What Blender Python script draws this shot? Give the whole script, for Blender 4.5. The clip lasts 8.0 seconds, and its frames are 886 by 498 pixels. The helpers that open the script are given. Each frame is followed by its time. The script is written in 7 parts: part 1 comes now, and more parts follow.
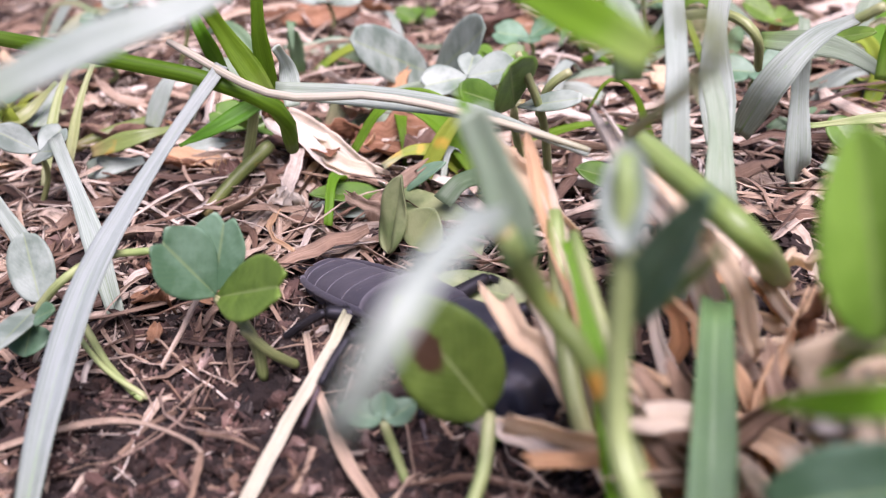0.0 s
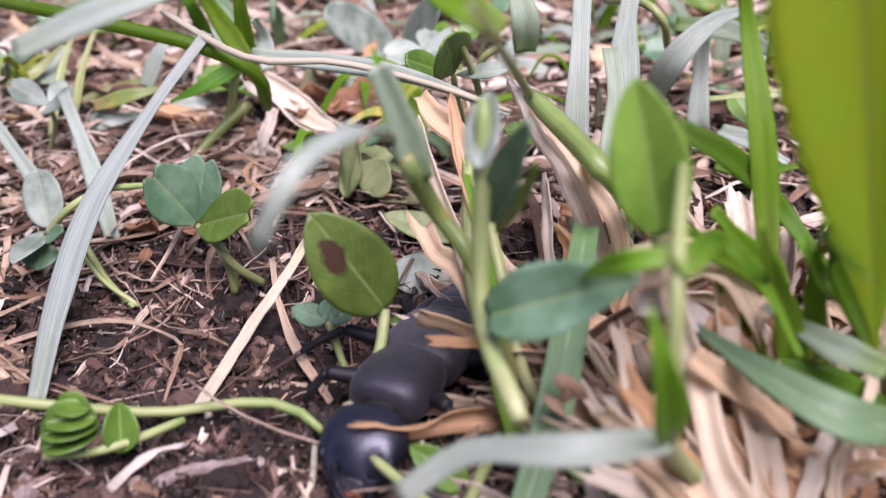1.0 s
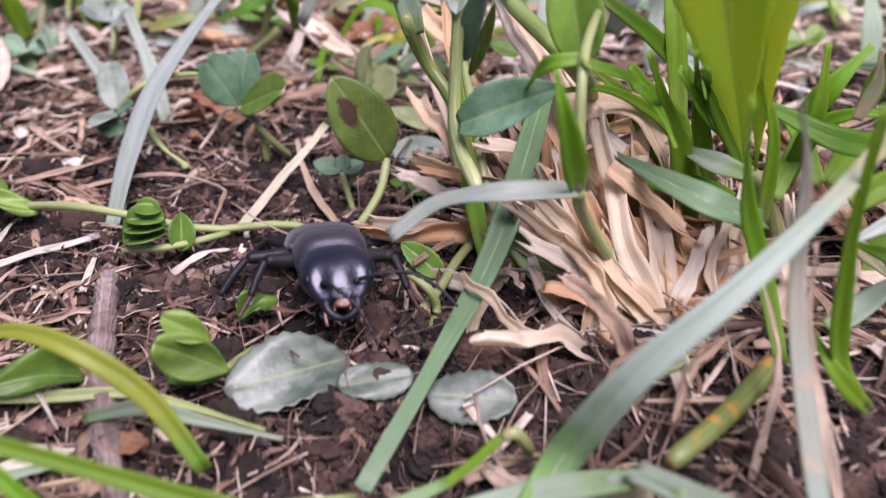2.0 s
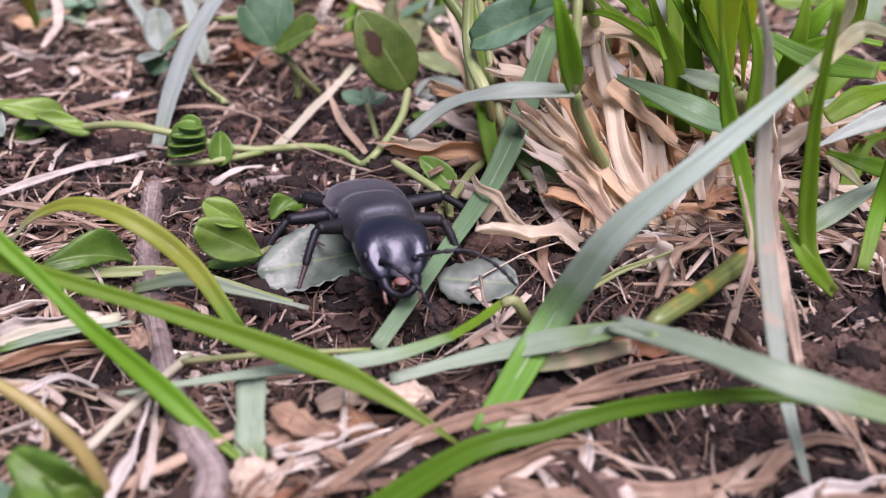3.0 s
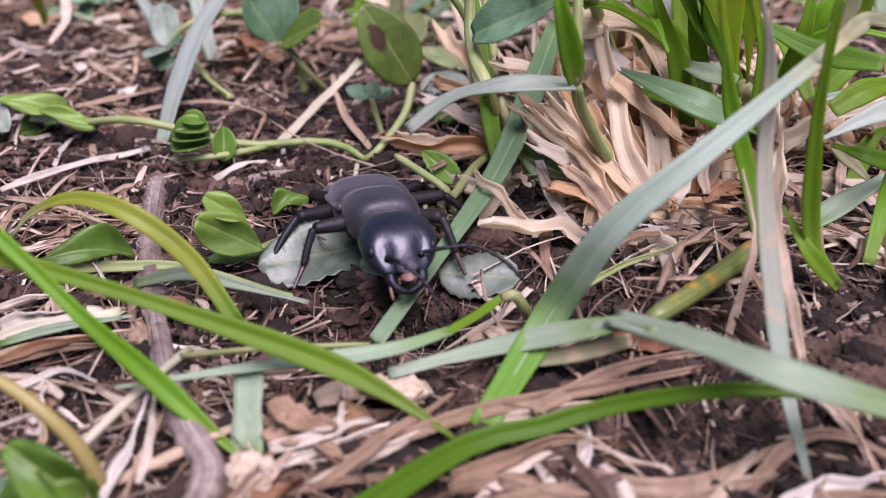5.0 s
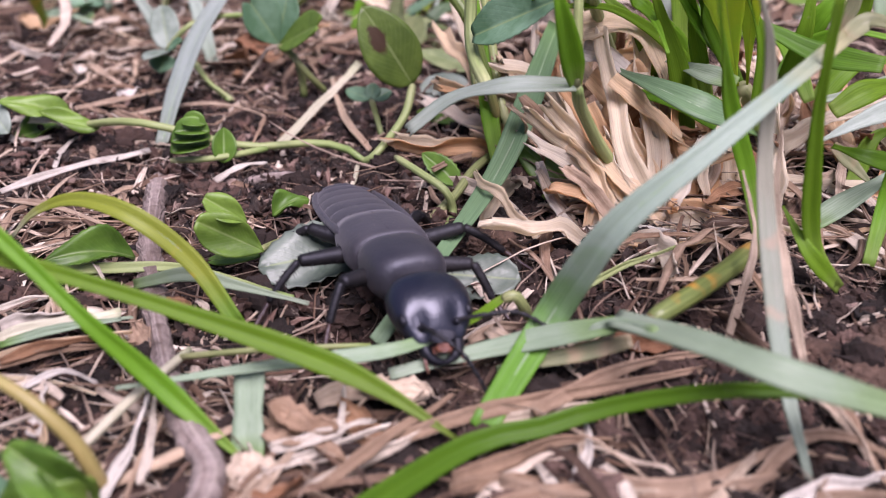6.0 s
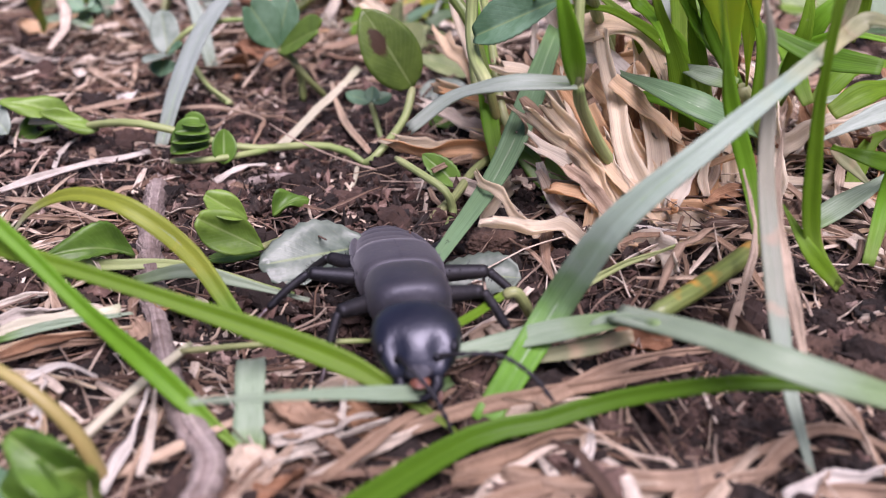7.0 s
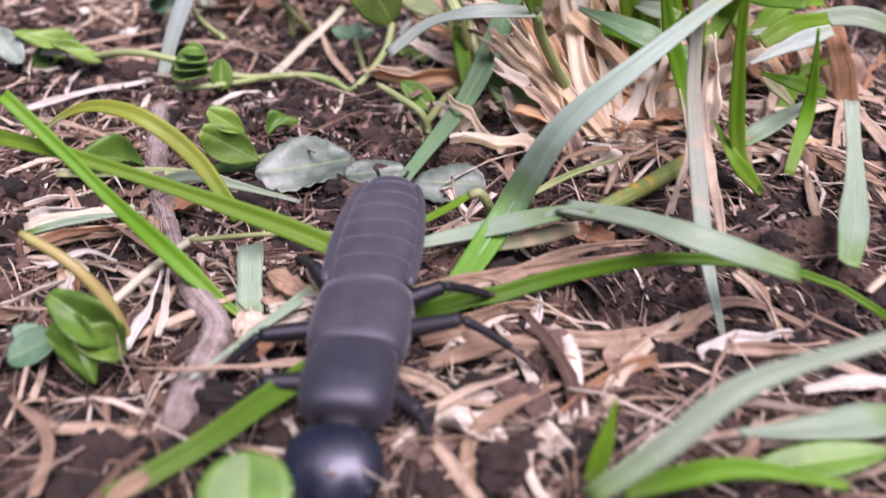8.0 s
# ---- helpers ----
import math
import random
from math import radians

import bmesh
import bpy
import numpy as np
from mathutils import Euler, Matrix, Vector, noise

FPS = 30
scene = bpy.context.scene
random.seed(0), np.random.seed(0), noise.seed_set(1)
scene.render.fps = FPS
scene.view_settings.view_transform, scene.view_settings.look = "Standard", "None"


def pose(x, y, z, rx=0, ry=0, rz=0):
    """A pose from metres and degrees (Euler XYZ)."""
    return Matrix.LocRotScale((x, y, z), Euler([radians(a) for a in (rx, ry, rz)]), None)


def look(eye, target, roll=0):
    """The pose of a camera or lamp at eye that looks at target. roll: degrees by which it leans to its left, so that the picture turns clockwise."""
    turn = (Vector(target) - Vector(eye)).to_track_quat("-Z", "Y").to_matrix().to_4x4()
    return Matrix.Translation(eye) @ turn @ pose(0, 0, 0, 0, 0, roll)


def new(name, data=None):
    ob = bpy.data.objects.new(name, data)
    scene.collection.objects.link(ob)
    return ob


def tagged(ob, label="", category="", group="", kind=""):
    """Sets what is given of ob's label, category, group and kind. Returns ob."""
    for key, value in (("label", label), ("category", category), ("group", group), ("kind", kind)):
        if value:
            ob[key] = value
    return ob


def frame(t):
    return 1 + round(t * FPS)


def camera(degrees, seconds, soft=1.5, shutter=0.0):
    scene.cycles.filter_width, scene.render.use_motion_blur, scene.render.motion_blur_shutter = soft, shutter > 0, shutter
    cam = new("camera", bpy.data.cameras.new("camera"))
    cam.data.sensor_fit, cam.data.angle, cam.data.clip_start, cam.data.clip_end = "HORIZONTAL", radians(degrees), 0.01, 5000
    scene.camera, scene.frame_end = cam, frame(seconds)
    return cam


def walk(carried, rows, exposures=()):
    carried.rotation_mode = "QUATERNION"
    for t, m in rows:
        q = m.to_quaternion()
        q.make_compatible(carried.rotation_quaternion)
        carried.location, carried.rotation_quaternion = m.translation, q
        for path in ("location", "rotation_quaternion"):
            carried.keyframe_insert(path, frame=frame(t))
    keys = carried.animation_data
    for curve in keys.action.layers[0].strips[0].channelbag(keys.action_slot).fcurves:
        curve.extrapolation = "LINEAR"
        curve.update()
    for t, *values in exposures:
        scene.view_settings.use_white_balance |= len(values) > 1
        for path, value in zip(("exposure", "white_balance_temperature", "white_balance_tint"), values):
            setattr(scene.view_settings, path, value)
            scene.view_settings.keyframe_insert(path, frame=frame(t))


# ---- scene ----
# Everything is laid out in millimetres; MM turns that into metres.
MM = 0.001
cam = camera(47.37, 8.0, soft=1.05, shutter=0.3)
cam.data.dof.use_dof = True
cam.data.dof.focus_distance = 0.062
cam.data.dof.aperture_fstop = 52.0


def mm(*v):
    return tuple(c * MM for c in v)


PATH = [
    (0, (0.01, -13.99, 31.31), (-0.71, 38.65, 2.54), -3.39),
    (0.5, (2.13, -18.41, 33.39), (1.85, 33.63, 3.53), -2.38),
    (1, (3.19, -24.98, 34.42), (2.91, 27.07, 4.57), -1.69),
    (1.5, (2.18, -33.98, 34.61), (3.06, 18.11, 4.83), 0.25),
    (2, (4.56, -43.29, 33.37), (3.81, 9.06, 4.06), 0.11),
    (2.2, (5.59, -46.39, 33.85), (3.81, 5.52, 3.81), -0.63),
    (3.3, (5.97, -51.63, 30.45), (3.26, 0.87, 1.54), 0.29),
    (3.5, (6.12, -51.55, 30.48), (3.27, 0.92, 1.52), 0.21),
    (4, (6.36, -51.35, 30.67), (3.23, 1.00, 1.51), -0.07),
    (4.5, (6.66, -51.25, 30.77), (3.22, 1.02, 1.51), -0.35),
    (6, (6.56, -51.33, 30.65), (3.21, 1.05, 1.58), -0.34),
    (6.5, (6.44, -51.57, 30.26), (3.22, 1.04, 1.59), -0.14),
    (7, (6.22, -51.89, 29.71), (3.19, 1.00, 1.54), 0.09),
    (7.5, (5.77, -53.40, 29.05), (3.11, -0.47, 0.91), 0.55),
    (8, (7.41, -60.44, 30.55), (5.33, -8.60, 0.41), 0.85),
]
walk(cam, [(t, look(mm(*eye), mm(*aim), roll)) for t, eye, aim, roll in PATH],
     exposures=[(0.0, 1.34, 6350.0, 38.0), (1.0, 1.2, 6350.0, 37.0), (2.0, 1.12, 6350.0, 37.0), (3.5, 1.0, 6350.0, 38.0), (4.5, 0.98, 6350.0, 38.0), (6.5, 1.08, 6350.0, 36.0), (7.5, 1.1, 6350.0, 37.0), (8.0, 1.22, 6350.0, 37.0)])

# A bright overcast sky with a broad, weak sun behind cloud.
world = bpy.data.worlds.new("sky")
scene.world = world
world.use_nodes = True
SUN_UP, SUN_ROUND = 63.0, 155.0
wn = world.node_tree.nodes
sky = wn.new("ShaderNodeTexSky")
sky.sky_type = "NISHITA"
sky.sun_disc = False
sky.sun_elevation, sky.sun_rotation = radians(SUN_UP), radians(SUN_ROUND)
sky.air_density, sky.dust_density = 1.0, 1.5
world.node_tree.links.new(sky.outputs[0], wn["Background"].inputs[0])
wn["Background"].inputs[1].default_value = 0.04
lamp = bpy.data.lights.new("sun", "SUN")
lamp.energy, lamp.angle, lamp.color = 3.5, radians(40), (1.0, 0.985, 0.965)
sun = new("sun", lamp)
sun_from = Vector((math.sin(radians(SUN_ROUND)) * math.cos(radians(SUN_UP)),
                   math.cos(radians(SUN_ROUND)) * math.cos(radians(SUN_UP)), math.sin(radians(SUN_UP))))
sun.matrix_world = look(sun_from * 2, (0, 0, 0))


# ---- materials ----
class Tree:
    """A small writer of shader nodes."""

    def __init__(self, name):
        self.m = bpy.data.materials.new(name)
        self.m.use_nodes = True
        self.t = self.m.node_tree
        self.t.nodes.clear()
        self.out = self.t.nodes.new("ShaderNodeOutputMaterial")

    def n(self, kind, operation=None, data_type=None, blend_type=None, **values):
        node = self.t.nodes.new("ShaderNode" + kind)
        if data_type:
            node.data_type = data_type
        if blend_type:
            node.blend_type = blend_type
        if operation:
            node.operation = operation
        for k, v in values.items():
            self.put(v, node.inputs[k])
        return node

    def put(self, v, socket):
        if isinstance(v, bpy.types.NodeSocket):
            self.t.links.new(v, socket)
        else:
            socket.default_value = v

    def math(self, op, a, b=0.0):
        node = self.n("Math", operation=op)
        self.put(a, node.inputs[0]), self.put(b, node.inputs[1])
        return node.outputs[0]

    def mix(self, f, a, b, how="MIX"):
        node = self.n("Mix", data_type="RGBA", blend_type=how)
        self.put(f, node.inputs[0]), self.put(a, node.inputs[6]), self.put(b, node.inputs[7])
        return node.outputs[2]

    def ramp(self, f, *stops):
        node = self.n("ValToRGB")
        self.put(f, node.inputs[0])
        while len(node.color_ramp.elements) < len(stops):
            node.color_ramp.elements.new(0.5)
        for e, (at, c) in zip(node.color_ramp.elements, stops):
            e.position, e.color = at, (*c, 1) if len(c) == 3 else c
        return node.outputs[0]

    def noise(self, scale, detail=3.0, rough=0.6, where=None):
        node = self.n("TexNoise", Scale=scale, Detail=detail, Roughness=rough)
        if where is None:
            where = self.n("TexCoord").outputs["Object"]
        self.put(where, node.inputs["Vector"])
        return node.outputs["Fac"]

    def bump(self, height, strength, dist):
        node = self.n("Bump", Strength=strength, Distance=dist)
        self.put(height, node.inputs["Height"])
        return node.outputs[0]

    def done(self, shader):
        self.t.links.new(shader, self.out.inputs[0])
        return self.m


def g(v):
    return (v, v, v)


def blade_material(name, base, mid, tip, rough=0.38, thin=0.28, vein=0.4, spots=None, shine=0.5, green=0.0):
    """A leaf blade: colours from base to tip, parallel veins, light that shines through."""
    k = Tree(name)
    uv = k.n("SeparateXYZ")
    k.put(k.n("UVMap").outputs[0], uv.inputs[0])
    u, v = uv.outputs[0], uv.outputs[1]
    big = k.noise(350.0, 3.0)
    along = k.math("ADD", v, k.math("MULTIPLY", k.math("SUBTRACT", big, 0.5), 0.35))
    col = k.ramp(along, (green, base), (green + 0.25, mid), (0.76, mid), (1.0, tip))
    lines = k.math("SINE", k.math("MULTIPLY", u, 62.0))
    lines = k.math("MULTIPLY", k.math("ADD", lines, 1.0), 0.5)
    col = k.mix(k.math("MULTIPLY", lines, vein), col, k.mix(1.0, col, (*g(0.55), 1), "MULTIPLY"))
    stretched = k.n("CombineXYZ")
    k.put(k.math("MULTIPLY", u, 9.0), stretched.inputs[0]), k.put(k.math("MULTIPLY", v, 2.5), stretched.inputs[1])
    k.put(k.n("ObjectInfo").outputs["Random"], stretched.inputs[2])
    streak = k.noise(2.2, 3.0, 0.6, stretched.outputs[0])
    col = k.mix(k.ramp(streak, (0.38, g(0)), (0.62, g(0.75))), k.mix(1.0, col, (0.68, 0.74, 0.66, 1), "MULTIPLY"), col)
    rand = k.n("ObjectInfo").outputs["Random"]
    hsv = k.n("HueSaturation", Fac=1.0)
    k.put(col, hsv.inputs["Color"])
    k.put(k.math("ADD", k.math("MULTIPLY", rand, 0.025), 0.4875), hsv.inputs["Hue"])
    k.put(k.math("ADD", k.math("MULTIPLY", rand, 0.35), 0.82), hsv.inputs["Value"])
    col = hsv.outputs[0]
    fine = k.noise(1600.0, 2.0)
    col = k.mix(k.math("MULTIPLY", fine, 0.35), col, k.mix(1.0, col, (*g(0.62), 1), "MULTIPLY"))
    if spots:
        col = k.mix(k.ramp(k.noise(420.0, 2.0), (0.6, g(0)), (0.72, g(0.85))), col, (*spots, 1))
    wear = k.ramp(k.noise(900.0, 4.0, 0.7), (0.66, g(0)), (0.82, g(0.3)))
    col = k.mix(wear, col, (0.5, 0.45, 0.3, 1))
    height = k.math("ADD", k.math("MULTIPLY", lines, 0.28), fine)
    p = k.n("BsdfPrincipled", Roughness=rough, Normal=k.bump(height, 0.35, 0.00006))
    k.put(col, p.inputs["Base Color"])
    k.put(shine, p.inputs["Specular IOR Level"])
    tr = k.n("BsdfTranslucent")
    k.put(k.mix(1.0, k.n("Gamma", Color=col, Gamma=0.5).outputs[0], (1.0, 1.0, 0.75, 1), "MULTIPLY"), tr.inputs[0])
    both = k.n("MixShader")
    k.put(thin, both.inputs[0])
    k.put(p.outputs[0], both.inputs[1]), k.put(tr.outputs[0], both.inputs[2])
    return k.done(both.outputs[0])


def leaflet_material(name, face, edge, rough=0.4, thin=0.25, spot=None):
    """A clover-like leaflet: midrib, side veins, uneven green, an optional dead patch."""
    k = Tree(name)
    uv = k.n("SeparateXYZ")
    k.put(k.n("UVMap").outputs[0], uv.inputs[0])
    u, v = uv.outputs[0], uv.outputs[1]
    off = k.math("ABSOLUTE", k.math("SUBTRACT", u, 0.5))
    side = k.math("SINE", k.math("MULTIPLY", k.math("SUBTRACT", v, k.math("MULTIPLY", off, 0.9)), 75.0))
    side = k.ramp(side, (0.72, g(0)), (1.0, g(1)))
    col = k.mix(k.ramp(k.noise(420.0, 4.0), (0.38, g(0)), (0.62, g(1))), (*(0.82 * c for c in face), 1), (*(1.1 * c for c in edge), 1))
    col = k.mix(k.math("MULTIPLY", side, 0.07), col, (0.35, 0.42, 0.2, 1))
    rib = k.ramp(off, (0.0, g(1)), (0.035, g(0)))
    col = k.mix(k.math("MULTIPLY", rib, 0.5), col, (0.32, 0.4, 0.16, 1))
    rand = k.n("ObjectInfo").outputs["Random"]
    hsv = k.n("HueSaturation", Fac=1.0)
    k.put(col, hsv.inputs["Color"])
    k.put(k.math("ADD", k.math("MULTIPLY", rand, 0.3), 0.85), hsv.inputs["Value"])
    col = hsv.outputs[0]
    pores = k.noise(2600.0, 2.0)
    col = k.mix(k.math("MULTIPLY", pores, 0.3), col, k.mix(1.0, col, (*g(0.6), 1), "MULTIPLY"))
    if spot:
        d = k.n("VectorMath", operation="DISTANCE")
        k.put(k.n("UVMap").outputs[0], d.inputs[0])
        d.inputs[1].default_value = (*spot, 0)
        d = k.math("ADD", d.outputs["Value"], k.math("MULTIPLY", k.math("SUBTRACT", k.noise(700.0), 0.5), 0.3))
        col = k.mix(k.ramp(d, (0.13, g(1)), (0.18, g(0))), col, (0.055, 0.028, 0.014, 1))
    height = k.math("ADD", k.math("MULTIPLY", side, -0.12), pores)
    p = k.n("BsdfPrincipled", Roughness=rough, Normal=k.bump(height, 0.4, 0.00008))
    k.put(col, p.inputs["Base Color"])
    tr = k.n("BsdfTranslucent")
    k.put(k.mix(1.0, k.n("Gamma", Color=col, Gamma=0.5).outputs[0], (1.0, 1.0, 0.7, 1), "MULTIPLY"), tr.inputs[0])
    both = k.n("MixShader")
    k.put(thin, both.inputs[0])
    k.put(p.outputs[0], both.inputs[1]), k.put(tr.outputs[0], both.inputs[2])
    return k.done(both.outputs[0])


def scrap_material(name, *stops, rough=0.75, fibre=True, per="island", thin=0.0, dirt=0.7, relief=0.00014, streaks=0.5):
    """Dead plant matter or crumbs: tone by piece, long fibres, stains and crumpled relief."""
    k = Tree(name)
    if per == "island":
        rand = k.n("NewGeometry").outputs["Random Per Island"]
    else:
        rand = k.n("ObjectInfo").outputs["Random"]
    col = k.ramp(rand, *stops)
    stain = k.ramp(k.noise(480.0, 4.0, 0.7), (0.34, (0.34, 0.3, 0.27)), (0.6, g(1)))
    col = k.mix(dirt, col, k.mix(1.0, col, stain, "MULTIPLY"))
    fine = k.noise(2600.0, 4.0, 0.75)
    col = k.mix(k.math("MULTIPLY", fine, 0.75 * dirt), col, k.mix(1.0, col, (*g(0.4), 1), "MULTIPLY"))
    height = fine
    if fibre:
        uv = k.n("SeparateXYZ")
        k.put(k.n("UVMap").outputs[0], uv.inputs[0])
        along = k.n("CombineXYZ")
        k.put(k.math("MULTIPLY", uv.outputs[0], 16.0), along.inputs[0]), k.put(k.math("MULTIPLY", uv.outputs[1], 1.6), along.inputs[1])
        k.put(k.math("MULTIPLY", rand, 40.0), along.inputs[2])
        lines = k.noise(1.0, 4.0, 0.65, along.outputs[0])
        dark = k.ramp(lines, (0.4, g(1)), (0.56, g(0)))
        col = k.mix(k.math("MULTIPLY", dark, streaks), col, k.mix(1.0, col, (0.42, 0.34, 0.28, 1), "MULTIPLY"))
        col = k.mix(k.ramp(lines, (0.58, g(0)), (0.74, g(0.35))), col, (0.8, 0.71, 0.6, 1))
        height = k.math("ADD", height, k.math("MULTIPLY", lines, 1.5))
    p = k.n("BsdfPrincipled", Roughness=rough, Normal=k.bump(height, 0.7, relief))
    k.put(col, p.inputs["Base Color"])
    if not thin:
        return k.done(p.outputs[0])
    tr = k.n("BsdfTranslucent")
    k.put(col, tr.inputs[0])
    both = k.n("MixShader")
    k.put(thin, both.inputs[0])
    k.put(p.outputs[0], both.inputs[1]), k.put(tr.outputs[0], both.inputs[2])
    return k.done(both.outputs[0])


def soil_material():
    k = Tree("soil")
    a, b = k.noise(120.0, 6.0, 0.7), k.noise(900.0, 5.0, 0.75)
    # Low stops are darkened to stand for shade in the hollows.
    col = k.ramp(a, (0.32, (0.007, 0.0042, 0.0034)), (0.52, (0.019, 0.0105, 0.008)), (0.74, (0.06, 0.035, 0.027)))
    col = k.mix(k.ramp(b, (0.48, g(0)), (0.75, g(0.7))), col, (0.13, 0.085, 0.07, 1))
    p = k.n("BsdfPrincipled", Roughness=0.9, Normal=k.bump(k.math("ADD", a, b), 0.9, 0.0006))
    k.put(col, p.inputs["Base Color"])
    return k.done(p.outputs[0])


def shell_material(name, col, rough, pits, coat=0.0, sheen=0.0, dusty=0.4, gloss=0.7):
    """A beetle's shell: fine pits, greasy and dull patches, specks of dust, a nap of short hairs."""
    k = Tree(name)
    cells = k.n("TexVoronoi", Scale=pits)
    k.put(k.n("TexCoord").outputs["Object"], cells.inputs["Vector"])
    grain, broad = k.noise(900.0, 4.0), k.noise(260.0, 3.0, 0.6)
    c = k.mix(grain, (*(v * 0.75 for v in col), 1), (*(v * 1.5 for v in col), 1))
    film = k.ramp(broad, (0.4, g(0)), (0.75, g(0.5 * dusty)))
    c = k.mix(film, c, (0.1, 0.088, 0.085, 1))
    dust = k.ramp(k.noise(3000.0, 3.0, 0.8), (0.68, g(0)), (0.74, g(1.0)))
    c = k.mix(k.math("MULTIPLY", dust, dusty), c, (0.42, 0.38, 0.35, 1))
    height = k.math("ADD", cells.outputs["Distance"], k.math("MULTIPLY", grain, 0.5))
    p = k.n("BsdfPrincipled", Normal=k.bump(height, 0.22, 0.00005))
    k.put(c, p.inputs["Base Color"])
    k.put(k.math("ADD", k.math("MULTIPLY", broad, 0.24), rough - 0.12), p.inputs["Roughness"])
    k.put(coat, p.inputs["Coat Weight"]), k.put(0.12, p.inputs["Coat Roughness"])
    # Blue specular tint stands for the sky mirrored in the shell.
    k.put((0.82, 0.85, 1.0, 1), p.inputs["Specular Tint"]), k.put(gloss, p.inputs["Specular IOR Level"])
    k.put(sheen, p.inputs["Sheen Weight"]), k.put(0.45, p.inputs["Sheen Roughness"]), k.put((0.72, 0.7, 0.78, 1), p.inputs["Sheen Tint"])
    return k.done(p.outputs[0])


SOIL = soil_material()
BRIGHT = blade_material("bright_green_blade", (0.3, 0.44, 0.09), (0.2, 0.4, 0.024), (0.25, 0.46, 0.045), 0.5, 0.5, 0.36, shine=0.3)
DEEP = blade_material("deep_green_blade", (0.16, 0.3, 0.045), (0.105, 0.26, 0.012), (0.14, 0.3, 0.025), 0.5, 0.44, 0.36, shine=0.3)
# Grey and silvery blades: pale tones also carry their waxy sheen as colour.
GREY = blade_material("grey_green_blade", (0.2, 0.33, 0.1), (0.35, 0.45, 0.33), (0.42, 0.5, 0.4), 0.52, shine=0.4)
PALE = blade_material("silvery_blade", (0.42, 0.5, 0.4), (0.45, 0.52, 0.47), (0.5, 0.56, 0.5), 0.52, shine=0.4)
DUSK = blade_material("dusky_blue_green_blade", (0.17, 0.3, 0.11), (0.18, 0.29, 0.16), (0.23, 0.33, 0.21), 0.5, shine=0.4)
YELLOWING = blade_material("yellowing_blade", (0.15, 0.34, 0.035), (0.33, 0.4, 0.05), (0.72, 0.69, 0.52), 0.5, spots=(0.6, 0.36, 0.06), shine=0.35)
# The pale middle of this blade includes its sheen.
TIPBURN = blade_material("blade_with_a_dry_tip", (0.14, 0.32, 0.03), (0.36, 0.46, 0.385), (0.55, 0.47, 0.27), 0.5, shine=0.5, green=0.16)
PAPERY = blade_material("strip_papery_in_the_middle", (0.33, 0.4, 0.33), (0.42, 0.4, 0.33), (0.4, 0.46, 0.39), 0.55, 0.2, 0.7, spots=(0.4, 0.28, 0.2), shine=0.35, green=0.2)
RUSTY = blade_material("rusty_sheath", (0.4, 0.32, 0.14), (0.26, 0.34, 0.1), (0.3, 0.38, 0.14), spots=(0.62, 0.3, 0.05))
HALFDRY = blade_material("half_dry_blade", (0.48, 0.36, 0.24), (0.34, 0.34, 0.2), (0.24, 0.32, 0.17), 0.5, spots=(0.45, 0.33, 0.21))
OCHRE = blade_material("ochre_stalk", (0.4, 0.36, 0.13), (0.42, 0.32, 0.12), (0.38, 0.25, 0.12), 0.5, 0.12)
STEM = blade_material("green_stem", (0.46, 0.46, 0.24), (0.38, 0.43, 0.18), (0.3, 0.4, 0.13), 0.45, 0.15)
PALESTEM = blade_material("pale_stem", (0.6, 0.53, 0.42), (0.66, 0.59, 0.47), (0.56, 0.54, 0.38), 0.5, 0.12)
DRYSTEM = blade_material("dry_runner", (0.5, 0.33, 0.24), (0.62, 0.44, 0.33), (0.58, 0.44, 0.34), 0.6, 0.1)
RIB = blade_material("midrib", (0.26, 0.4, 0.16), (0.34, 0.44, 0.3), (0.4, 0.47, 0.36), 0.55, 0.2, 0.1, shine=0.3)
LEAF = leaflet_material("green_leaflet", (0.075, 0.175, 0.02), (0.11, 0.225, 0.03), 0.42)
LEAF_LIGHT = leaflet_material("light_green_leaflet", (0.105, 0.2, 0.025), (0.155, 0.265, 0.04), 0.44)
LEAF_FRESH = leaflet_material("fresh_green_leaflet", (0.125, 0.265, 0.025), (0.17, 0.32, 0.045), 0.44)
LEAF_TEAL = leaflet_material("blue_green_leaflet", (0.1, 0.22, 0.115), (0.165, 0.29, 0.19), 0.42)
# Pale grey partly stands for sky sheen on the leaf face.
LEAF_GREY = leaflet_material("grey_green_leaflet", (0.2, 0.27, 0.215), (0.31, 0.37, 0.32), 0.5)
LEAF_WET = leaflet_material("wet_grey_green_leaflet", (0.085, 0.125, 0.095), (0.185, 0.225, 0.19), 0.36)
# Silver tone: sheen put into the base colour.
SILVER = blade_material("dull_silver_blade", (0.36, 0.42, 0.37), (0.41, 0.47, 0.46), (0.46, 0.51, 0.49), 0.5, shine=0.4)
LEAF_SPOT = leaflet_material("green_leaflet_with_a_dead_patch", (0.08, 0.14, 0.02), (0.11, 0.175, 0.03), 0.42, spot=(0.42, 0.62))
LEAF_FADED = leaflet_material("faded_leaflet", (0.19, 0.26, 0.1), (0.27, 0.31, 0.15), 0.5, 0.2)
# Lighter than the leaf's own green: the backlit glow is put into the colour.
LEAF_WIDE = leaflet_material("backlit_broad_leaf", (0.66, 0.8, 0.06), (0.42, 0.62, 0.05), 0.5, 0.8)
STRAW = scrap_material("straw", (0.0, (0.4, 0.26, 0.165)), (0.4, (0.58, 0.42, 0.3)), (0.7, (0.78, 0.64, 0.49)), (1.0, (0.9, 0.83, 0.72)), per="object", thin=0.2, dirt=0.5, streaks=0.4)
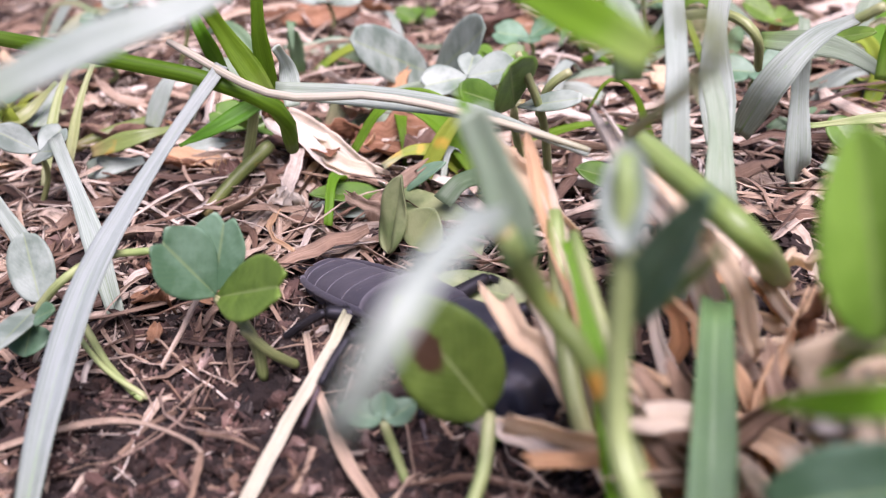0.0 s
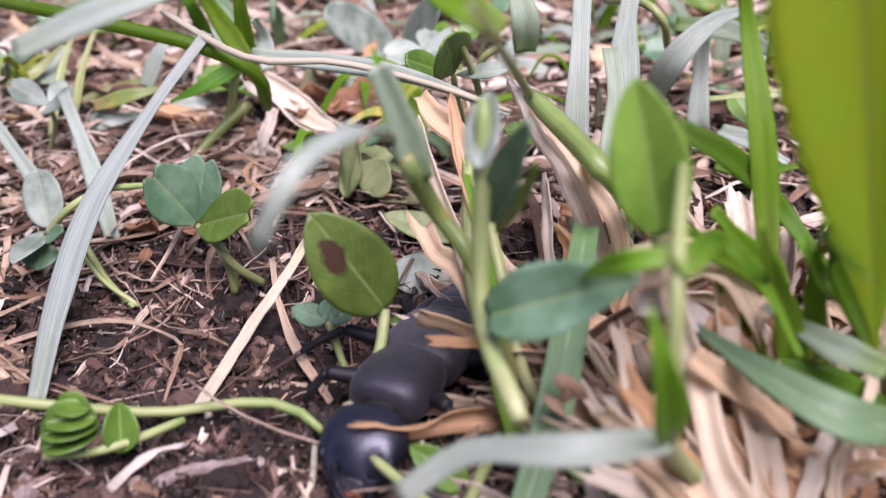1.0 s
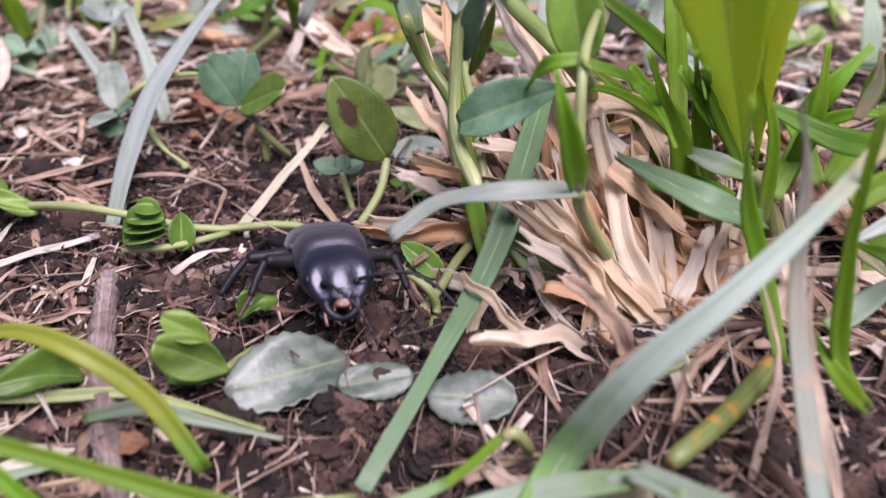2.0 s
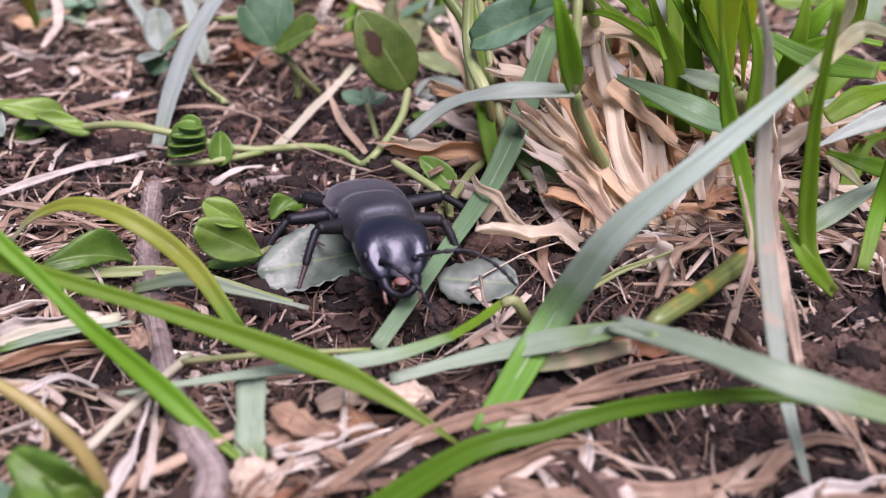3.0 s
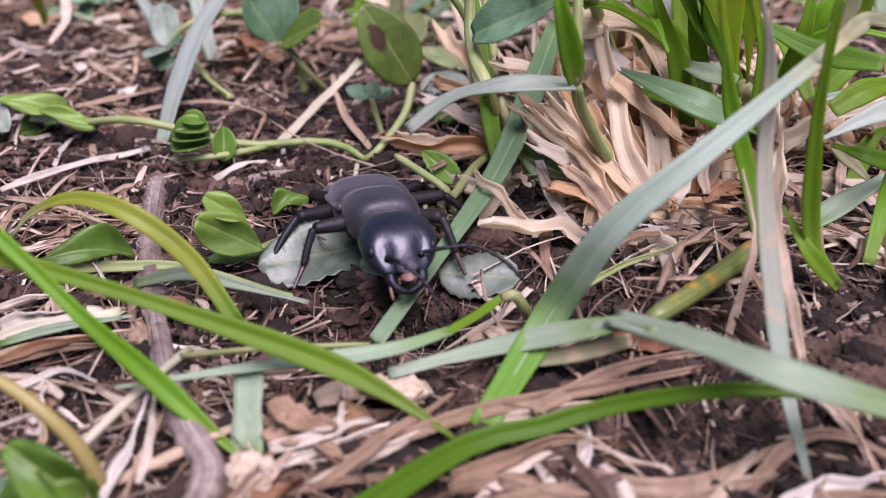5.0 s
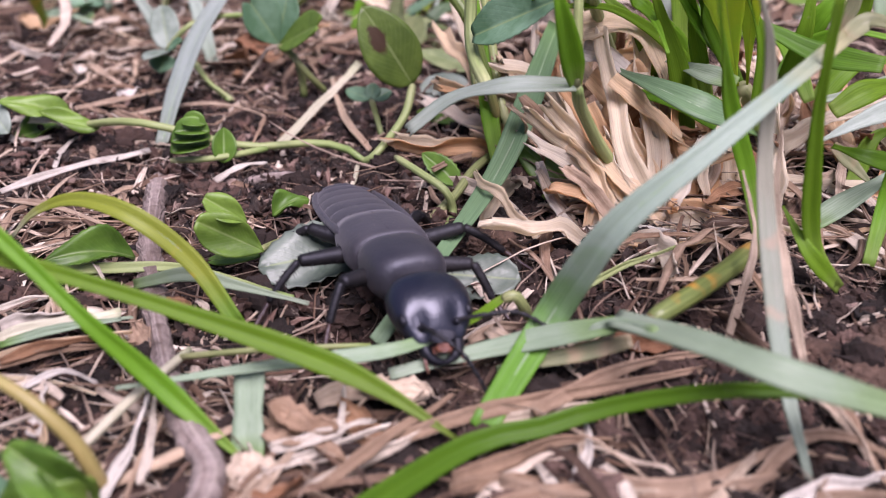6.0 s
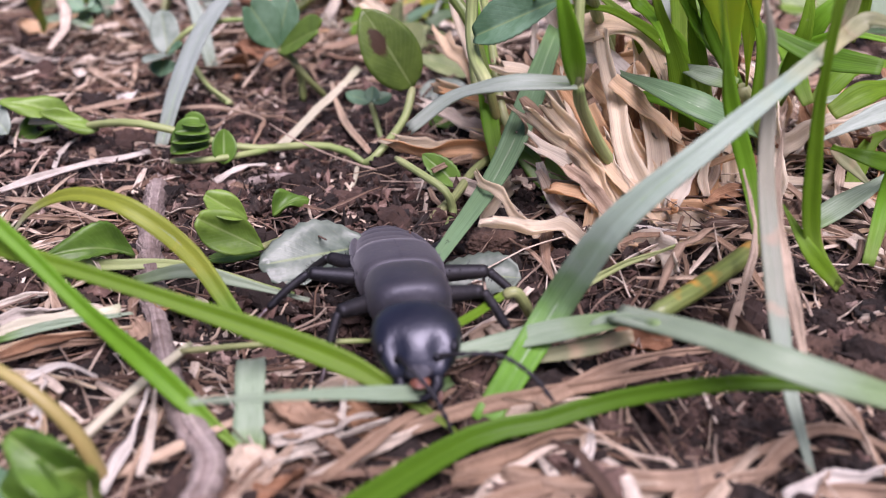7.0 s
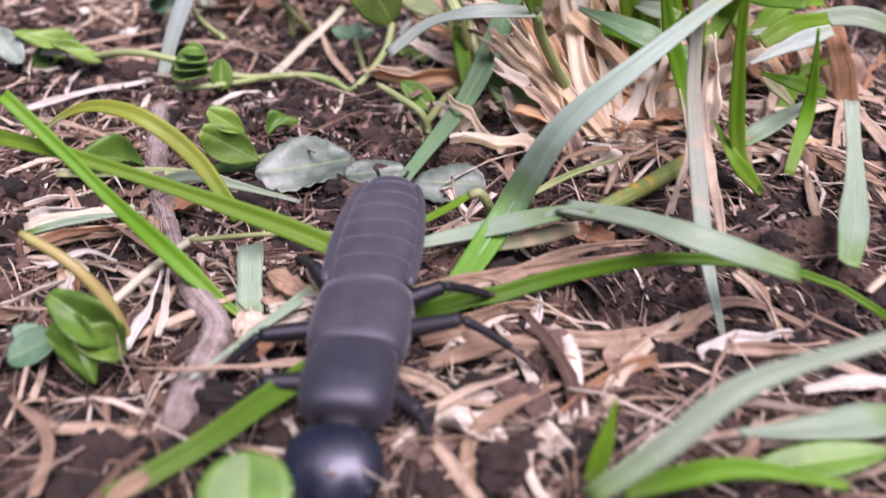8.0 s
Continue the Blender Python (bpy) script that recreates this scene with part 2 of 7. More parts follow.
SHEATH = scrap_material("dry_sheath", (0.0, (0.82, 0.5, 0.26)), (0.3, (0.92, 0.7, 0.45)), (0.65, (0.96, 0.84, 0.64)), (1.0, (0.97, 0.92, 0.82)), per="object", thin=0.5, dirt=0.14, streaks=0.28)
WHITE_STRAW = scrap_material("bleached_straw", (0.0, (0.74, 0.67, 0.58)), (1.0, (0.88, 0.84, 0.77)), per="object", thin=0.2, dirt=0.35, streaks=0.3)
# Darkest litter tones include the shade between scraps.
LITTER = scrap_material("leaf_litter", (0.0, (0.016, 0.0075, 0.005)), (0.45, (0.038, 0.019, 0.0128)), (0.72, (0.12, 0.062, 0.046)), (0.9, (0.24, 0.14, 0.11)), (1.0, (0.5, 0.37, 0.32)), dirt=0.6)
PALE_LITTER = scrap_material("dead_grass_scrap", (0.0, (0.075, 0.04, 0.025)), (0.35, (0.25, 0.15, 0.096)), (0.62, (0.6, 0.45, 0.32)), (1.0, (0.92, 0.83, 0.71)), dirt=0.5)
FIBRE = scrap_material("loose_fibre", (0.0, (0.13, 0.075, 0.055)), (0.4, (0.36, 0.24, 0.175)), (1.0, (0.7, 0.57, 0.46)))
# Crumbs are toned down, with the shade of the gaps in their colour.
CRUMB = scrap_material("soil_crumb", (0.0, (0.009, 0.0048, 0.0036)), (0.5, (0.027, 0.0145, 0.0105)), (0.85, (0.078, 0.043, 0.032)), (1.0, (0.19, 0.12, 0.098)), rough=0.95, fibre=False, relief=0.0003)
CLOD = scrap_material("dry_clod", (0.0, (0.11, 0.06, 0.04)), (1.0, (0.19, 0.12, 0.088)), rough=0.95, fibre=False, per="object", relief=0.0008, dirt=1.0)
CURLED = scrap_material("curled_dead_leaf", (0.0, (0.4, 0.19, 0.1)), (1.0, (0.55, 0.31, 0.17)), per="object", thin=0.3, dirt=0.5)
DEADBROWN = scrap_material("brown_dead_leaf", (0.0, (0.16, 0.085, 0.06)), (1.0, (0.34, 0.21, 0.15)), per="object", thin=0.2, dirt=0.6)
BARK = scrap_material("grey_bark", (0.0, (0.36, 0.29, 0.265)), (1.0, (0.5, 0.42, 0.39)), per="object", rough=0.9, dirt=0.9, relief=0.0004)
MATT = shell_material("matt_black_shell", (0.023, 0.0214, 0.026), 0.6, 3800.0, sheen=0.18)
# The blue in this black is sky sheen put into the base colour.
GLOSS = shell_material("glossy_black_shell", (0.0035, 0.0045, 0.0105), 0.4, 4500.0, coat=0.15, dusty=0.1)
SATIN = shell_material("satin_black_shell", (0.014, 0.0135, 0.018), 0.54, 4200.0, sheen=0.08, dusty=0.25)
LIMB = shell_material("black_limb", (0.006, 0.0055, 0.006), 0.55, 6000.0, dusty=0.3, gloss=0.35)
MOUTH = shell_material("red_brown_mouthpart", (0.16, 0.055, 0.028), 0.4, 5000.0, dusty=0.2)
JAW = shell_material("glossy_black_jaw", (0.004, 0.004, 0.006), 0.5, 5000.0, dusty=0.1, gloss=0.35)
PALP = shell_material("tan_palp", (0.12, 0.06, 0.04), 0.45, 5000.0, dusty=0.2)


# ---- builders ----
def part(name, bm, material, parent=None, label="", at=None):
    """One mesh object from a bmesh in millimetres, under a thing or a part."""
    bmesh.ops.scale(bm, vec=(MM, MM, MM), verts=bm.verts)
    me = bpy.data.meshes.new(name)
    bm.to_mesh(me)
    bm.free()
    me.polygons.foreach_set("use_smooth", [True] * len(me.polygons))
    me.materials.append(material)
    ob = new(name, me)
    ob.parent = parent
    if at is not None:
        ob.matrix_basis = at
    return tagged(ob, label)


def thing(name, label, category, group="", at=(0, 0, 0)):
    ob = new(name)
    ob.empty_display_size = 0.002
    ob.location = mm(*at)
    return tagged(ob, label, category, group)


def spline(points, count):
    """Evenly spaced places on a smooth curve through the points."""
    p = [Vector(q) for q in points]
    p = [p[0] * 2 - p[1], *p, p[-1] * 2 - p[-2]]
    fine = []
    for a, b, c, d in zip(p, p[1:], p[2:], p[3:]):
        for i in range(12):
            t = i / 12
            fine.append(0.5 * (2 * b + (c - a) * t + (2 * a - 5 * b + 4 * c - d) * t * t + (3 * b - a - 3 * c + d) * t ** 3))
    fine.append(p[-2])
    run = np.cumsum([0.0] + [(b - a).length for a, b in zip(fine, fine[1:])])
    xyz = np.array(fine)
    at = np.linspace(0, run[-1], count)
    return [Vector([np.interp(s, run, xyz[:, n]) for n in range(3)]) for s in at], run[-1]


def with_uv(bm, faces):
    uv = bm.loops.layers.uv.verify()
    for f, corners in faces:
        for loop, c in zip(f.loops, corners):
            loop[uv].uv = c


def strip(points, width, face=(0, -0.75, 0.65), twist=0.0, fold=0.25, thick=0.12, tip=0.0, base=0.7, wave=0.0, cut=0.0, steps=26, seed=0, ragged=0.0, kink=0.0):
    """A blade swept along a curve: folded about its midrib, with thickness, tapering to its tip."""
    rnd = random.Random(seed * 7919 + int(abs(points[0][0]) * 100))
    c, length = spline(points, steps)
    bm = bmesh.new()
    rows, us = [], (-1.0, -0.6, -0.22, 0.0, 0.22, 0.6, 1.0)
    phase = rnd.random() * 6
    if kink:
        c = [q + Vector(noise.noise_vector((3.2 * i / (steps - 1), phase * 3, seed * 0.37))) * kink * min(1, 4 * i / steps) for i, q in enumerate(c)]
        twist += rnd.uniform(-80, 80)
    for i, q in enumerate(c):
        s = i / (steps - 1)
        along = (c[min(i + 1, steps - 1)] - c[max(i - 1, 0)]).normalized()
        up = Vector(face)
        up = (up - along * up.dot(along)).normalized()
        turn = Matrix.Rotation(radians(twist) * s, 3, along)
        up = turn @ up
        across = along.cross(up)
        w = base + (1 - base) * min(1, s / 0.25)
        if tip >= 0:
            w *= max(tip, min(1.0, ((1 - s) / 0.62) ** 0.75 if s > 0.38 else 1.0))
        w *= width / 2 * (1 + 0.05 * math.sin(9 * s + phase))
        w = max(w, 0.04)
        torn = [1 + (0.9 * kink / width * noise.noise((s * 9, phase + side * 5, 1.0)) if kink else 0) for side in (-1, 1)]
        row_top, row_low = [], []
        for u in us:
            lift = abs(u) * fold * w + wave * w * math.sin(s * 14 + phase + u)
            end = along * (cut * w * u + ragged * rnd.uniform(-1, 1) * w) if i == steps - 1 else Vector()
            here = q + across * u * w * (torn[0] if u < 0 else torn[1]) + up * lift + end
            dip = -0.12 * thick if u == 0 else 0
            row_top.append(bm.verts.new(here + up * (thick / 2 + dip)))
            row_low.append(bm.verts.new(here - up * (thick / 2 - dip) * (0.4 if abs(u) == 1 else 1.0)))
        rows.append((row_top, row_low, s))
    faces, m = [], len(us)
    for (a, al, s0), (b, bl, s1) in zip(rows, rows[1:]):
        for j in range(m - 1):
            u0, u1 = (us[j] + 1) / 2, (us[j + 1] + 1) / 2
            faces.append((bm.faces.new((a[j], a[j + 1], b[j + 1], b[j])), ((u0, s0), (u1, s0), (u1, s1), (u0, s1))))
            faces.append((bm.faces.new((al[j], bl[j], bl[j + 1], al[j + 1])), ((u0, s0), (u0, s1), (u1, s1), (u1, s0))))
        for j in (0, m - 1):
            u0 = (us[j] + 1) / 2
            faces.append((bm.faces.new((a[j], b[j], bl[j], al[j]) if j == 0 else (a[j], al[j], bl[j], b[j])), ((u0, s0), (u0, s1), (u0, s1), (u0, s0)) if j == 0 else ((u0, s0), (u0, s0), (u0, s1), (u0, s1))))
    for top, low, s in (rows[0], rows[-1]):
        for j in range(m - 1):
            u0 = (us[j] + 1) / 2
            faces.append((bm.faces.new((top[j], low[j], low[j + 1], top[j + 1])), ((u0, s),) * 4))
    with_uv(bm, faces)
    bmesh.ops.recalc_face_normals(bm, faces=bm.faces)
    return bm


def tube(points, r0, r1, sides=8, steps=16, knob=0.0, seed=0, squash=1.0):
    """A round stem along a curve, thinning from r0 to r1, with an uneven skin."""
    rnd = random.Random(seed + int(abs(points[0][0]) * 97))
    c, length = spline(points, steps)
    bm = bmesh.new()
    rings = []
    up = Vector((0.2, -0.6, 0.77))
    for i, q in enumerate(c):
        s = i / (steps - 1)
        along = (c[min(i + 1, steps - 1)] - c[max(i - 1, 0)]).normalized()
        side = along.cross(up).normalized()
        over = side.cross(along)
        r = (r0 + (r1 - r0) * s) * (1 + knob * rnd.uniform(-1, 1))
        if i in (0, steps - 1):
            r *= 0.75
        ring = []
        for j in range(sides):
            a = 2 * math.pi * j / sides
            rr = r * (1 + 0.5 * knob * rnd.uniform(-1, 1))
            ring.append(bm.verts.new(q + side * math.cos(a) * rr + over * math.sin(a) * rr * squash))
        rings.append(ring)
    faces = []
    for i, (a, b) in enumerate(zip(rings, rings[1:])):
        for j in range(sides):
            jj = (j + 1) % sides
            f = bm.faces.new((a[j], a[jj], b[jj], b[j]))
            s0, s1 = i / (steps - 1), (i + 1) / (steps - 1)
            faces.append((f, ((j / sides, s0), ((j + 1) / sides, s0), ((j + 1) / sides, s1), (j / sides, s1))))
    for ring in (rings[0], rings[-1]):
        bm.faces.new(ring)
    with_uv(bm, faces)
    bmesh.ops.recalc_face_normals(bm, faces=bm.faces)
    return bm


def leaf(base, tip, width, up=(0, -0.5, 0.85), fold=0.15, curl=0.0, shape="oval", notch=0.0, teeth=0.0, thick=0.14, wave=0.0, nu=12, nv=16, seed=0):
    """A leaflet from its base to its tip: outline, fold about the midrib, lengthwise curl, toothed or notched edge."""
    rnd = random.Random(seed * 31 + int(abs(base[0]) * 53))
    a, b = Vector(base), Vector(tip)
    along = b - a
    length = along.length
    along.normalize()
    n = Vector(up)
    n = (n - along * n.dot(along)).normalized()
    across = along.cross(n)
    bm = bmesh.new()
    grid_top, grid_low = [], []
    phase = rnd.random() * 6

    def half(v):
        if shape == "oval":
            return math.sin(math.pi * min(1, v ** 0.85)) ** 0.62
        if shape == "heart":
            return (math.sin(math.pi * min(1, (v * 0.93)) ** 1.25)) ** 0.7
        if shape == "round":
            return max(0.0, 1 - (2 * v - 1) ** 2) ** 0.48
        if shape == "spatula":
            return math.sin(math.pi * v ** 1.5) ** 0.85 if 0 < v < 1 else 0.0
        return (math.sin(math.pi / 2 * min(1, v / 0.62)) ** 0.85 if v < 0.62 else math.sqrt(1 - ((v - 0.62) / 0.47) ** 2)) if shape == "spoon" else math.sin(math.pi * v) ** 0.8

    for i in range(nv + 1):
        v = i / nv
        w = max(half(v), 0.03) * width / 2
        top, low = [], []
        for j in range(nu + 1):
            u = 2 * j / nu - 1
            edge = abs(u) ** 3
            x = u * w * (1 + (teeth * (1 if i % 2 else -1) * edge))
            y = v * length - notch * length * max(0, (v - 0.6) / 0.4) * (1 - min(1, abs(u) * 1.6)) ** 1.5
            if shape == "spoon":
                y -= 0.1 * length * max(0, (v - 0.6) / 0.4) * max(0, abs(u) - 0.45) ** 2 / 0.3
            z = abs(u) * fold * w + curl * length * math.sin(math.pi * v) + wave * w * math.sin(5 * v + 3 * u + phase) * abs(u)
            p = a + across * x + along * y + n * z
            groove = 0.25 * thick * math.exp(-(u * 9) ** 2)
            t = thick * (0.5 if j not in (0, nu) else 0.2)
            top.append(bm.verts.new(p + n * (t - groove)))
            low.append(bm.verts.new(p - n * t))
        grid_top.append(top), grid_low.append(low)
    faces = []
    for i in range(nv):
        for j in range(nu):
            q = ((j / nu, i / nv), ((j + 1) / nu, i / nv), ((j + 1) / nu, (i + 1) / nv), (j / nu, (i + 1) / nv))
            t, l = grid_top, grid_low
            faces.append((bm.faces.new((t[i][j], t[i][j + 1], t[i + 1][j + 1], t[i + 1][j])), q))
            faces.append((bm.faces.new((l[i][j], l[i][j + 1], l[i + 1][j + 1], l[i + 1][j])), q))
        for j in (0, nu):
            faces.append((bm.faces.new((grid_top[i][j], grid_low[i][j], grid_low[i + 1][j], grid_top[i + 1][j])), ((j / nu, i / nv),) * 4))
    for i in (0, nv):
        for j in range(nu):
            faces.append((bm.faces.new((grid_top[i][j], grid_top[i][j + 1], grid_low[i][j + 1], grid_low[i][j])), ((j / nu, i / nv),) * 4))
    with_uv(bm, faces)
    bmesh.ops.recalc_face_normals(bm, faces=bm.faces)
    return bm


# ---- ground ----
PITS = ((13.8, -14.1, 3.0), (17.8, -15.0, 3.0), (9.9, -21.7, 2.6), (-11.2, -27.0, 2.6))


def ground_height(x, y):
    """The lie of the soil in millimetres: a gentle mound under the dry tuft, clods, hollows and crumbs."""
    mound = 2.6 * math.exp(-((x - 26) / 16) ** 2 - ((y - 14) / 26) ** 2)
    swell = 0.9 * noise.noise((x / 21, y / 21, 3.0)) + 0.5 * noise.noise((x / 7, y / 7, 8.0))
    pit = -2.6 * math.exp(-((x - 0.0) / 7.0) ** 2 - ((y + 5.3) / 2.6) ** 2) - 0.9 * math.exp(-((x - 14) / 4) ** 2 - ((y + 6) / 3) ** 2)
    pit -= 0.9 * sum(math.exp(-((x - a) ** 2 + (y - b) ** 2) / (c * c)) for a, b, c in PITS)
    near = math.exp(-(x / 90) ** 2 - ((y - 30) / 110) ** 2)
    lumps = near * (0.7 * abs(noise.noise((x / 4.2, y / 4.2, 6.0))) ** 0.8 - 1.1 * max(0.0, noise.noise((x / 3.1, y / 3.1, 15.0)) - 0.18))
    crumbs = near * (0.42 * noise.noise((x / 1.9, y / 1.9, 1.0)) + 0.24 * noise.noise((x / 0.9, y / 0.9, 5.0)))
    return mound + swell + pit + lumps + crumbs - 0.4


def build_ground():
    inner_x, inner_y = np.arange(-62, 62.1, 0.62), np.arange(-48, 150.1, 0.7)
    out = np.geomspace(1, 60000, 26)
    xs = np.concatenate([-62 - out[::-1], inner_x, 62 + out])
    ys = np.concatenate([-48 - out[::-1], inner_y, 150 + out])
    verts = [mm(x, y, ground_height(x, y)) for y in ys for x in xs]
    w = len(xs)
    quads = [(r * w + c, r * w + c + 1, (r + 1) * w + c + 1, (r + 1) * w + c) for r in range(len(ys) - 1) for c in range(w - 1)]
    me = bpy.data.meshes.new("ground")
    me.from_pydata(verts, [], quads)
    me.polygons.foreach_set("use_smooth", [True] * len(me.polygons))
    me.materials.append(SOIL)
    tagged(new("ground", me), "dark brown crumbly garden soil littered with plant debris", "ground", kind="structure")


build_ground()


class Heap:
    """Many small loose pieces joined into one mesh."""

    def __init__(self):
        self.v, self.f, self.uv = [], [], []

    def add(self, verts, faces, uvs):
        o = len(self.v)
        self.v += verts
        self.f += [tuple(o + i for i in q) for q in faces]
        self.uv += [uvs[i] for q in faces for i in q]

    def make(self, name, material, label, category, smooth=True):
        me = bpy.data.meshes.new(name)
        me.from_pydata([mm(*p) for p in self.v], [], self.f)
        layer = me.uv_layers.new(name="UVMap")
        layer.data.foreach_set("uv", [c for p in self.uv for c in p])
        me.polygons.foreach_set("use_smooth", [smooth] * len(me.polygons))
        me.materials.append(material)
        return tagged(new(name, me), label, category, kind="stuff")


def flake(rnd, x, y, size, heap, ratio=0.6, lift=0.0, bendy=1.0):
    """A torn, curled scrap of dead leaf with two faces and an edge."""
    turn = Euler((rnd.gauss(0, 0.5 * bendy), rnd.gauss(0, 0.5 * bendy), rnd.uniform(0, 6.3))).to_matrix()
    n, m = 4, 3
    bend, roll_up = rnd.uniform(-0.9, 0.9) * bendy, rnd.uniform(-1.0, 1.0) * bendy
    top, z = [], ground_height(x, y) + lift + size * 0.12
    edge = [rnd.uniform(0.55, 1.1) for _ in range(2 * n + 2)]
    for i in range(n + 1):
        for j in range(m + 1):
            u, v = 2 * j / m - 1, 2 * i / n - 1
            k = edge[i * 2 + (j > m / 2)] * (1 - 0.45 * abs(v) ** 3)
            p = Vector((u * size * ratio * 0.5 * k, v * size * 0.5 * (1 + 0.12 * rnd.uniform(-1, 1)), size * (bend * v * v + roll_up * u * u) * 0.4 + rnd.gauss(0, 0.06 * size * bendy * bendy)))
            top.append(turn @ p)
    normal = turn @ Vector((0, 0, 0.02 + 0.012 * size))
    w = m + 1
    verts = [(x + p.x, y + p.y, z + p.z) for p in top] + [(x + p.x - normal.x, y + p.y - normal.y, z + p.z - normal.z) for p in top]
    uvs = [(j / m * ratio, i / n) for i in range(n + 1) for j in range(w)] * 2
    k = len(top)
    faces = []
    for i in range(n):
        for j in range(m):
            a = i * w + j
            faces += [(a, a + 1, a + w + 1, a + w), (k + a, k + a + w, k + a + w + 1, k + a + 1)]
        a, b = i * w, i * w + m
        faces += [(a, a + w, k + a + w, k + a), (b, k + b, k + b + w, b + w)]
    for j in range(m):
        a, b = j, n * w + j
        faces += [(a, k + a, k + a + 1, a + 1), (b, b + 1, k + b + 1, k + b)]
    heap.add(verts, faces, uvs)


ICO = [(0, 0, 1), (0.89, 0, 0.45), (0.28, 0.85, 0.45), (-0.72, 0.53, 0.45), (-0.72, -0.53, 0.45), (0.28, -0.85, 0.45),
       (0.72, 0.53, -0.45), (-0.28, 0.85, -0.45), (-0.89, 0, -0.45), (-0.28, -0.85, -0.45), (0.72, -0.53, -0.45), (0, 0, -1)]
ICO_FACES = [(0, 1, 2), (0, 2, 3), (0, 3, 4), (0, 4, 5), (0, 5, 1), (1, 6, 2), (2, 7, 3), (3, 8, 4), (4, 9, 5), (5, 10, 1),
             (6, 7, 2), (7, 8, 3), (8, 9, 4), (9, 10, 5), (10, 6, 1), (11, 7, 6), (11, 8, 7), (11, 9, 8), (11, 10, 9), (11, 6, 10)]


def crumb(rnd, x, y, size, heap):
    turn = Euler((rnd.uniform(0, 6), rnd.uniform(0, 6), rnd.uniform(0, 6))).to_matrix()
    sx, sy, sz = (size * 0.5 * rnd.uniform(0.6, 1.2) for _ in range(3))
    z = ground_height(x, y) + size * 0.2
    verts = []
    for p in ICO:
        q = turn @ Vector((p[0] * sx, p[1] * sy, p[2] * sz)) * rnd.uniform(0.72, 1.2)
        verts.append((x + q.x, y + q.y, z + q.z))
    heap.add(verts, ICO_FACES, [(p[0], p[1]) for p in ICO])


def thread(rnd, x, y, length, r, heap, lift=0.25):
    """A thin bent fibre lying on the litter."""
    a, bend = rnd.uniform(0, 6.3), rnd.gauss(0, 1.0)
    steps, verts, uvs = 7, [], []
    z0, tilt = ground_height(x, y), rnd.uniform(-0.1, 0.22)
    px, py = x, y
    for i in range(steps):
        s = i / (steps - 1)
        d = a + bend * s
        z = max(ground_height(px, py), z0 - 0.4 + tilt * length * s) + lift + r
        ox, oy = -math.sin(d), math.cos(d)
        rr = r * (1 - 0.45 * s)
        for c, h in ((1, 0), (0, 1), (-1, 0), (0, -1)):
            verts.append((px + ox * c * rr, py + oy * c * rr, z + h * rr * 0.7))
            uvs.append((0.5 + c * 0.3, s))
        px += math.cos(d) * length / (steps - 1)
        py += math.sin(d) * length / (steps - 1)
    faces = [(4 * i + j, 4 * i + (j + 1) % 4, 4 * i + 4 + (j + 1) % 4, 4 * i + 4 + j) for i in range(steps - 1) for j in range(4)]
    faces += [(3, 2, 1, 0), tuple(4 * (steps - 1) + j for j in range(4))]
    heap.add(verts, faces, uvs)


def shred(rnd, x, y, length, width, heap, lift):
    """A narrow torn ribbon of dead grass: creased, bent, twisted, with thin edges."""
    a, bend, tw0, tw1 = rnd.uniform(0, 6.3), rnd.gauss(0, 0.7), rnd.uniform(-0.8, 0.8), rnd.gauss(0, 0.8)
    crease, arch, tilt = rnd.uniform(-0.5, 0.7), rnd.uniform(0, 0.12) * length, rnd.gauss(0, 0.12)
    steps, px, py, verts, uvs = 7, x, y, [], []
    for i in range(steps):
        s = i / (steps - 1)
        d = a + bend * s
        w = width * 0.5 * (0.35 + 0.65 * math.sin(math.pi * min(1, 0.12 + s * 0.8))) * rnd.uniform(0.8, 1.15)
        z = ground_height(px, py) + lift + arch * math.sin(math.pi * s) + max(-0.2, tilt * length * (s - 0.3))
        turn = tw0 + tw1 * s
        ox, oy, oz = -math.sin(d) * math.cos(turn), math.cos(d) * math.cos(turn), math.sin(turn)
        for u in (-1, 0, 1):
            up = crease * w * (abs(u) - 0.5)
            verts.append((px + ox * u * w, py + oy * u * w, z + oz * u * w + up))
            uvs.append(((u + 1) * 0.5 * min(1, width), s))
        for u in (-1, 0, 1):
            up = crease * w * (abs(u) - 0.5)
            verts.append((px + ox * u * w, py + oy * u * w, z + oz * u * w + up - 0.05))
            uvs.append(((u + 1) * 0.5 * min(1, width), s))
        px, py = px + math.cos(d) * length / (steps - 1), py + math.sin(d) * length / (steps - 1)
    faces = []
    for i in range(steps - 1):
        o, n = 6 * i, 6 * i + 6
        faces += [(o, o + 1, n + 1, n), (o + 1, o + 2, n + 2, n + 1), (o + 3, n + 3, n + 4, o + 4), (o + 4, n + 4, n + 5, o + 5), (o, n, n + 3, o + 3), (o + 2, o + 5, n + 5, n + 2)]
    heap.add(verts, faces, uvs)


def scatter(rnd, count, reach=150.0):
    """Places over the ground, thick near the path of the beetle and thin far off."""
    for _ in range(count):
        y = -44 + (reach + 44) * rnd.random() ** 1.25
        half_width = 16 + 0.44 * (y + 48)
        yield rnd.uniform(-half_width, half_width), y


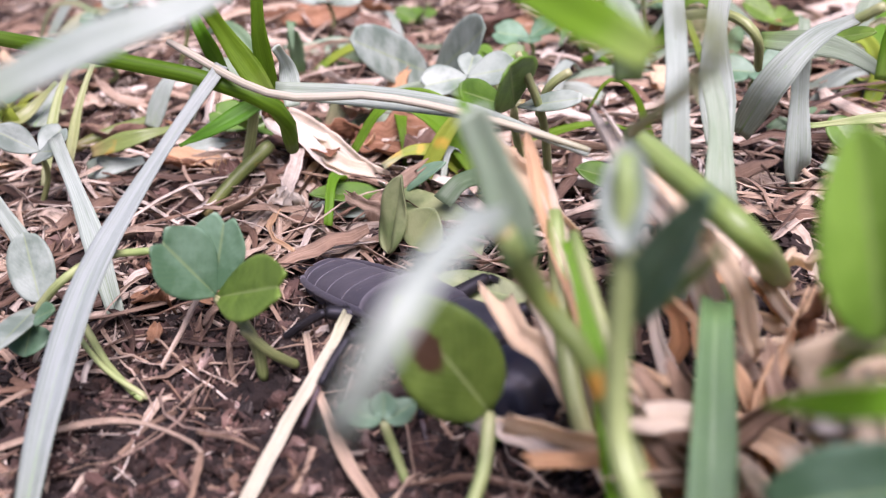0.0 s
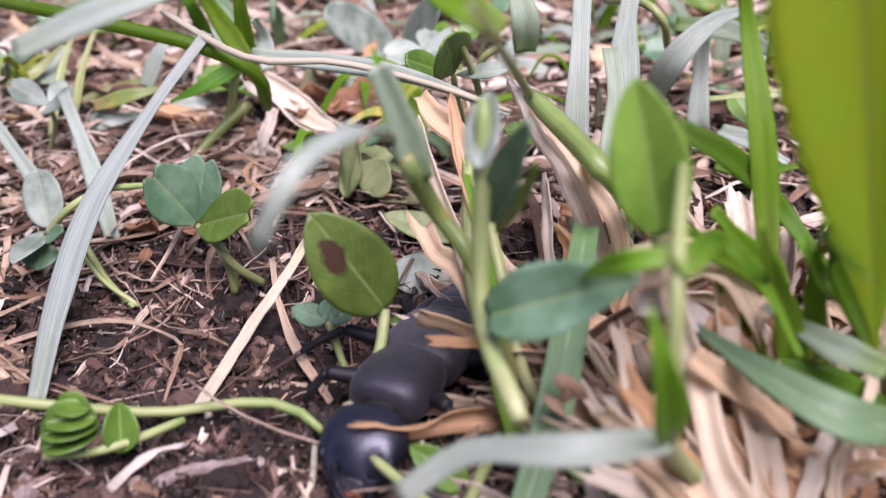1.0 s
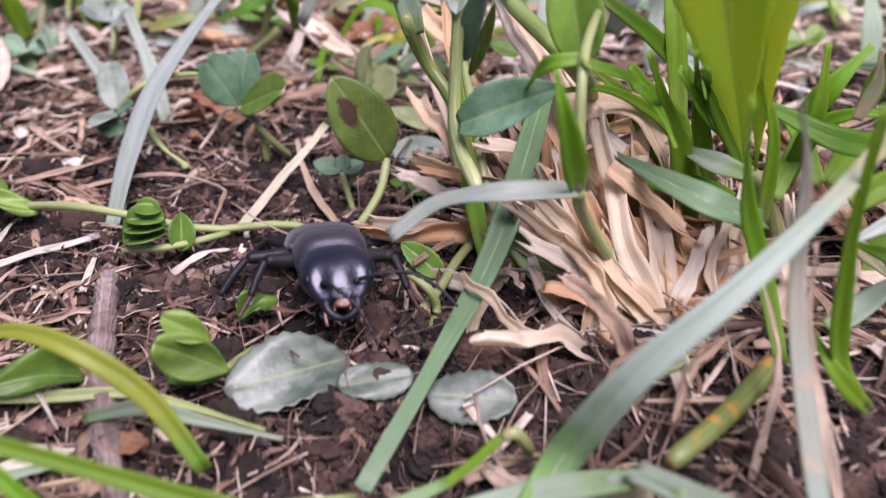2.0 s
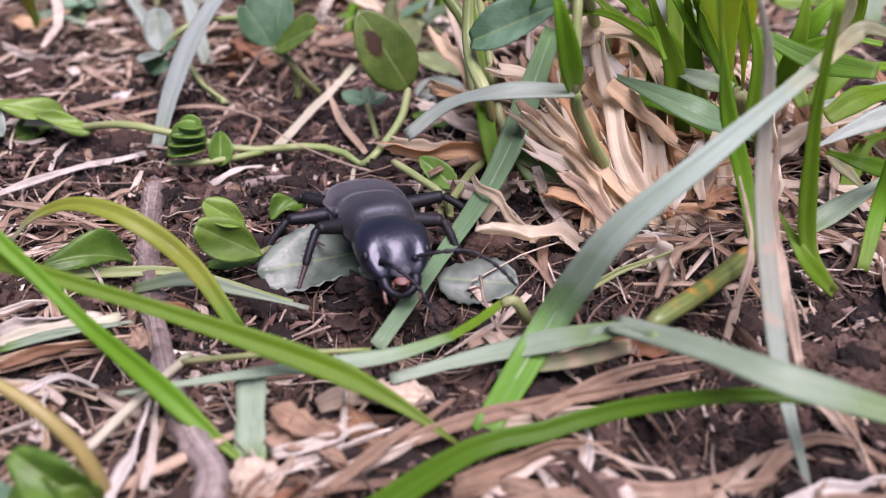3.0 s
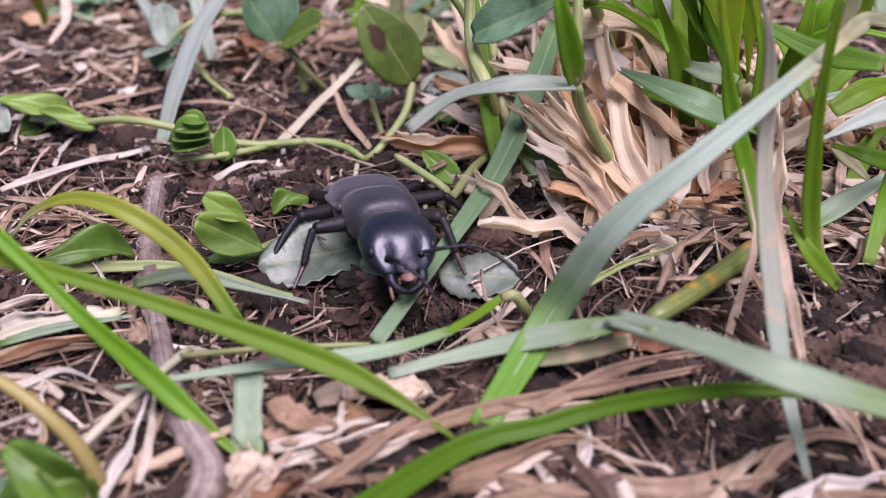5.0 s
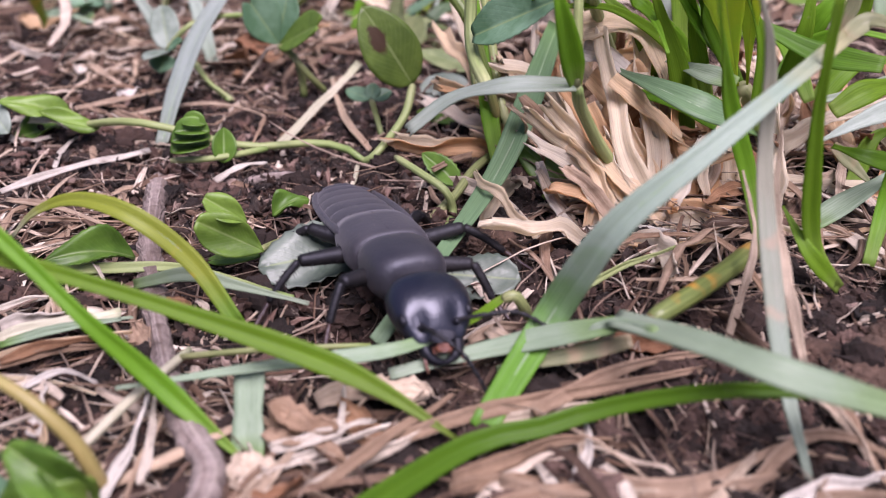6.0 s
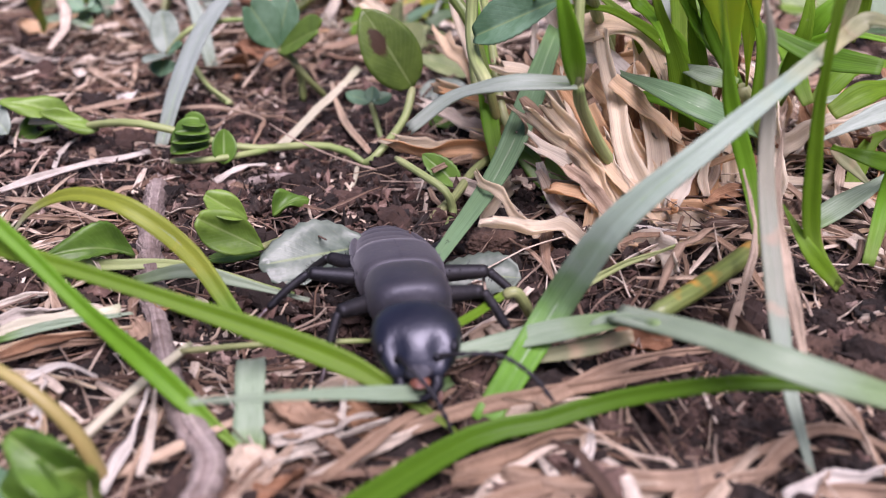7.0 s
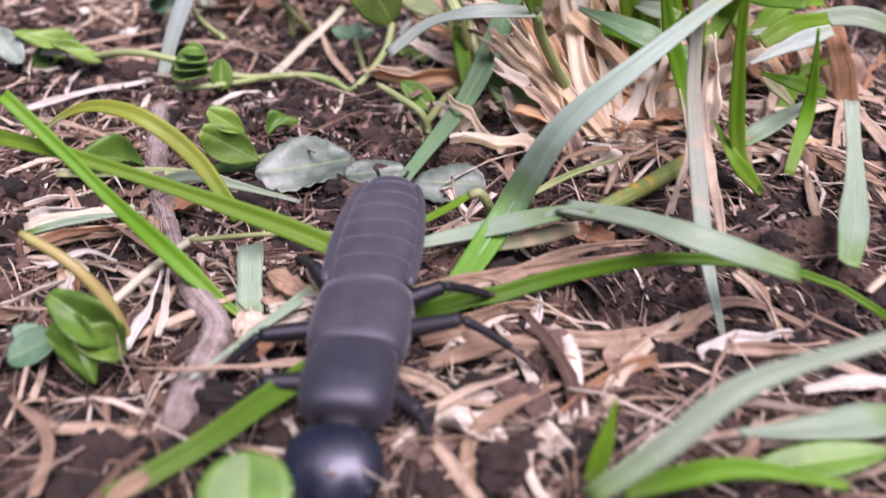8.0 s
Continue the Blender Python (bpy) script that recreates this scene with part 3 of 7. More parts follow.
BARE = ((17, -14, 6.5), (25, -8, 6.0), (7.5, 6.5, 5.0), (-8, 22, 9.0), (24, -17, 6.0), (-9, 27, 9.0), (-12, 15, 8.0), (-14, -8, 5.0), (2, -12, 4.0), (-20, 34, 8.0), (8, -19, 3.5), (13.8, -14.1, 3.6), (18.0, -15.2, 3.4), (9.9, -21.7, 2.8), (-11.2, -27, 3.0), (-11.9, -10.0, 2.6), (0, -5.5, 4.5), (-15.0, -13.5, 2.6))


def lies_bare(x, y):
    """Patches of open soil that the dead grass has not covered."""
    return any((x - a) ** 2 + (y - b) ** 2 < c * c * (0.75 + 0.7 * noise.noise((x / 3, y / 3, 2.0))) for a, b, c in BARE)


def thickly(x, y):
    """Where the dead grass lies thick: a broken mat with gaps down to the dark soil."""
    return noise.noise((x / 4.5, y / 4.5, 21.0)) + 0.5 * noise.noise((x / 1.8, y / 1.8, 23.0)) > 0.1


def chip(rnd, x, y, size, heap, lift):
    """A small bent crisp of leaf: a curled five-sided scrap with an edge."""
    turn = Euler((rnd.gauss(0, 0.7), rnd.gauss(0, 0.7), rnd.uniform(0, 6.3))).to_matrix()
    curl, z = rnd.uniform(-0.7, 0.9), ground_height(x, y) + lift + size * 0.15
    rim = [(math.cos(k * 1.047 + rnd.uniform(-0.3, 0.3)) * rnd.uniform(0.3, 0.62), math.sin(k * 1.047 + rnd.uniform(-0.3, 0.3)) * rnd.uniform(0.2, 0.5)) for k in range(6)]
    flat = [(0.0, 0.0, rnd.gauss(0, 0.08))] + [(u, v, curl * u * u + rnd.gauss(0, 0.09)) for u, v in rim]
    top = [turn @ Vector(q) * size for q in flat]
    drop = turn @ Vector((0, 0, 0.03 + 0.03 * size))
    verts = [(x + q.x, y + q.y, z + q.z) for q in top] + [(x + q.x - drop.x, y + q.y - drop.y, z + q.z - drop.z) for q in top]
    uvs = [(q[0] + 0.5, q[1] + 0.5) for q in flat] * 2
    faces = []
    for k in range(1, 7):
        n = k % 6 + 1
        faces += [(0, k, n), (7, 7 + n, 7 + k), (k, 7 + k, 7 + n, n)]
    heap.add(verts, faces, uvs)


def lump(rnd, x, y, size, heap):
    """A crumbly lump of soil: a twice-cut ball with a rough, pitted skin, half sunk."""
    turn = Euler((rnd.uniform(0, 6), rnd.uniform(0, 6), rnd.uniform(0, 6))).to_matrix()
    sx, sy, sz = (size * 0.5 * rnd.uniform(0.7, 1.25) for _ in range(3))
    off = Vector((rnd.uniform(0, 50), rnd.uniform(0, 50), 0))
    z = ground_height(x, y) + size * 0.12
    verts = []
    for p in BALL:
        n = Vector(p)
        q = turn @ Vector((n.x * sx, n.y * sy, n.z * sz)) * (1 + 0.55 * noise.noise(n * 1.8 + off) + 0.3 * noise.noise(n * 4.5 + off))
        verts.append((x + q.x, y + q.y, z + q.z * 0.8))
    heap.add(verts, BALL_FACES, [(p[0], p[1]) for p in BALL])


def cut_ball(times):
    verts, faces = [Vector(p).normalized() for p in ICO], list(ICO_FACES)
    for _ in range(times):
        mid, finer = {}, []
        for f in faces:
            m = []
            for a, b in zip(f, f[1:] + f[:1]):
                key = (min(a, b), max(a, b))
                if key not in mid:
                    mid[key] = len(verts)
                    verts.append((verts[a] + verts[b]).normalized())
                m.append(mid[key])
            finer += [(f[0], m[0], m[2]), (m[0], f[1], m[1]), (m[2], m[1], f[2]), tuple(m)]
        faces = finer
    return [tuple(v) for v in verts], faces


BALL, BALL_FACES = cut_ball(2)


def build_litter():
    rnd = random.Random(11)
    crumbs, flakes, fibres, scraps = Heap(), Heap(), Heap(), Heap()
    for x, y in scatter(rnd, 17000):
        crumb(rnd, x, y, rnd.choice((0.22, 0.3, 0.4, 0.5, 0.7)) * rnd.uniform(0.7, 1.2), crumbs)
    for x, y in scatter(rnd, 2600, 90.0):
        lump(rnd, x, y, rnd.choice((0.7, 0.9, 1.2, 1.6, 2.2)) * rnd.uniform(0.7, 1.2), crumbs)
    # Open patches show lumps and crumbs instead of litter.
    for a, b, c in BARE:
        for _ in range(int(7 * c * c)):
            x, y = a + rnd.gauss(0, 0.55 * c), b + rnd.gauss(0, 0.55 * c)
            lump(rnd, x, y, rnd.choice((0.5, 0.7, 0.9, 1.3)) * rnd.uniform(0.7, 1.2), crumbs)
    for x, y in scatter(rnd, 4500):
        if y < 2 and (lies_bare(x, y) or not thickly(x, y)):
            continue
        flake(rnd, x, y, rnd.choice((0.4, 0.6, 0.8, 1.2)) * rnd.uniform(0.7, 1.3), flakes, rnd.uniform(0.25, 0.7), rnd.uniform(0, 0.4), 2.1)
    for _ in range(4500):
        x, y = rnd.gauss(-8, 11), rnd.gauss(20, 13)
        flake(rnd, x, y, rnd.uniform(0.35, 1.3), flakes, rnd.uniform(0.5, 1.0), rnd.uniform(0, 0.5), 1.8)
    for x, y in scatter(rnd, 11000, 70.0):
        if y < 0 and rnd.random() < 0.55:
            continue
        chip(rnd, x, y, rnd.choice((0.25, 0.35, 0.45, 0.6)) * rnd.uniform(0.7, 1.3), flakes, rnd.uniform(0, 0.45))
    # Fine roots and threads everywhere, longer and paler ones between.
    for x, y in scatter(rnd, 6500, 90.0):
        thread(rnd, x, y, rnd.uniform(1.0, 4.5), rnd.choice((0.025, 0.035, 0.05)), fibres, 0.15)
    for x, y in scatter(rnd, 3000):
        thread(rnd, x, y, rnd.uniform(3.0, 13), rnd.choice((0.05, 0.07, 0.1, 0.15)), fibres)
    for _ in range(4600):
        x, y = rnd.gauss(2, 40), rnd.uniform(38, 135)
        if noise.noise((x / 12, y / 12, 4.0)) > -0.3:
            shred(rnd, x, y, rnd.uniform(3, 14), rnd.choice((0.15, 0.25, 0.4, 0.6, 1.0)), scraps, rnd.uniform(0.1, 1.8))
    for _ in range(2300):
        x, y = rnd.choice(((rnd.gauss(14, 11), rnd.gauss(-21, 6)), (rnd.gauss(21, 9), rnd.gauss(12, 9)), (rnd.gauss(-9, 8), rnd.gauss(-18, 6)), (rnd.gauss(20, 10), rnd.gauss(0, 14))))
        if not lies_bare(x, y) and thickly(x, y):
            shred(rnd, x, y, rnd.uniform(1.5, 11), rnd.choice((0.08, 0.12, 0.18, 0.25, 0.4, 0.7)), scraps, rnd.uniform(0.1, 1.1))
    for _ in range(480):
        x, y = rnd.choice(((rnd.gauss(-12, 8), rnd.gauss(18, 14)), (rnd.gauss(-12, 6), rnd.gauss(-8, 9))))
        shred(rnd, x, y, rnd.uniform(0.8, 7), rnd.choice((0.08, 0.12, 0.2, 0.35, 0.6)), scraps, rnd.uniform(0.1, 0.6))
    for _ in range(550):
        x, y = rnd.gauss(-24, 11), rnd.gauss(38, 9)
        shred(rnd, x, y, rnd.uniform(1.5, 9), rnd.choice((0.12, 0.2, 0.3, 0.5)), scraps, rnd.uniform(0.1, 0.8))
    # Fine stuff on the open soil, and a loose heap of thin straws beside the twig.
    for _ in range(420):
        a, b, c = rnd.choice(BARE[:5] + BARE[11:13])
        x, y = a + rnd.gauss(0, 0.6 * c), b + rnd.gauss(0, 0.6 * c)
        chip(rnd, x, y, rnd.uniform(0.35, 1.0), flakes, rnd.uniform(0, 0.5))
        if y < 0 and rnd.random() < 0.5:
            shred(rnd, x, y, rnd.uniform(0.8, 4), rnd.choice((0.06, 0.1, 0.15, 0.25)), scraps, rnd.uniform(0.1, 0.6))
    for _ in range(170):
        x, y = rnd.gauss(-21, 3.5), rnd.gauss(4.5, 2.2)
        shred(rnd, x, y, rnd.uniform(1.5, 7), rnd.choice((0.1, 0.15, 0.2, 0.3, 0.45)), scraps, rnd.uniform(0.2, 1.0))
    scraps.make("dead_grass_scraps", PALE_LITTER, "pale tan scraps of dead grass over the litter", "plant litter")
    crumbs.make("soil_crumbs", CRUMB, "dark brown soil crumbs, the shade between them put into their colour", "soil", False)
    flakes.make("leaf_litter", LITTER, "torn brown scraps of dead leaves on soil", "leaf litter")
    fibres.make("plant_fibres", FIBRE, "thin tan bits of dead stem lying on soil", "plant litter")


build_litter()


def paper_scrap(at, length, width, turn, seed, material, label):
    """A torn, crumpled piece of dead leaf: creased sheet with curled rims and a ragged outline."""
    rnd = random.Random(seed)
    nu, nv = 10, 14
    bm = bmesh.new()
    curl, arch, wide = rnd.uniform(0.5, 1.5) * rnd.choice((-1, 1, 1)), rnd.uniform(-0.25, 0.4), rnd.uniform(0.8, 1.2)
    rot = Euler((rnd.gauss(0, 0.3), rnd.gauss(0, 0.35), turn)).to_matrix()
    sheet = []
    for layer in (0, 1):
        rows = []
        for i in range(nv + 1):
            row = []
            v = 2 * i / nv - 1
            ragged = 1 + 0.45 * noise.noise((v * 3.1, seed * 1.7, 0.0)) + 0.25 * noise.noise((v * 9, seed * 0.7, 3.0))
            w = width * 0.5 * ragged * wide * (1 - 0.75 * abs(v) ** 2.5)
            for j in range(nu + 1):
                u = 2 * j / nu - 1
                a = curl * u
                x = math.sin(a) / abs(curl) * w
                z = (1 - math.cos(a)) / curl * w + arch * length * 0.5 * v * v
                z += 0.16 * width * noise.noise((u * 1.6, v * 2.4, seed * 3.3)) + 0.06 * width * noise.noise((u * 5, v * 6, seed * 5.1))
                y = v * length * 0.5 * (1 + 0.12 * noise.noise((u * 4, seed * 2.2, v)))
                row.append(bm.verts.new(Vector(at) + rot @ Vector((x, y, z - 0.07 * layer))))
            rows.append(row)
        sheet.append(rows)
    faces = []
    for layer, rows in enumerate(sheet):
        for i in range(nv):
            for j in range(nu):
                q = ((j / nu, i / nv), ((j + 1) / nu, i / nv), ((j + 1) / nu, (i + 1) / nv), (j / nu, (i + 1) / nv))
                faces.append((bm.faces.new((rows[i][j], rows[i][j + 1], rows[i + 1][j + 1], rows[i + 1][j])), q))
    top, low = sheet
    for i in range(nv):
        for j in (0, nu):
            faces.append((bm.faces.new((top[i][j], low[i][j], low[i + 1][j], top[i + 1][j])), ((j / nu, i / nv),) * 4))
    for j in range(nu):
        for i in (0, nv):
            faces.append((bm.faces.new((top[i][j], top[i][j + 1], low[i][j + 1], low[i][j])), ((j / nu, i / nv),) * 4))
    with_uv(bm, faces)
    bmesh.ops.recalc_face_normals(bm, faces=bm.faces)
    tagged(part("dead_leaf", bm, material), label, "dead leaf", "dead leaves")


def scattered_straws():
    """Loose straws and dry sheath scraps, thickest round the dry tufts and on the far ground."""
    rnd = random.Random(23)
    beds = ((16, -22, 16, 9, 20, 0.7), (22, 14, 14, 14, 50, 1.1), (8, 26, 12, 12, 26, 1.0), (0, 78, 45, 30, 44, 1.5), (-14, 56, 14, 12, 20, 1.2), (-16, -18, 9, 8, 8, 0.6), (-22, 22, 10, 16, 12, 0.6), (30, 60, 18, 26, 24, 1.2))
    for cx, cy, sx, sy, count, wide in beds:
        for _ in range(count):
            x, y, a = rnd.gauss(cx, sx * 0.6), rnd.gauss(cy, sy * 0.6), rnd.uniform(0, 6.3)
            length, bend = rnd.uniform(4, 18), rnd.gauss(0, 0.4)
            if lies_bare(x, y):
                continue
            pts, px, py = [], x, y
            rise = rnd.uniform(0, 0.3) * length if rnd.random() < 0.4 else 0
            for i in range(4):
                pts.append((px, py, ground_height(px, py) + 0.5 + rise * i / 3 + rnd.uniform(0, 0.5)))
                px, py = px + math.cos(a + bend * i) * length / 3, py + math.sin(a + bend * i) * length / 3
            ob = part("straw", strip(pts, wide * rnd.choice((0.25, 0.35, 0.5, 0.7, 1.0)), tip=rnd.uniform(0.3, 0.9), fold=rnd.uniform(-0.2, 0.7), thick=0.14, steps=9, ragged=1.0, wave=0.3, kink=0.3, seed=rnd.randrange(999)), STRAW if y < 0 else rnd.choice((STRAW, STRAW, SHEATH)))
            tagged(ob, "dry tan straw lying loose in the litter", "straw", "loose straws")


# ---- plants, each in its place ----
def grass(label, group="grass shoots", at=(0, 0, 0)):
    return thing("grass_shoot", label, "grass", group)


def blade(parent, points, width, material, label="", **how):
    ob = part("blade", strip(points, width, **how), material, parent, label)
    if width > 0.9 and material in (GREY, PALE, SILVER, DUSK, TIPBURN, YELLOWING):
        c, _ = spline(points, 9)
        part("midrib", tube([tuple(p) for p in c[:8]], 0.042 * width, 0.022 * width, sides=6, steps=20), RIB, ob)
    return ob


def stem(parent, points, r0, r1, material, label="", **how):
    return part("stem", tube(points, r0, r1, **how), material, parent, label)


def leaflet(parent, base, tip, width, material, label="", **how):
    return part("leaflet", leaf(base, tip, width, **how), material, parent, label)


def straw(points, width, material=None, label="flattened tan straw lying on the soil", **how):
    how = {"tip": 0.45, "fold": 0.3, "thick": 0.16, "steps": 14, "ragged": 1.2, "wave": 0.3, "kink": round(0.2 * width, 2), **how}
    ob = part("straw", strip(points, width, **how), material or STRAW)
    return tagged(ob, label, "straw", "loose straws")


scattered_straws()



def clod(at, radius, seed):
    """A lump of soil: a rough ball, flattened and pitted."""
    bm = bmesh.new()
    bmesh.ops.create_icosphere(bm, subdivisions=5, radius=radius)
    for v in bm.verts:
        n = v.co.normalized()
        v.co *= 1 + 0.3 * noise.noise(n * 1.6 + Vector((seed, 0, 0))) + 0.34 * abs(noise.noise(n * 4.5 + Vector((0, seed, 0)))) - 0.3 * abs(noise.noise(n * 11)) + 0.16 * noise.noise(n * 26)
        v.co.z *= 0.62
        v.co.x *= 1.25
    bmesh.ops.translate(bm, vec=(at[0], at[1], ground_height(at[0], at[1]) + radius * 0.12), verts=bm.verts)
    tagged(part("clod", bm, CLOD), "rough grey-brown clod of dry soil", "soil clod", "soil clods")


# grass round the beetle
shoot = grass("long grey-green grass blade with a yellow dry tip")
blade(shoot, [(5.9, -14.9, 1.0), (8.9, -9.4, 3.2), (10.4, -9.9, 6.6), (12.0, -10.5, 9.6), (15.6, -9.4, 12.6), (19.6, -6.4, 14.8), (23.2, -2.2, 15.8)], 1.64, TIPBURN, tip=0.45, base=0.75, fold=0.3)
blade(shoot, [(23.3, -1.4, 15.4), (24.8, -0.4, 16.0), (25.9, -2.3, 16.0)], 1.02, HALFDRY, tip=0.4)
shoot = grass("deep green grass blade arching low over dry straw")
blade(shoot, [(-6.6, -32.2, 2.4), (-3.6, -29.0, 2.6), (-0.5, -24.2, 2.4), (5.2, -16.9, 1.6), (8.7, -15.5, 1.8), (12.1, -15.0, 2.8), (17.5, -16.3, 4.8), (24.4, -16.3, 4.0), (28.7, -17.3, 2.0)], 1.16, DEEP, tip=0.35, fold=0.35)
blade(shoot, [(-5.3, -31.0, 2.6), (-6.1, -31.8, 2.5), (-7.0, -32.6, 2.2)], 0.75, STRAW, "withered pale tip", tip=0.3)
shoot = grass("grey-green grass blade folded over and browning below")
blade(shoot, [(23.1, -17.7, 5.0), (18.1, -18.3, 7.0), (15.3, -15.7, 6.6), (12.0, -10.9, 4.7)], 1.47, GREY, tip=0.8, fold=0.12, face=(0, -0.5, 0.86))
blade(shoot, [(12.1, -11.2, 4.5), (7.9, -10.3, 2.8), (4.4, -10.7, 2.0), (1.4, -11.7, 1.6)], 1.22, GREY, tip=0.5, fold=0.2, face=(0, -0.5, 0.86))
blade(shoot, [(13.0, -10.8, 3.4), (9.9, -10.8, 2.4), (6.6, -10.6, 1.3)], 0.93, HALFDRY, tip=0.5)
stem(shoot, [(21.1, -0.6, 3.2), (17.4, -5.6, 3.6), (14.1, -8.9, 3.4)], 0.59, 0.50, RUSTY, "green sheath with an orange blotch")
stem(shoot, [(13.7, -13.5, 5.6), (12.9, -12.0, 5.0), (11.9, -11.0, 4.4), (10.9, -10.7, 3.8)], 0.37, 0.35, GREY, "bent joint of the blade")
shoot = grass("tall half-dry grass strip, grey-green above and papery below")
blade(shoot, [(20.1, -17.4, 0.8), (19.6, -12.6, 3.6), (19.0, -7.3, 10.0), (18.6, -6.2, 16.0), (15.7, -11.9, 22.0)], 0.97, PAPERY, "grey-green strip with papery brown streaks", tip=0.6, base=0.3, fold=0.1)
blade(shoot, [(21.4, -10.2, 2.0), (20.5, -8.6, 5.5), (19.9, -6.4, 9.6), (19.6, -6.2, 13.0)], 0.6, STRAW, "papery brown edge", tip=0.3, wave=0.4, kink=0.25)
blade(shoot, [(18.4, -7.5, 1.2), (19.6, -4.7, 5.2), (19.6, -2.9, 6.6), (19.3, -1.3, 8.0)], 0.45, STRAW, "thin dry strip", tip=0.2, wave=0.4, kink=0.3)
shoot = grass("bright green upright grass blades beside a dry tuft")
blade(shoot, [(21.0, -1.5, 3.5), (20.2, 0.6, 7.0), (18.7, 0.5, 11.0), (17.3, -2.3, 15.0), (15.4, -8.1, 20.0)], 1.03, BRIGHT, tip=0.5)
blade(shoot, [(24.6, -3.8, 2.6), (23.0, -3.2, 5.2), (22.0, -4.0, 11.0), (21.6, -4.8, 14.5), (21.4, -5.7, 19.0)], 0.96, BRIGHT, tip=0.5)
blade(shoot, [(24.8, -3.7, 2.4), (22.9, -3.8, 4.5), (21.6, -2.0, 6.4)], 0.96, BRIGHT, tip=0.15)
blade(shoot, [(27.1, -1.1, 2.4), (28.4, 1.7, 6.0), (27.2, -0.8, 12.0)], 0.96, BRIGHT, tip=0.2)
shoot = grass("broad dark grass blades leaning across dry straw")
blade(shoot, [(21.9, 7.3, 7.0), (18.5, 5.2, 9.0), (15.8, 7.6, 9.5), (13.6, 12.4, 9.0)], 1.79, DUSK, tip=0.3, face=(0, -0.6, 0.8))
blade(shoot, [(20.4, 7.0, 10.0), (18.7, 8.9, 10.0), (17.1, 12.4, 9.6)], 1.25, GREY, tip=0.3)
blade(shoot, [(19.3, 15.9, 8.0), (17.2, 13.7, 11.0), (14.6, 13.4, 14.0)], 1.62, BRIGHT, tip=0.35)
blade(shoot, [(22.0, 16.1, 8.0), (18.7, 10.5, 12.0), (16.0, 6.9, 16.0)], 1.61, BRIGHT, tip=0.35)
blade(shoot, [(29.0, 7.7, 11.0), (25.9, 9.6, 11.0), (23.2, 10.8, 12.0), (20.6, 12.1, 13.0)], 1.54, DEEP, tip=0.3)
blade(shoot, [(25.7, 5.3, 9.0), (27.7, 6.0, 10.0), (30.5, 7.6, 10.0)], 1.46, BRIGHT, tip=0.7)
blade(shoot, [(29.0, 2.0, 11.0), (26.4, 1.7, 10.0), (24.0, 1.0, 9.0)], 1.12, PALE, "silvery blade tip", tip=0.2)
blade(shoot, [(30.2, 4.2, 6.0), (27.5, 3.4, 7.0), (26.0, 4.9, 7.0)], 1.17, DEEP, tip=0.3)
blade(shoot, [(24.7, 2.4, 3.0), (27.3, 3.9, 4.0), (30.2, 5.6, 5.0)], 1.48, GREY, tip=0.5, face=(0, -0.4, 0.9))
blade(shoot, [(26.4, 6.1, 6.5), (28.1, 6.2, 5.0), (29.2, 6.0, 4.0)], 0.97, HALFDRY, tip=0.2)
blade(shoot, [(26.0, 7.7, 13.0), (26.6, 7.7, 15.0), (26.4, 7.5, 17.0)], 0.85, HALFDRY, tip=0.3)
blade(shoot, [(26.3, 17.0, 9.0), (27.8, 16.2, 12.0), (30.0, 17.3, 14.0)], 1.5, BRIGHT, tip=0.3)
blade(shoot, [(21.7, 10.5, 8.0), (18.3, 9.6, 14.0), (16.0, 1.2, 18.0)], 1.16, DEEP, tip=0.3)

# yellowing arch and the green blades before the beetle
shoot = grass("arched grass blade turning yellow at its crest")
blade(shoot, [(-7.1, -7.2, 1.2), (-9.5, -6.2, 4.5), (-12.4, -6.0, 7.0), (-15.8, -4.7, 7.2), (-18.6, -4.0, 6.0), (-20.6, -3.4, 4.0)], 1.13, YELLOWING, tip=0.2, fold=0.3)
shoot = grass("two bright green grass blades crossing low over litter")
blade(shoot, [(4.9, -15.4, 0.8), (1.7, -14.4, 2.5), (-1.7, -13.9, 4.0), (-8.4, -13.4, 6.2), (-14.4, -13.1, 8.0), (-18.4, -12.3, 8.5)], 1.08, BRIGHT, tip=0.7, base=0.15, fold=0.4)
blade(shoot, [(-4.6, -16.9, 0.4), (-7.1, -15.4, 1.6), (-9.4, -14.6, 3.5), (-11.8, -14.6, 6.3), (-14.2, -13.7, 8.4), (-17.3, -12.6, 11.0)], 1.0, BRIGHT, tip=0.7, base=0.2, fold=0.4)
shoot = grass("thin green grass blade lying across the path of the beetle")
blade(shoot, [(6.9, -6.8, 3.2), (5.6, -8.5, 3.1), (4.2, -10.0, 3.0)], 0.5, BRIGHT, tip=0.9, face=(0, -0.5, 0.86))
# The loose end of this blade hinges at its bend, where the beetle pushes it aside.
BEND = (4.3, -9.9, 3.0)
swept_blade = blade(shoot, [(0.0, 0.0, 0.0), (-3.1, -1.9, 0.0), (-9.0, -3.5, 0.0), (-15.2, -4.9, -0.4)], 0.75, GREY, "thin green blade with a silvery tip", tip=0.25, face=(0, -0.5, 0.86))
stem(shoot, [(6.8, -7.0, 3.2), (7.4, -7.0, 3.4), (7.9, -6.8, 2.6), (8.2, -6.2, 1.6)], 0.32, 0.29, STEM)
stem(shoot, [(-9.1, -11.0, 1.8), (-4.6, -10.7, 2.2), (0.2, -9.5, 1.8)], 0.18, 0.14, STEM)
shoot = grass("blue-green grass blade leaning down to the soil")
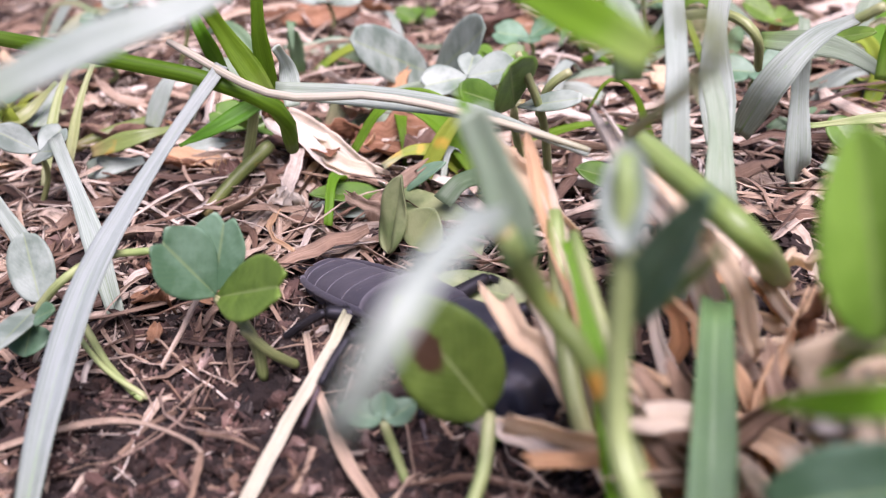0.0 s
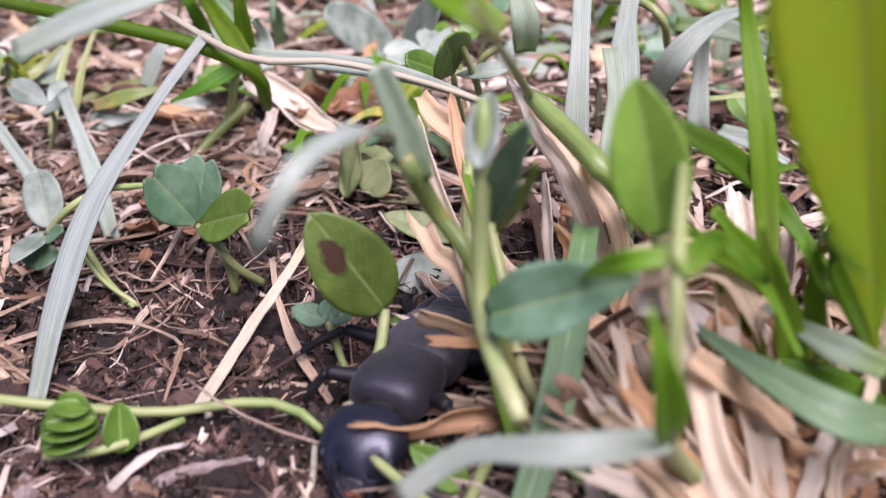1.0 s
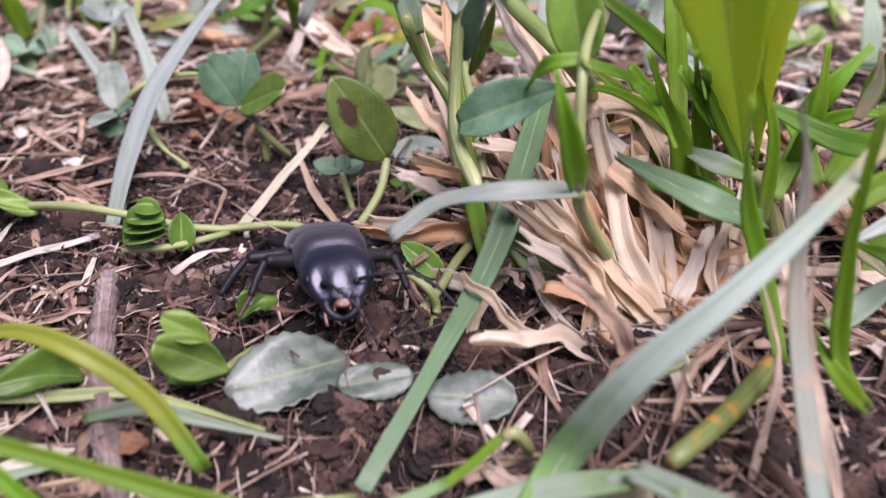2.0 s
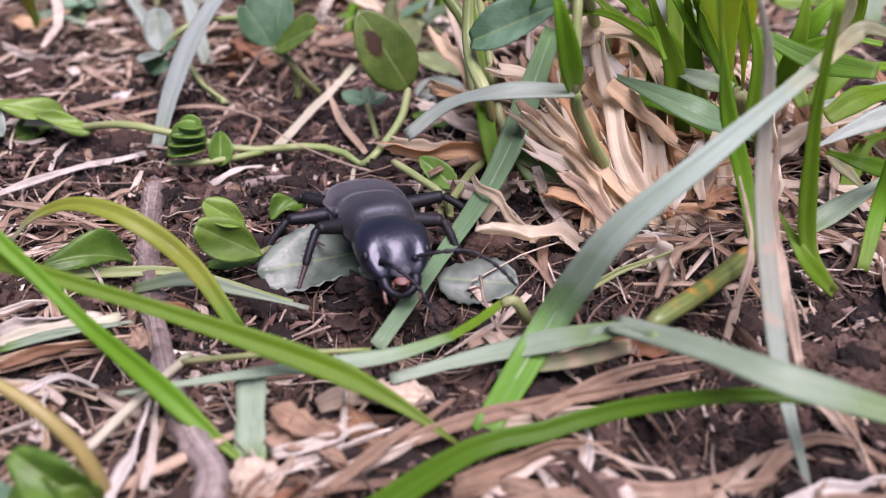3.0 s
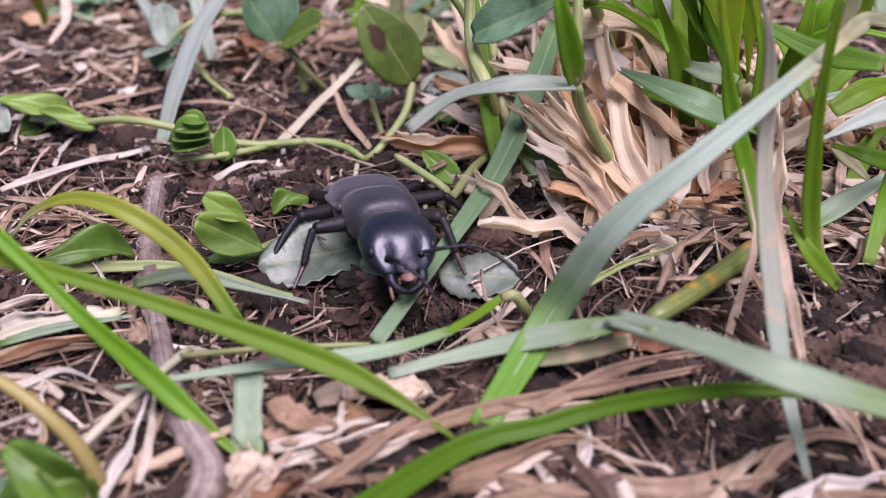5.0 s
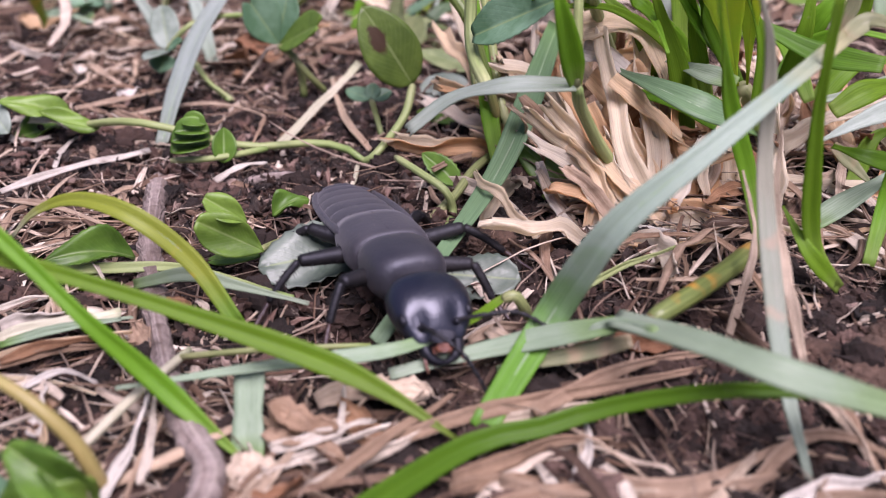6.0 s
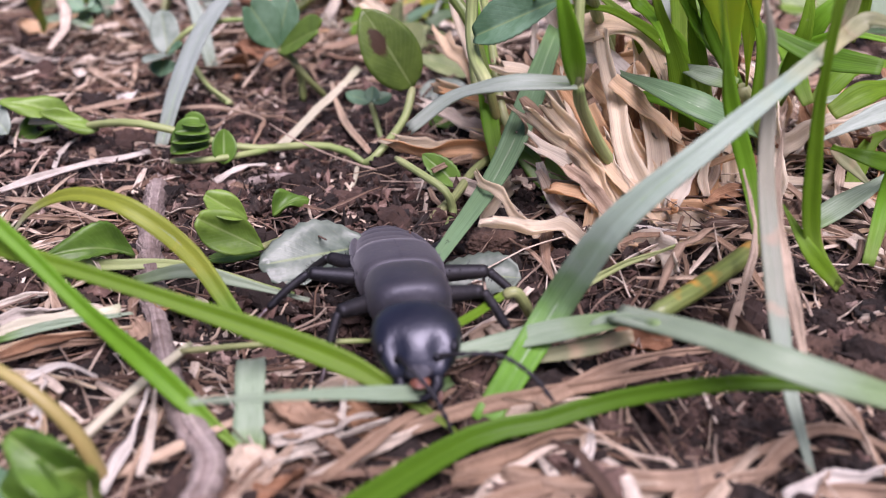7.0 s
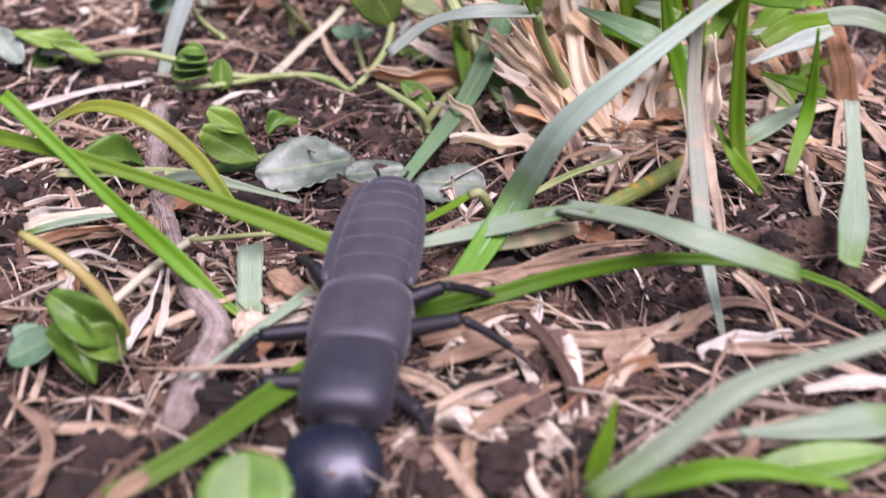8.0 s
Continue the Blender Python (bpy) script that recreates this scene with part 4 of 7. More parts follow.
blade(shoot, [(10.3, 20.3, 9.5), (8.1, 11.6, 6.5), (6.4, 7.1, 4.0), (3.8, 0.4, 2.6), (0.4, -8.7, 1.4)], 1.65, DUSK, tip=0.5, fold=0.35, base=0.8)
shoot = grass("short silvery grass blade stub")
blade(shoot, [(-4.5, -16.7, 0.3), (-4.7, -15.4, 1.4), (-5.1, -12.7, 2.6)], 1.45, GREY, tip=0.95, base=0.95, fold=0.1)
shoot = grass("flattened green grass blades under the beetle")
blade(shoot, [(-13.8, -4.0, 1.6), (-10.5, -4.4, 2.6), (-7.6, -5.1, 2.4), (-3.7, -5.3, 1.5)], 0.8, GREY, tip=0.3)
blade(shoot, [(-20.1, -2.5, 1.5), (-15.5, -2.4, 1.7), (-11.3, -2.1, 1.6), (-4.7, -4.5, 1.4)], 0.65, STEM, tip=0.3)
shoot = grass("grass shoot with a toothed pale blade and upright green leaf")
stem(shoot, [(14.8, 8.1, 2.6), (12.7, 6.0, 6.0), (11.0, 3.1, 9.8), (10.5, 1.0, 11.9)], 0.43, 0.35, STEM)
stem(shoot, [(10.5, 1.0, 11.9), (10.5, 2.6, 17.7), (12.1, 9.5, 18.7)], 0.30, 0.24, STEM)
blade(shoot, [(10.4, 1.0, 11.9), (6.8, 0.5, 12.0), (3.7, 2.1, 10.6), (1.2, 2.2, 8.6)], 1.27, PALE, "silvery blade with a torn tip", tip=0.75, fold=0.12, ragged=0.5, face=(0, -0.45, 0.9))
blade(shoot, [(10.5, 1.3, 11.6), (9.4, -1.3, 16.4), (8.8, -1.4, 18.8)], 1.41, BRIGHT, tip=0.15, fold=0.35, base=0.35)
blade(shoot, [(10.7, 3.2, 17.8), (8.9, 3.6, 17.3), (8.0, 7.4, 14.4)], 0.83, BRIGHT, tip=0.2)
pushed_leaf = leaflet(shoot, (10.0, 5.4, 15.6), (4.7, 8.0, 12.4), 2.9, LEAF_TEAL, "blue-green leaf folded along its midrib", shape="spoon", fold=0.45, teeth=0.03, nu=16, nv=24, up=(-0.15, -0.75, 0.65))
blade(shoot, [(10.5, 2.1, 17.9), (14.2, 10.5, 14.1), (15.4, 8.0, 13.4), (15.8, 4.6, 12.6)], 1.06, BRIGHT, tip=0.2)
shoot = thing("clover_plant", "dark green leaves in the shade of the dry tuft", "clover", "clover plants")
leaflet(shoot, (12.8, 8.7, 0.8), (7.3, 11.8, 4.2), 2.79, LEAF, fold=0.2, up=(-0.2, -0.7, 0.6))
leaflet(shoot, (13.1, 8.3, 0.8), (9.2, 8.5, 1.6), 1.48, LEAF, fold=0.3, up=(0, -0.5, 0.8))
shoot = grass("dense green grass blades behind the dry tuft")
blade(shoot, [(18.6, 10.1, 5.0), (17.3, 9.9, 10.0), (15.6, 8.2, 14.0), (14.3, 6.6, 17.0)], 1.34, BRIGHT, tip=0.3)
blade(shoot, [(17.5, 12.5, 6.0), (15.3, 13.6, 11.0), (11.9, 14.6, 14.0)], 1.33, BRIGHT, tip=0.3)
blade(shoot, [(19.9, 12.1, 7.0), (18.2, 10.5, 12.0), (16.7, 6.8, 17.0)], 1.19, BRIGHT, tip=0.3)
blade(shoot, [(23.2, 10.3, 7.0), (25.4, 12.7, 10.0), (27.5, 11.1, 12.0), (29.9, 10.1, 12.0)], 1.26, BRIGHT, tip=0.3)
blade(shoot, [(24.4, 12.4, 7.0), (25.0, 10.9, 12.0), (25.2, 11.6, 16.0)], 1.26, BRIGHT, tip=0.3)
blade(shoot, [(27.0, 12.5, 7.0), (29.1, 13.6, 9.0), (32.5, 15.0, 9.0)], 1.48, BRIGHT, tip=0.4)
blade(shoot, [(28.7, 8.1, 3.0), (30.5, 10.9, 5.0), (32.5, 10.9, 6.0)], 1.25, BRIGHT, tip=0.4)
blade(shoot, [(22.3, 8.9, 6.0), (21.9, 8.4, 12.0), (20.1, 8.5, 16.0)], 0.88, BRIGHT, tip=0.3)
blade(shoot, [(6.4, 11.5, 2.0), (5.5, 13.8, 6.0), (4.9, 16.2, 10.0), (4.2, 19.6, 13.0)], 1.16, BRIGHT, tip=0.3)
stem(shoot, [(5.0, 18.0, 4.0), (4.4, 20.5, 7.0), (4.5, 26.1, 11.0)], 0.46, 0.42, STEM)
stem(shoot, [(7.3, 12.8, 4.0), (6.4, 13.9, 6.0), (5.7, 16.9, 9.0), (4.8, 22.1, 12.0)], 0.35, 0.31, STEM)
blade(shoot, [(28.6, 13.3, 11.0), (29.0, 13.0, 14.0), (28.8, 11.9, 16.0)], 1.2, BRIGHT, tip=0.4)
blade(shoot, [(20.4, 12.7, 6.0), (17.6, 13.3, 10.0), (13.5, 11.7, 13.0), (10.1, 9.1, 14.0)], 0.99, BRIGHT, tip=0.3)

# clover by the runner
spotted_clover = shoot = thing("clover_plant", "single clover leaf with a dead brown spot on a curved stalk", "clover", "clover plants")
leaflet(shoot, (-0.2, 20.1, 4.9), (-3.8, 20.4, 10.7), 4.23, LEAF_SPOT, "rounded green leaf with a brown dead patch", fold=0.12, curl=0.04, up=(0.15, -0.85, 0.5))
stem(shoot, [(-0.2, 20.1, 4.9), (-0.7, 18.0, 3.2), (-2.4, 15.0, 1.6), (-3.6, 15.3, 0.6)], 0.32, 0.28, STEM)
shoot = thing("clover_plant", "three-leaved clover on a bent stalk above a curled brown leaf", "clover", "clover plants")
leaflet(shoot, (-12.8, 32.0, 4.1), (-14.9, 30.8, 8.4), 3.75, LEAF_TEAL, nu=20, nv=24, shape="spoon", notch=0.12, fold=0.25, up=(0.5, -0.7, 0.5))
leaflet(shoot, (-12.9, 32.2, 4.2), (-11.7, 32.7, 8.5), 3.22, LEAF_TEAL, nu=20, nv=24, shape="spoon", notch=0.12, fold=0.2, up=(-0.2, -0.8, 0.5))
leaflet(shoot, (-12.8, 32.1, 3.9), (-8.0, 26.8, 7.5), 3.47, LEAF_LIGHT, nu=20, nv=24, shape="spoon", notch=0.1, fold=0.25, up=(0, -0.7, 0.7))
stem(shoot, [(-12.8, 32.1, 3.9), (-11.0, 29.7, 3.7), (-10.5, 29.7, 2.0), (-10.4, 29.5, 0.3)], 0.32, 0.32, STEM)
stem(shoot, [(-10.9, 28.8, 4.0), (-9.7, 28.9, 2.4), (-8.7, 30.2, 0.6)], 0.28, 0.28, STEM)
shoot = thing("clover_plant", "grey-green clover leaves on a long arched stalk", "clover", "clover plants")
leaflet(shoot, (-23.5, 34.9, 2.5), (-24.3, 36.9, 6.0), 2.74, LEAF_GREY, shape="round", fold=0.1, up=(0, -0.9, 0.4))
leaflet(shoot, (-23.3, 33.9, 2.8), (-23.1, 27.7, 4.0), 2.0, LEAF_GREY, fold=0.2)
leaflet(shoot, (-22.0, 30.7, 4.0), (-20.5, 29.9, 5.0), 1.34, LEAF_TEAL, fold=0.2)
leaflet(shoot, (-22.8, 31.8, 3.0), (-22.9, 30.2, 2.0), 2.42, LEAF_TEAL, fold=0.1)
stem(shoot, [(-22.9, 32.7, 3.2), (-20.7, 32.3, 5.4), (-19.0, 33.8, 5.8), (-16.0, 33.5, 6.2)], 0.26, 0.22, STEM)
stem(shoot, [(-20.8, 33.4, 2.0), (-18.7, 30.4, 1.0), (-16.5, 28.1, 0.4)], 0.24, 0.20, STEM)
shoot = thing("clover_plant", "green clover runner with folded leaf buds lying on the soil", "clover", "clover plants")
stem(shoot, [(-26.3, 19.2, 1.5), (-19.5, 15.0, 3.6), (-12.5, 16.5, 1.3), (-8.0, 17.0, 1.4), (-5.3, 16.7, 1.3), (-3.4, 15.0, 1.0)], 0.29, 0.29, STEM)
leaflet(shoot, (-16.6, 12.5, 2.4), (-14.1, 13.7, 2.6), 1.9, LEAF, "folded leaf bud", fold=0.9, up=(0.1, -0.5, 0.8), shape="round")
leaflet(shoot, (-16.5, 12.6, 3.2), (-13.9, 13.5, 3.2), 1.8, LEAF, "folded leaf bud", fold=0.9, up=(0.1, -0.5, 0.8), shape="round")
leaflet(shoot, (-16.2, 12.7, 3.9), (-13.8, 13.1, 3.8), 1.6, LEAF, "folded leaf bud", fold=0.9, up=(0.1, -0.5, 0.8), shape="round")
leaflet(shoot, (-15.7, 13.2, 4.4), (-14.0, 13.1, 4.3), 1.3, LEAF, "folded leaf bud", fold=0.9, up=(0.1, -0.5, 0.8), shape="round")
leaflet(shoot, (-13.2, 13.5, 1.2), (-13.3, 14.8, 3.4), 1.77, LEAF, "folded leaf bud", fold=0.7, up=(0.3, -0.8, 0.4))
stem(shoot, [(-16.8, 12.9, 1.6), (-13.7, 13.3, 1.7), (-10.5, 15.6, 1.5)], 0.24, 0.24, STEM)
leaflet(shoot, (-26.5, 19.5, 2.2), (-31.0, 17.4, 4.0), 2.21, LEAF_LIGHT, fold=0.4, wave=0.5, curl=0.06, up=(0, -0.4, 0.9))
leaflet(shoot, (-23.6, 17.6, 2.0), (-27.8, 17.2, 3.4), 1.68, LEAF_LIGHT, fold=0.5, wave=0.5, curl=-0.08, up=(0, -0.4, 0.9))
leaflet(shoot, (-28.1, 20.6, 1.0), (-30.4, 17.6, 1.0), 2.17, LEAF, fold=0.4, wave=0.7, up=(0, -0.6, 0.8))
leaflet(shoot, (-30.0, 16.3, 2.0), (-33.1, 19.1, 4.0), 2.12, LEAF_GREY, fold=0.2, up=(0, -0.8, 0.5))
shoot = thing("clover_plant", "pair of small heart-shaped green leaves near the ground", "clover", "clover plants")
leaflet(shoot, (-7.2, -0.5, 2.0), (-10.5, -1.9, 4.6), 2.52, LEAF_LIGHT, shape="spoon", nu=16, nv=20, fold=0.2, wave=0.25, up=(0.1, -0.8, 0.55), curl=-0.05)
leaflet(shoot, (-8.0, -0.5, 3.9), (-10.2, -0.9, 5.6), 1.6, LEAF_LIGHT, shape="spoon", nu=16, nv=20, wave=0.25, fold=0.35, up=(0, -0.7, 0.7))
stem(shoot, [(-7.4, -0.3, 2.0), (-7.2, 1.4, 1.4), (-6.7, 3.3, 0.8)], 0.20, 0.20, STEM)
leaflet(shoot, (-10.9, 0.2, 0.8), (-7.5, -0.0, 1.4), 1.01, LEAF, fold=0.2, up=(0, -0.4, 0.9))
shoot = thing("clover_plant", "two pale rounded clover leaves flat on the soil", "clover", "clover plants")
leaflet(shoot, (-1.2, 1.9, 1.2), (-7.4, -1.3, 1.3), 4.29, LEAF_WET, fold=0.04, wave=0.3, shape="round", teeth=0.05, notch=0.06, up=(0, -0.42, 0.9))
leaflet(shoot, (3.1, -1.2, 1.2), (7.8, -2.0, 1.4), 2.98, LEAF_WET, fold=0.05, wave=0.25, shape="round", teeth=0.05, up=(0, -0.5, 0.86))
leaflet(shoot, (-1.6, -0.6, 1.1), (2.4, 0.4, 1.2), 2.3, LEAF_WET, fold=0.1, wave=0.2, shape="round", teeth=0.04, up=(0.1, -0.4, 0.9))
shoot = thing("clover_plant", "small dark clover leaf and curling green stalks", "clover", "clover plants")
leaflet(shoot, (3.8, 9.9, 1.6), (1.2, 11.0, 3.4), 1.67, LEAF, fold=0.5, teeth=0.06, up=(0, -0.7, 0.7))
stem(shoot, [(-0.5, 10.2, 3.4), (1.4, 8.1, 3.2), (3.0, 6.9, 2.6), (3.5, 7.1, 1.0), (3.2, 5.7, 0.6)], 0.25, 0.29, STEM)
stem(shoot, [(2.1, 6.4, 0.8), (3.5, 8.2, 1.6), (4.7, 10.7, 2.4), (6.0, 14.4, 2.0)], 0.32, 0.30, STEM)
stem(shoot, [(-3.7, 14.1, 1.0), (-3.6, 11.2, 1.0), (-4.3, 10.0, 0.5)], 0.18, 0.16, PALESTEM)
leaflet(shoot, (-8.1, 5.9, 1.0), (-5.9, 7.2, 1.6), 1.61, LEAF, wave=0.8, curl=0.2, fold=0.6, up=(0, -0.5, 0.8))
shoot = thing("clover_plant", "small clover seedling with blue-green leaves", "clover", "clover plants")
leaflet(shoot, (-3.7, 22.0, 3.0), (-5.7, 22.9, 3.4), 1.44, LEAF_TEAL, fold=0.2)
leaflet(shoot, (-3.6, 22.2, 3.0), (-3.5, 22.9, 4.0), 1.3, LEAF_TEAL, fold=0.2)
leaflet(shoot, (-3.5, 22.0, 3.0), (-2.1, 22.8, 3.4), 1.3, LEAF_TEAL, fold=0.2)
stem(shoot, [(-3.6, 22.0, 3.0), (-3.2, 21.7, 1.6), (-2.7, 20.9, 0.2)], 0.24, 0.22, STEM)
shoot = thing("clover_plant", "pale mottled clover leaves low among stalks", "clover", "clover plants")
leaflet(shoot, (1.6, 40.5, 0.9), (-5.0, 48.8, 1.6), 4.27, LEAF_FADED, "faded yellow-green leaf", fold=0.1, shape="round", wave=0.1, up=(0, -0.6, 0.8))
leaflet(shoot, (4.0, 33.8, 1.5), (-1.1, 35.6, 2.5), 2.12, LEAF_FADED, fold=0.1, up=(0, -0.5, 0.8))
leaflet(shoot, (-0.5, 30.1, 1.2), (3.7, 29.2, 1.4), 3.05, LEAF_GREY, fold=0.06, shape="round", up=(0, -0.5, 0.86))
leaflet(shoot, (-0.4, 25.3, 0.8), (4.8, 21.9, 1.0), 1.72, LEAF, fold=0.2, up=(0, -0.4, 0.9))
shoot = thing("clover_plant", "curled clover leaf and thick stalks at the edge of the litter", "clover", "clover plants")
leaflet(shoot, (-9.7, -21.0, 1.5), (-12.7, -21.3, 4.6), 2.1, LEAF, shape="spoon", fold=0.75, wave=0.3, curl=0.25, teeth=0.03, nu=16, nv=24, up=(0.2, -0.7, 0.6))
leaflet(shoot, (-9.7, -20.8, 1.0), (-11.5, -22.5, 3.0), 2.0, LEAF_LIGHT, shape="spoon", fold=0.6, wave=0.3, curl=0.2, nu=16, nv=24, up=(0.1, -0.6, 0.7))
leaflet(shoot, (-13.4, -20.9, 1.2), (-15.3, -20.5, 2.0), 1.41, LEAF_TEAL, fold=0.2)
stem(shoot, [(-15.1, -18.1, 6.0), (-12.5, -19.1, 5.0), (-10.9, -19.3, 3.0), (-10.2, -19.2, 0.4)], 0.26, 0.40, OCHRE)
stem(shoot, [(-11.7, -17.6, 1.4), (-10.3, -14.2, 1.8), (-8.9, -10.1, 1.6)], 0.26, 0.24, PALESTEM)
leaflet(shoot, (-15.2, 0.1, 1.0), (-19.2, -3.0, 2.4), 2.2, LEAF, "dark wet-looking leaf", fold=0.5, wave=0.6, curl=0.15, nu=16, nv=24, teeth=0.04, up=(0, -0.55, 0.83))

# the shoots close to the first view
shoot = grass("grass shoot with a long drooping silvery blade")
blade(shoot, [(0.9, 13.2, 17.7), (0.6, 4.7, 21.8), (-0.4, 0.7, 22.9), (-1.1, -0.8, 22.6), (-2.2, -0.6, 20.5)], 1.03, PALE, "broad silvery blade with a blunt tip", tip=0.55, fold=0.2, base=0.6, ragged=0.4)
stem(shoot, [(6.3, 13.4, 4.7), (4.4, 13.4, 11.3), (2.7, 14.6, 13.7), (1.5, 13.3, 16.9)], 0.32, 0.47, RUSTY)
blade(shoot, [(1.6, 13.7, 16.5), (1.1, 14.5, 18.5), (0.3, 15.3, 21.0)], 0.93, BRIGHT, tip=0.1, fold=0.5)
blade(shoot, [(2.1, 13.6, 15.7), (1.4, 13.4, 18.5), (0.6, 13.0, 21.0)], 1.5, GREY, tip=0.7, fold=0.3, face=(0.1, -0.9, 0.4))
shoot = thing("clover_plant", "leafy green stalk with narrow paired leaves among straw", "clover", "clover plants")
stem(shoot, [(5.7, 4.1, 10.4), (4.5, 8.9, 11.8), (4.6, 10.0, 17.7), (4.7, 10.8, 20.4)], 0.44, 0.34, STEM)
leaflet(shoot, (4.5, 9.3, 18.1), (5.0, 12.0, 20.2), 1.53, LEAF_GREY, fold=0.4, up=(-0.4, -0.9, 0.2))
leaflet(shoot, (5.0, 10.8, 15.1), (6.2, 7.6, 20.8), 1.42, LEAF_TEAL, fold=0.6, up=(-0.5, -0.8, 0.3))
leaflet(shoot, (5.3, 12.9, 13.5), (6.4, 7.1, 19.4), 0.92, LEAF_LIGHT, fold=0.4, up=(0.3, -0.9, 0.3))
shoot = grass("green sheathed grass culm with a rusty joint and upright leaves")
stem(shoot, [(16.7, 30.8, 4.0), (11.4, 19.7, 12.5), (9.8, 22.6, 13.4), (7.9, 26.9, 14.2)], 0.67, 0.58, RUSTY)
stem(shoot, [(7.9, 26.9, 14.2), (4.4, 1.7, 26.0), (4.0, 3.0, 26.3)], 0.25, 0.17, STEM)
blade(shoot, [(11.6, 21.1, 11.6), (10.7, 32.1, 9.4), (8.2, 29.4, 12.8)], 1.43, SHEATH, "split tan sheath", tip=0.4, wave=0.2)
blade(shoot, [(5.4, 11.6, 22.7), (3.9, 13.1, 23.3), (1.7, 17.4, 23.5)], 1.45, BRIGHT, tip=0.5, fold=0.3)
blade(shoot, [(12.1, 33.8, 0.6), (11.6, 33.4, 4.4), (11.2, 32.1, 8.0), (11.6, 34.7, 14.0), (12.5, 40.8, 17.0)], 1.83, PALE, tip=0.6)
blade(shoot, [(14.8, 33.6, 0.6), (14.2, 33.2, 4.4), (13.5, 31.9, 8.0), (14.1, 35.3, 11.0), (14.0, 37.7, 13.0)], 2.2, GREY, tip=0.5)
blade(shoot, [(7.5, 26.0, 17.0), (7.4, 25.7, 19.0), (6.7, 27.8, 21.0)], 1.52, GREY, tip=0.5)
shoot = thing("clover_plant", "smooth oval green leaf standing on a stalk", "clover", "clover plants")
leaflet(shoot, (11.2, 8.3, 15.7), (10.0, 9.1, 21.7), 2.97, LEAF_FRESH, fold=0.42, up=(-0.1, -0.95, 0.25), shape="oval")
stem(shoot, [(11.2, 8.3, 15.7), (13.8, 17.3, 9.0), (16.0, 20.9, 4.0)], 0.42, 0.35, STEM)
shoot = thing("broad_leaf_plant", "bright broad toothed leaf standing upright by the tuft", "weed")
leaflet(shoot, (21.1, 9.6, 9.0), (13.0, 3.0, 36.0), 6.22, LEAF_WIDE, "bright broad toothed leaf", shape="spatula", fold=0.3, teeth=0.03, wave=0.06, up=(-0.15, -0.95, 0.2), nv=40)
leaflet(shoot, (21.7, 9.6, 9.0), (18.5, 4.5, 33.0), 3.58, LEAF_WIDE, shape="spatula", fold=0.3, teeth=0.05, up=(-0.6, -0.8, 0.1))
stem(shoot, [(21.4, 9.6, 9.0), (23.8, 12.1, 5.0), (25.3, 12.7, 1.6)], 0.52, 0.77, STEM)
blade(shoot, [(12.7, 12.7, 18.0), (16.8, 17.6, 14.0), (20.3, 20.4, 10.0), (22.9, 14.2, 7.0)], 1.54, DEEP, tip=0.3)
blade(shoot, [(21.9, 9.0, 6.0), (18.1, 9.1, 8.0), (14.5, 10.8, 8.0)], 1.99, DEEP, tip=0.3)
blade(shoot, [(26.5, 12.3, 7.0), (24.9, 14.5, 10.0), (22.6, 13.8, 11.0)], 1.22, BRIGHT, tip=0.3)
blade(shoot, [(18.7, 17.0, 9.0), (18.1, 18.9, 15.0), (17.6, 22.0, 20.0), (16.4, 20.4, 23.0)], 1.4, BRIGHT, tip=0.5)
shoot = grass("silvery grass blade arching over the bare soil")
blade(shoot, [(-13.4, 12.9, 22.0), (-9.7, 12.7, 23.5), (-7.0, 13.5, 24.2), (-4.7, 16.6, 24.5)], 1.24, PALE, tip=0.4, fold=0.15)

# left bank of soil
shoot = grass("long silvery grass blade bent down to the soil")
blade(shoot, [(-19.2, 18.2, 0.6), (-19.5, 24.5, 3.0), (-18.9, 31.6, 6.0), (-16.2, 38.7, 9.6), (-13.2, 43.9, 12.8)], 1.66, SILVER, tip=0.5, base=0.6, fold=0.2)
shoot = grass("thin pale grass stalk lying over pale litter")
stem(shoot, [(-17.0, 47.1, 13.5), (-10.0, 40.8, 12.0), (-4.0, 39.5, 12.0), (2.0, 37.8, 11.0), (7.3, 35.0, 10.0)], 0.27, 0.20, PALESTEM)
blade(shoot, [(-9.8, 41.3, 12.0), (-4.1, 40.5, 11.5), (1.4, 38.6, 11.0), (7.4, 35.5, 9.6)], 1.36, PALE, tip=0.4)
shoot = grass("dark green grass culm leaning over pale litter")
stem(shoot, [(-30.1, 49.7, 14.0), (-24.1, 45.8, 14.0), (-18.9, 44.8, 13.0), (-14.1, 43.8, 12.0), (-10.2, 43.6, 10.0), (-10.2, 47.0, 6.0)], 0.47, 0.54, DEEP)
blade(shoot, [(-11.7, 49.1, 9.0), (-14.0, 49.6, 13.0), (-15.2, 48.7, 16.0)], 1.55, BRIGHT, tip=0.6)
blade(shoot, [(-11.8, 51.2, 8.0), (-11.7, 49.2, 13.0), (-11.3, 48.5, 17.0)], 1.31, BRIGHT, tip=0.6)
blade(shoot, [(-15.5, 54.3, 9.0), (-15.9, 51.1, 13.0), (-17.4, 54.2, 15.0)], 1.03, DEEP, tip=0.5)
blade(shoot, [(-12.5, 50.7, 8.0), (-15.2, 49.2, 7.0), (-17.9, 48.5, 6.0)], 1.29, DEEP, tip=0.2)
blade(shoot, [(-9.8, 46.7, 9.0), (-10.0, 47.9, 11.0), (-10.4, 46.6, 13.0)], 1.31, PALE, tip=0.5)
shoot = grass("short green shoot with an orange tip")
stem(shoot, [(-17.2, 48.5, 0.8), (-15.1, 51.0, 2.4), (-12.7, 53.0, 4.0)], 0.42, 0.55, RUSTY)
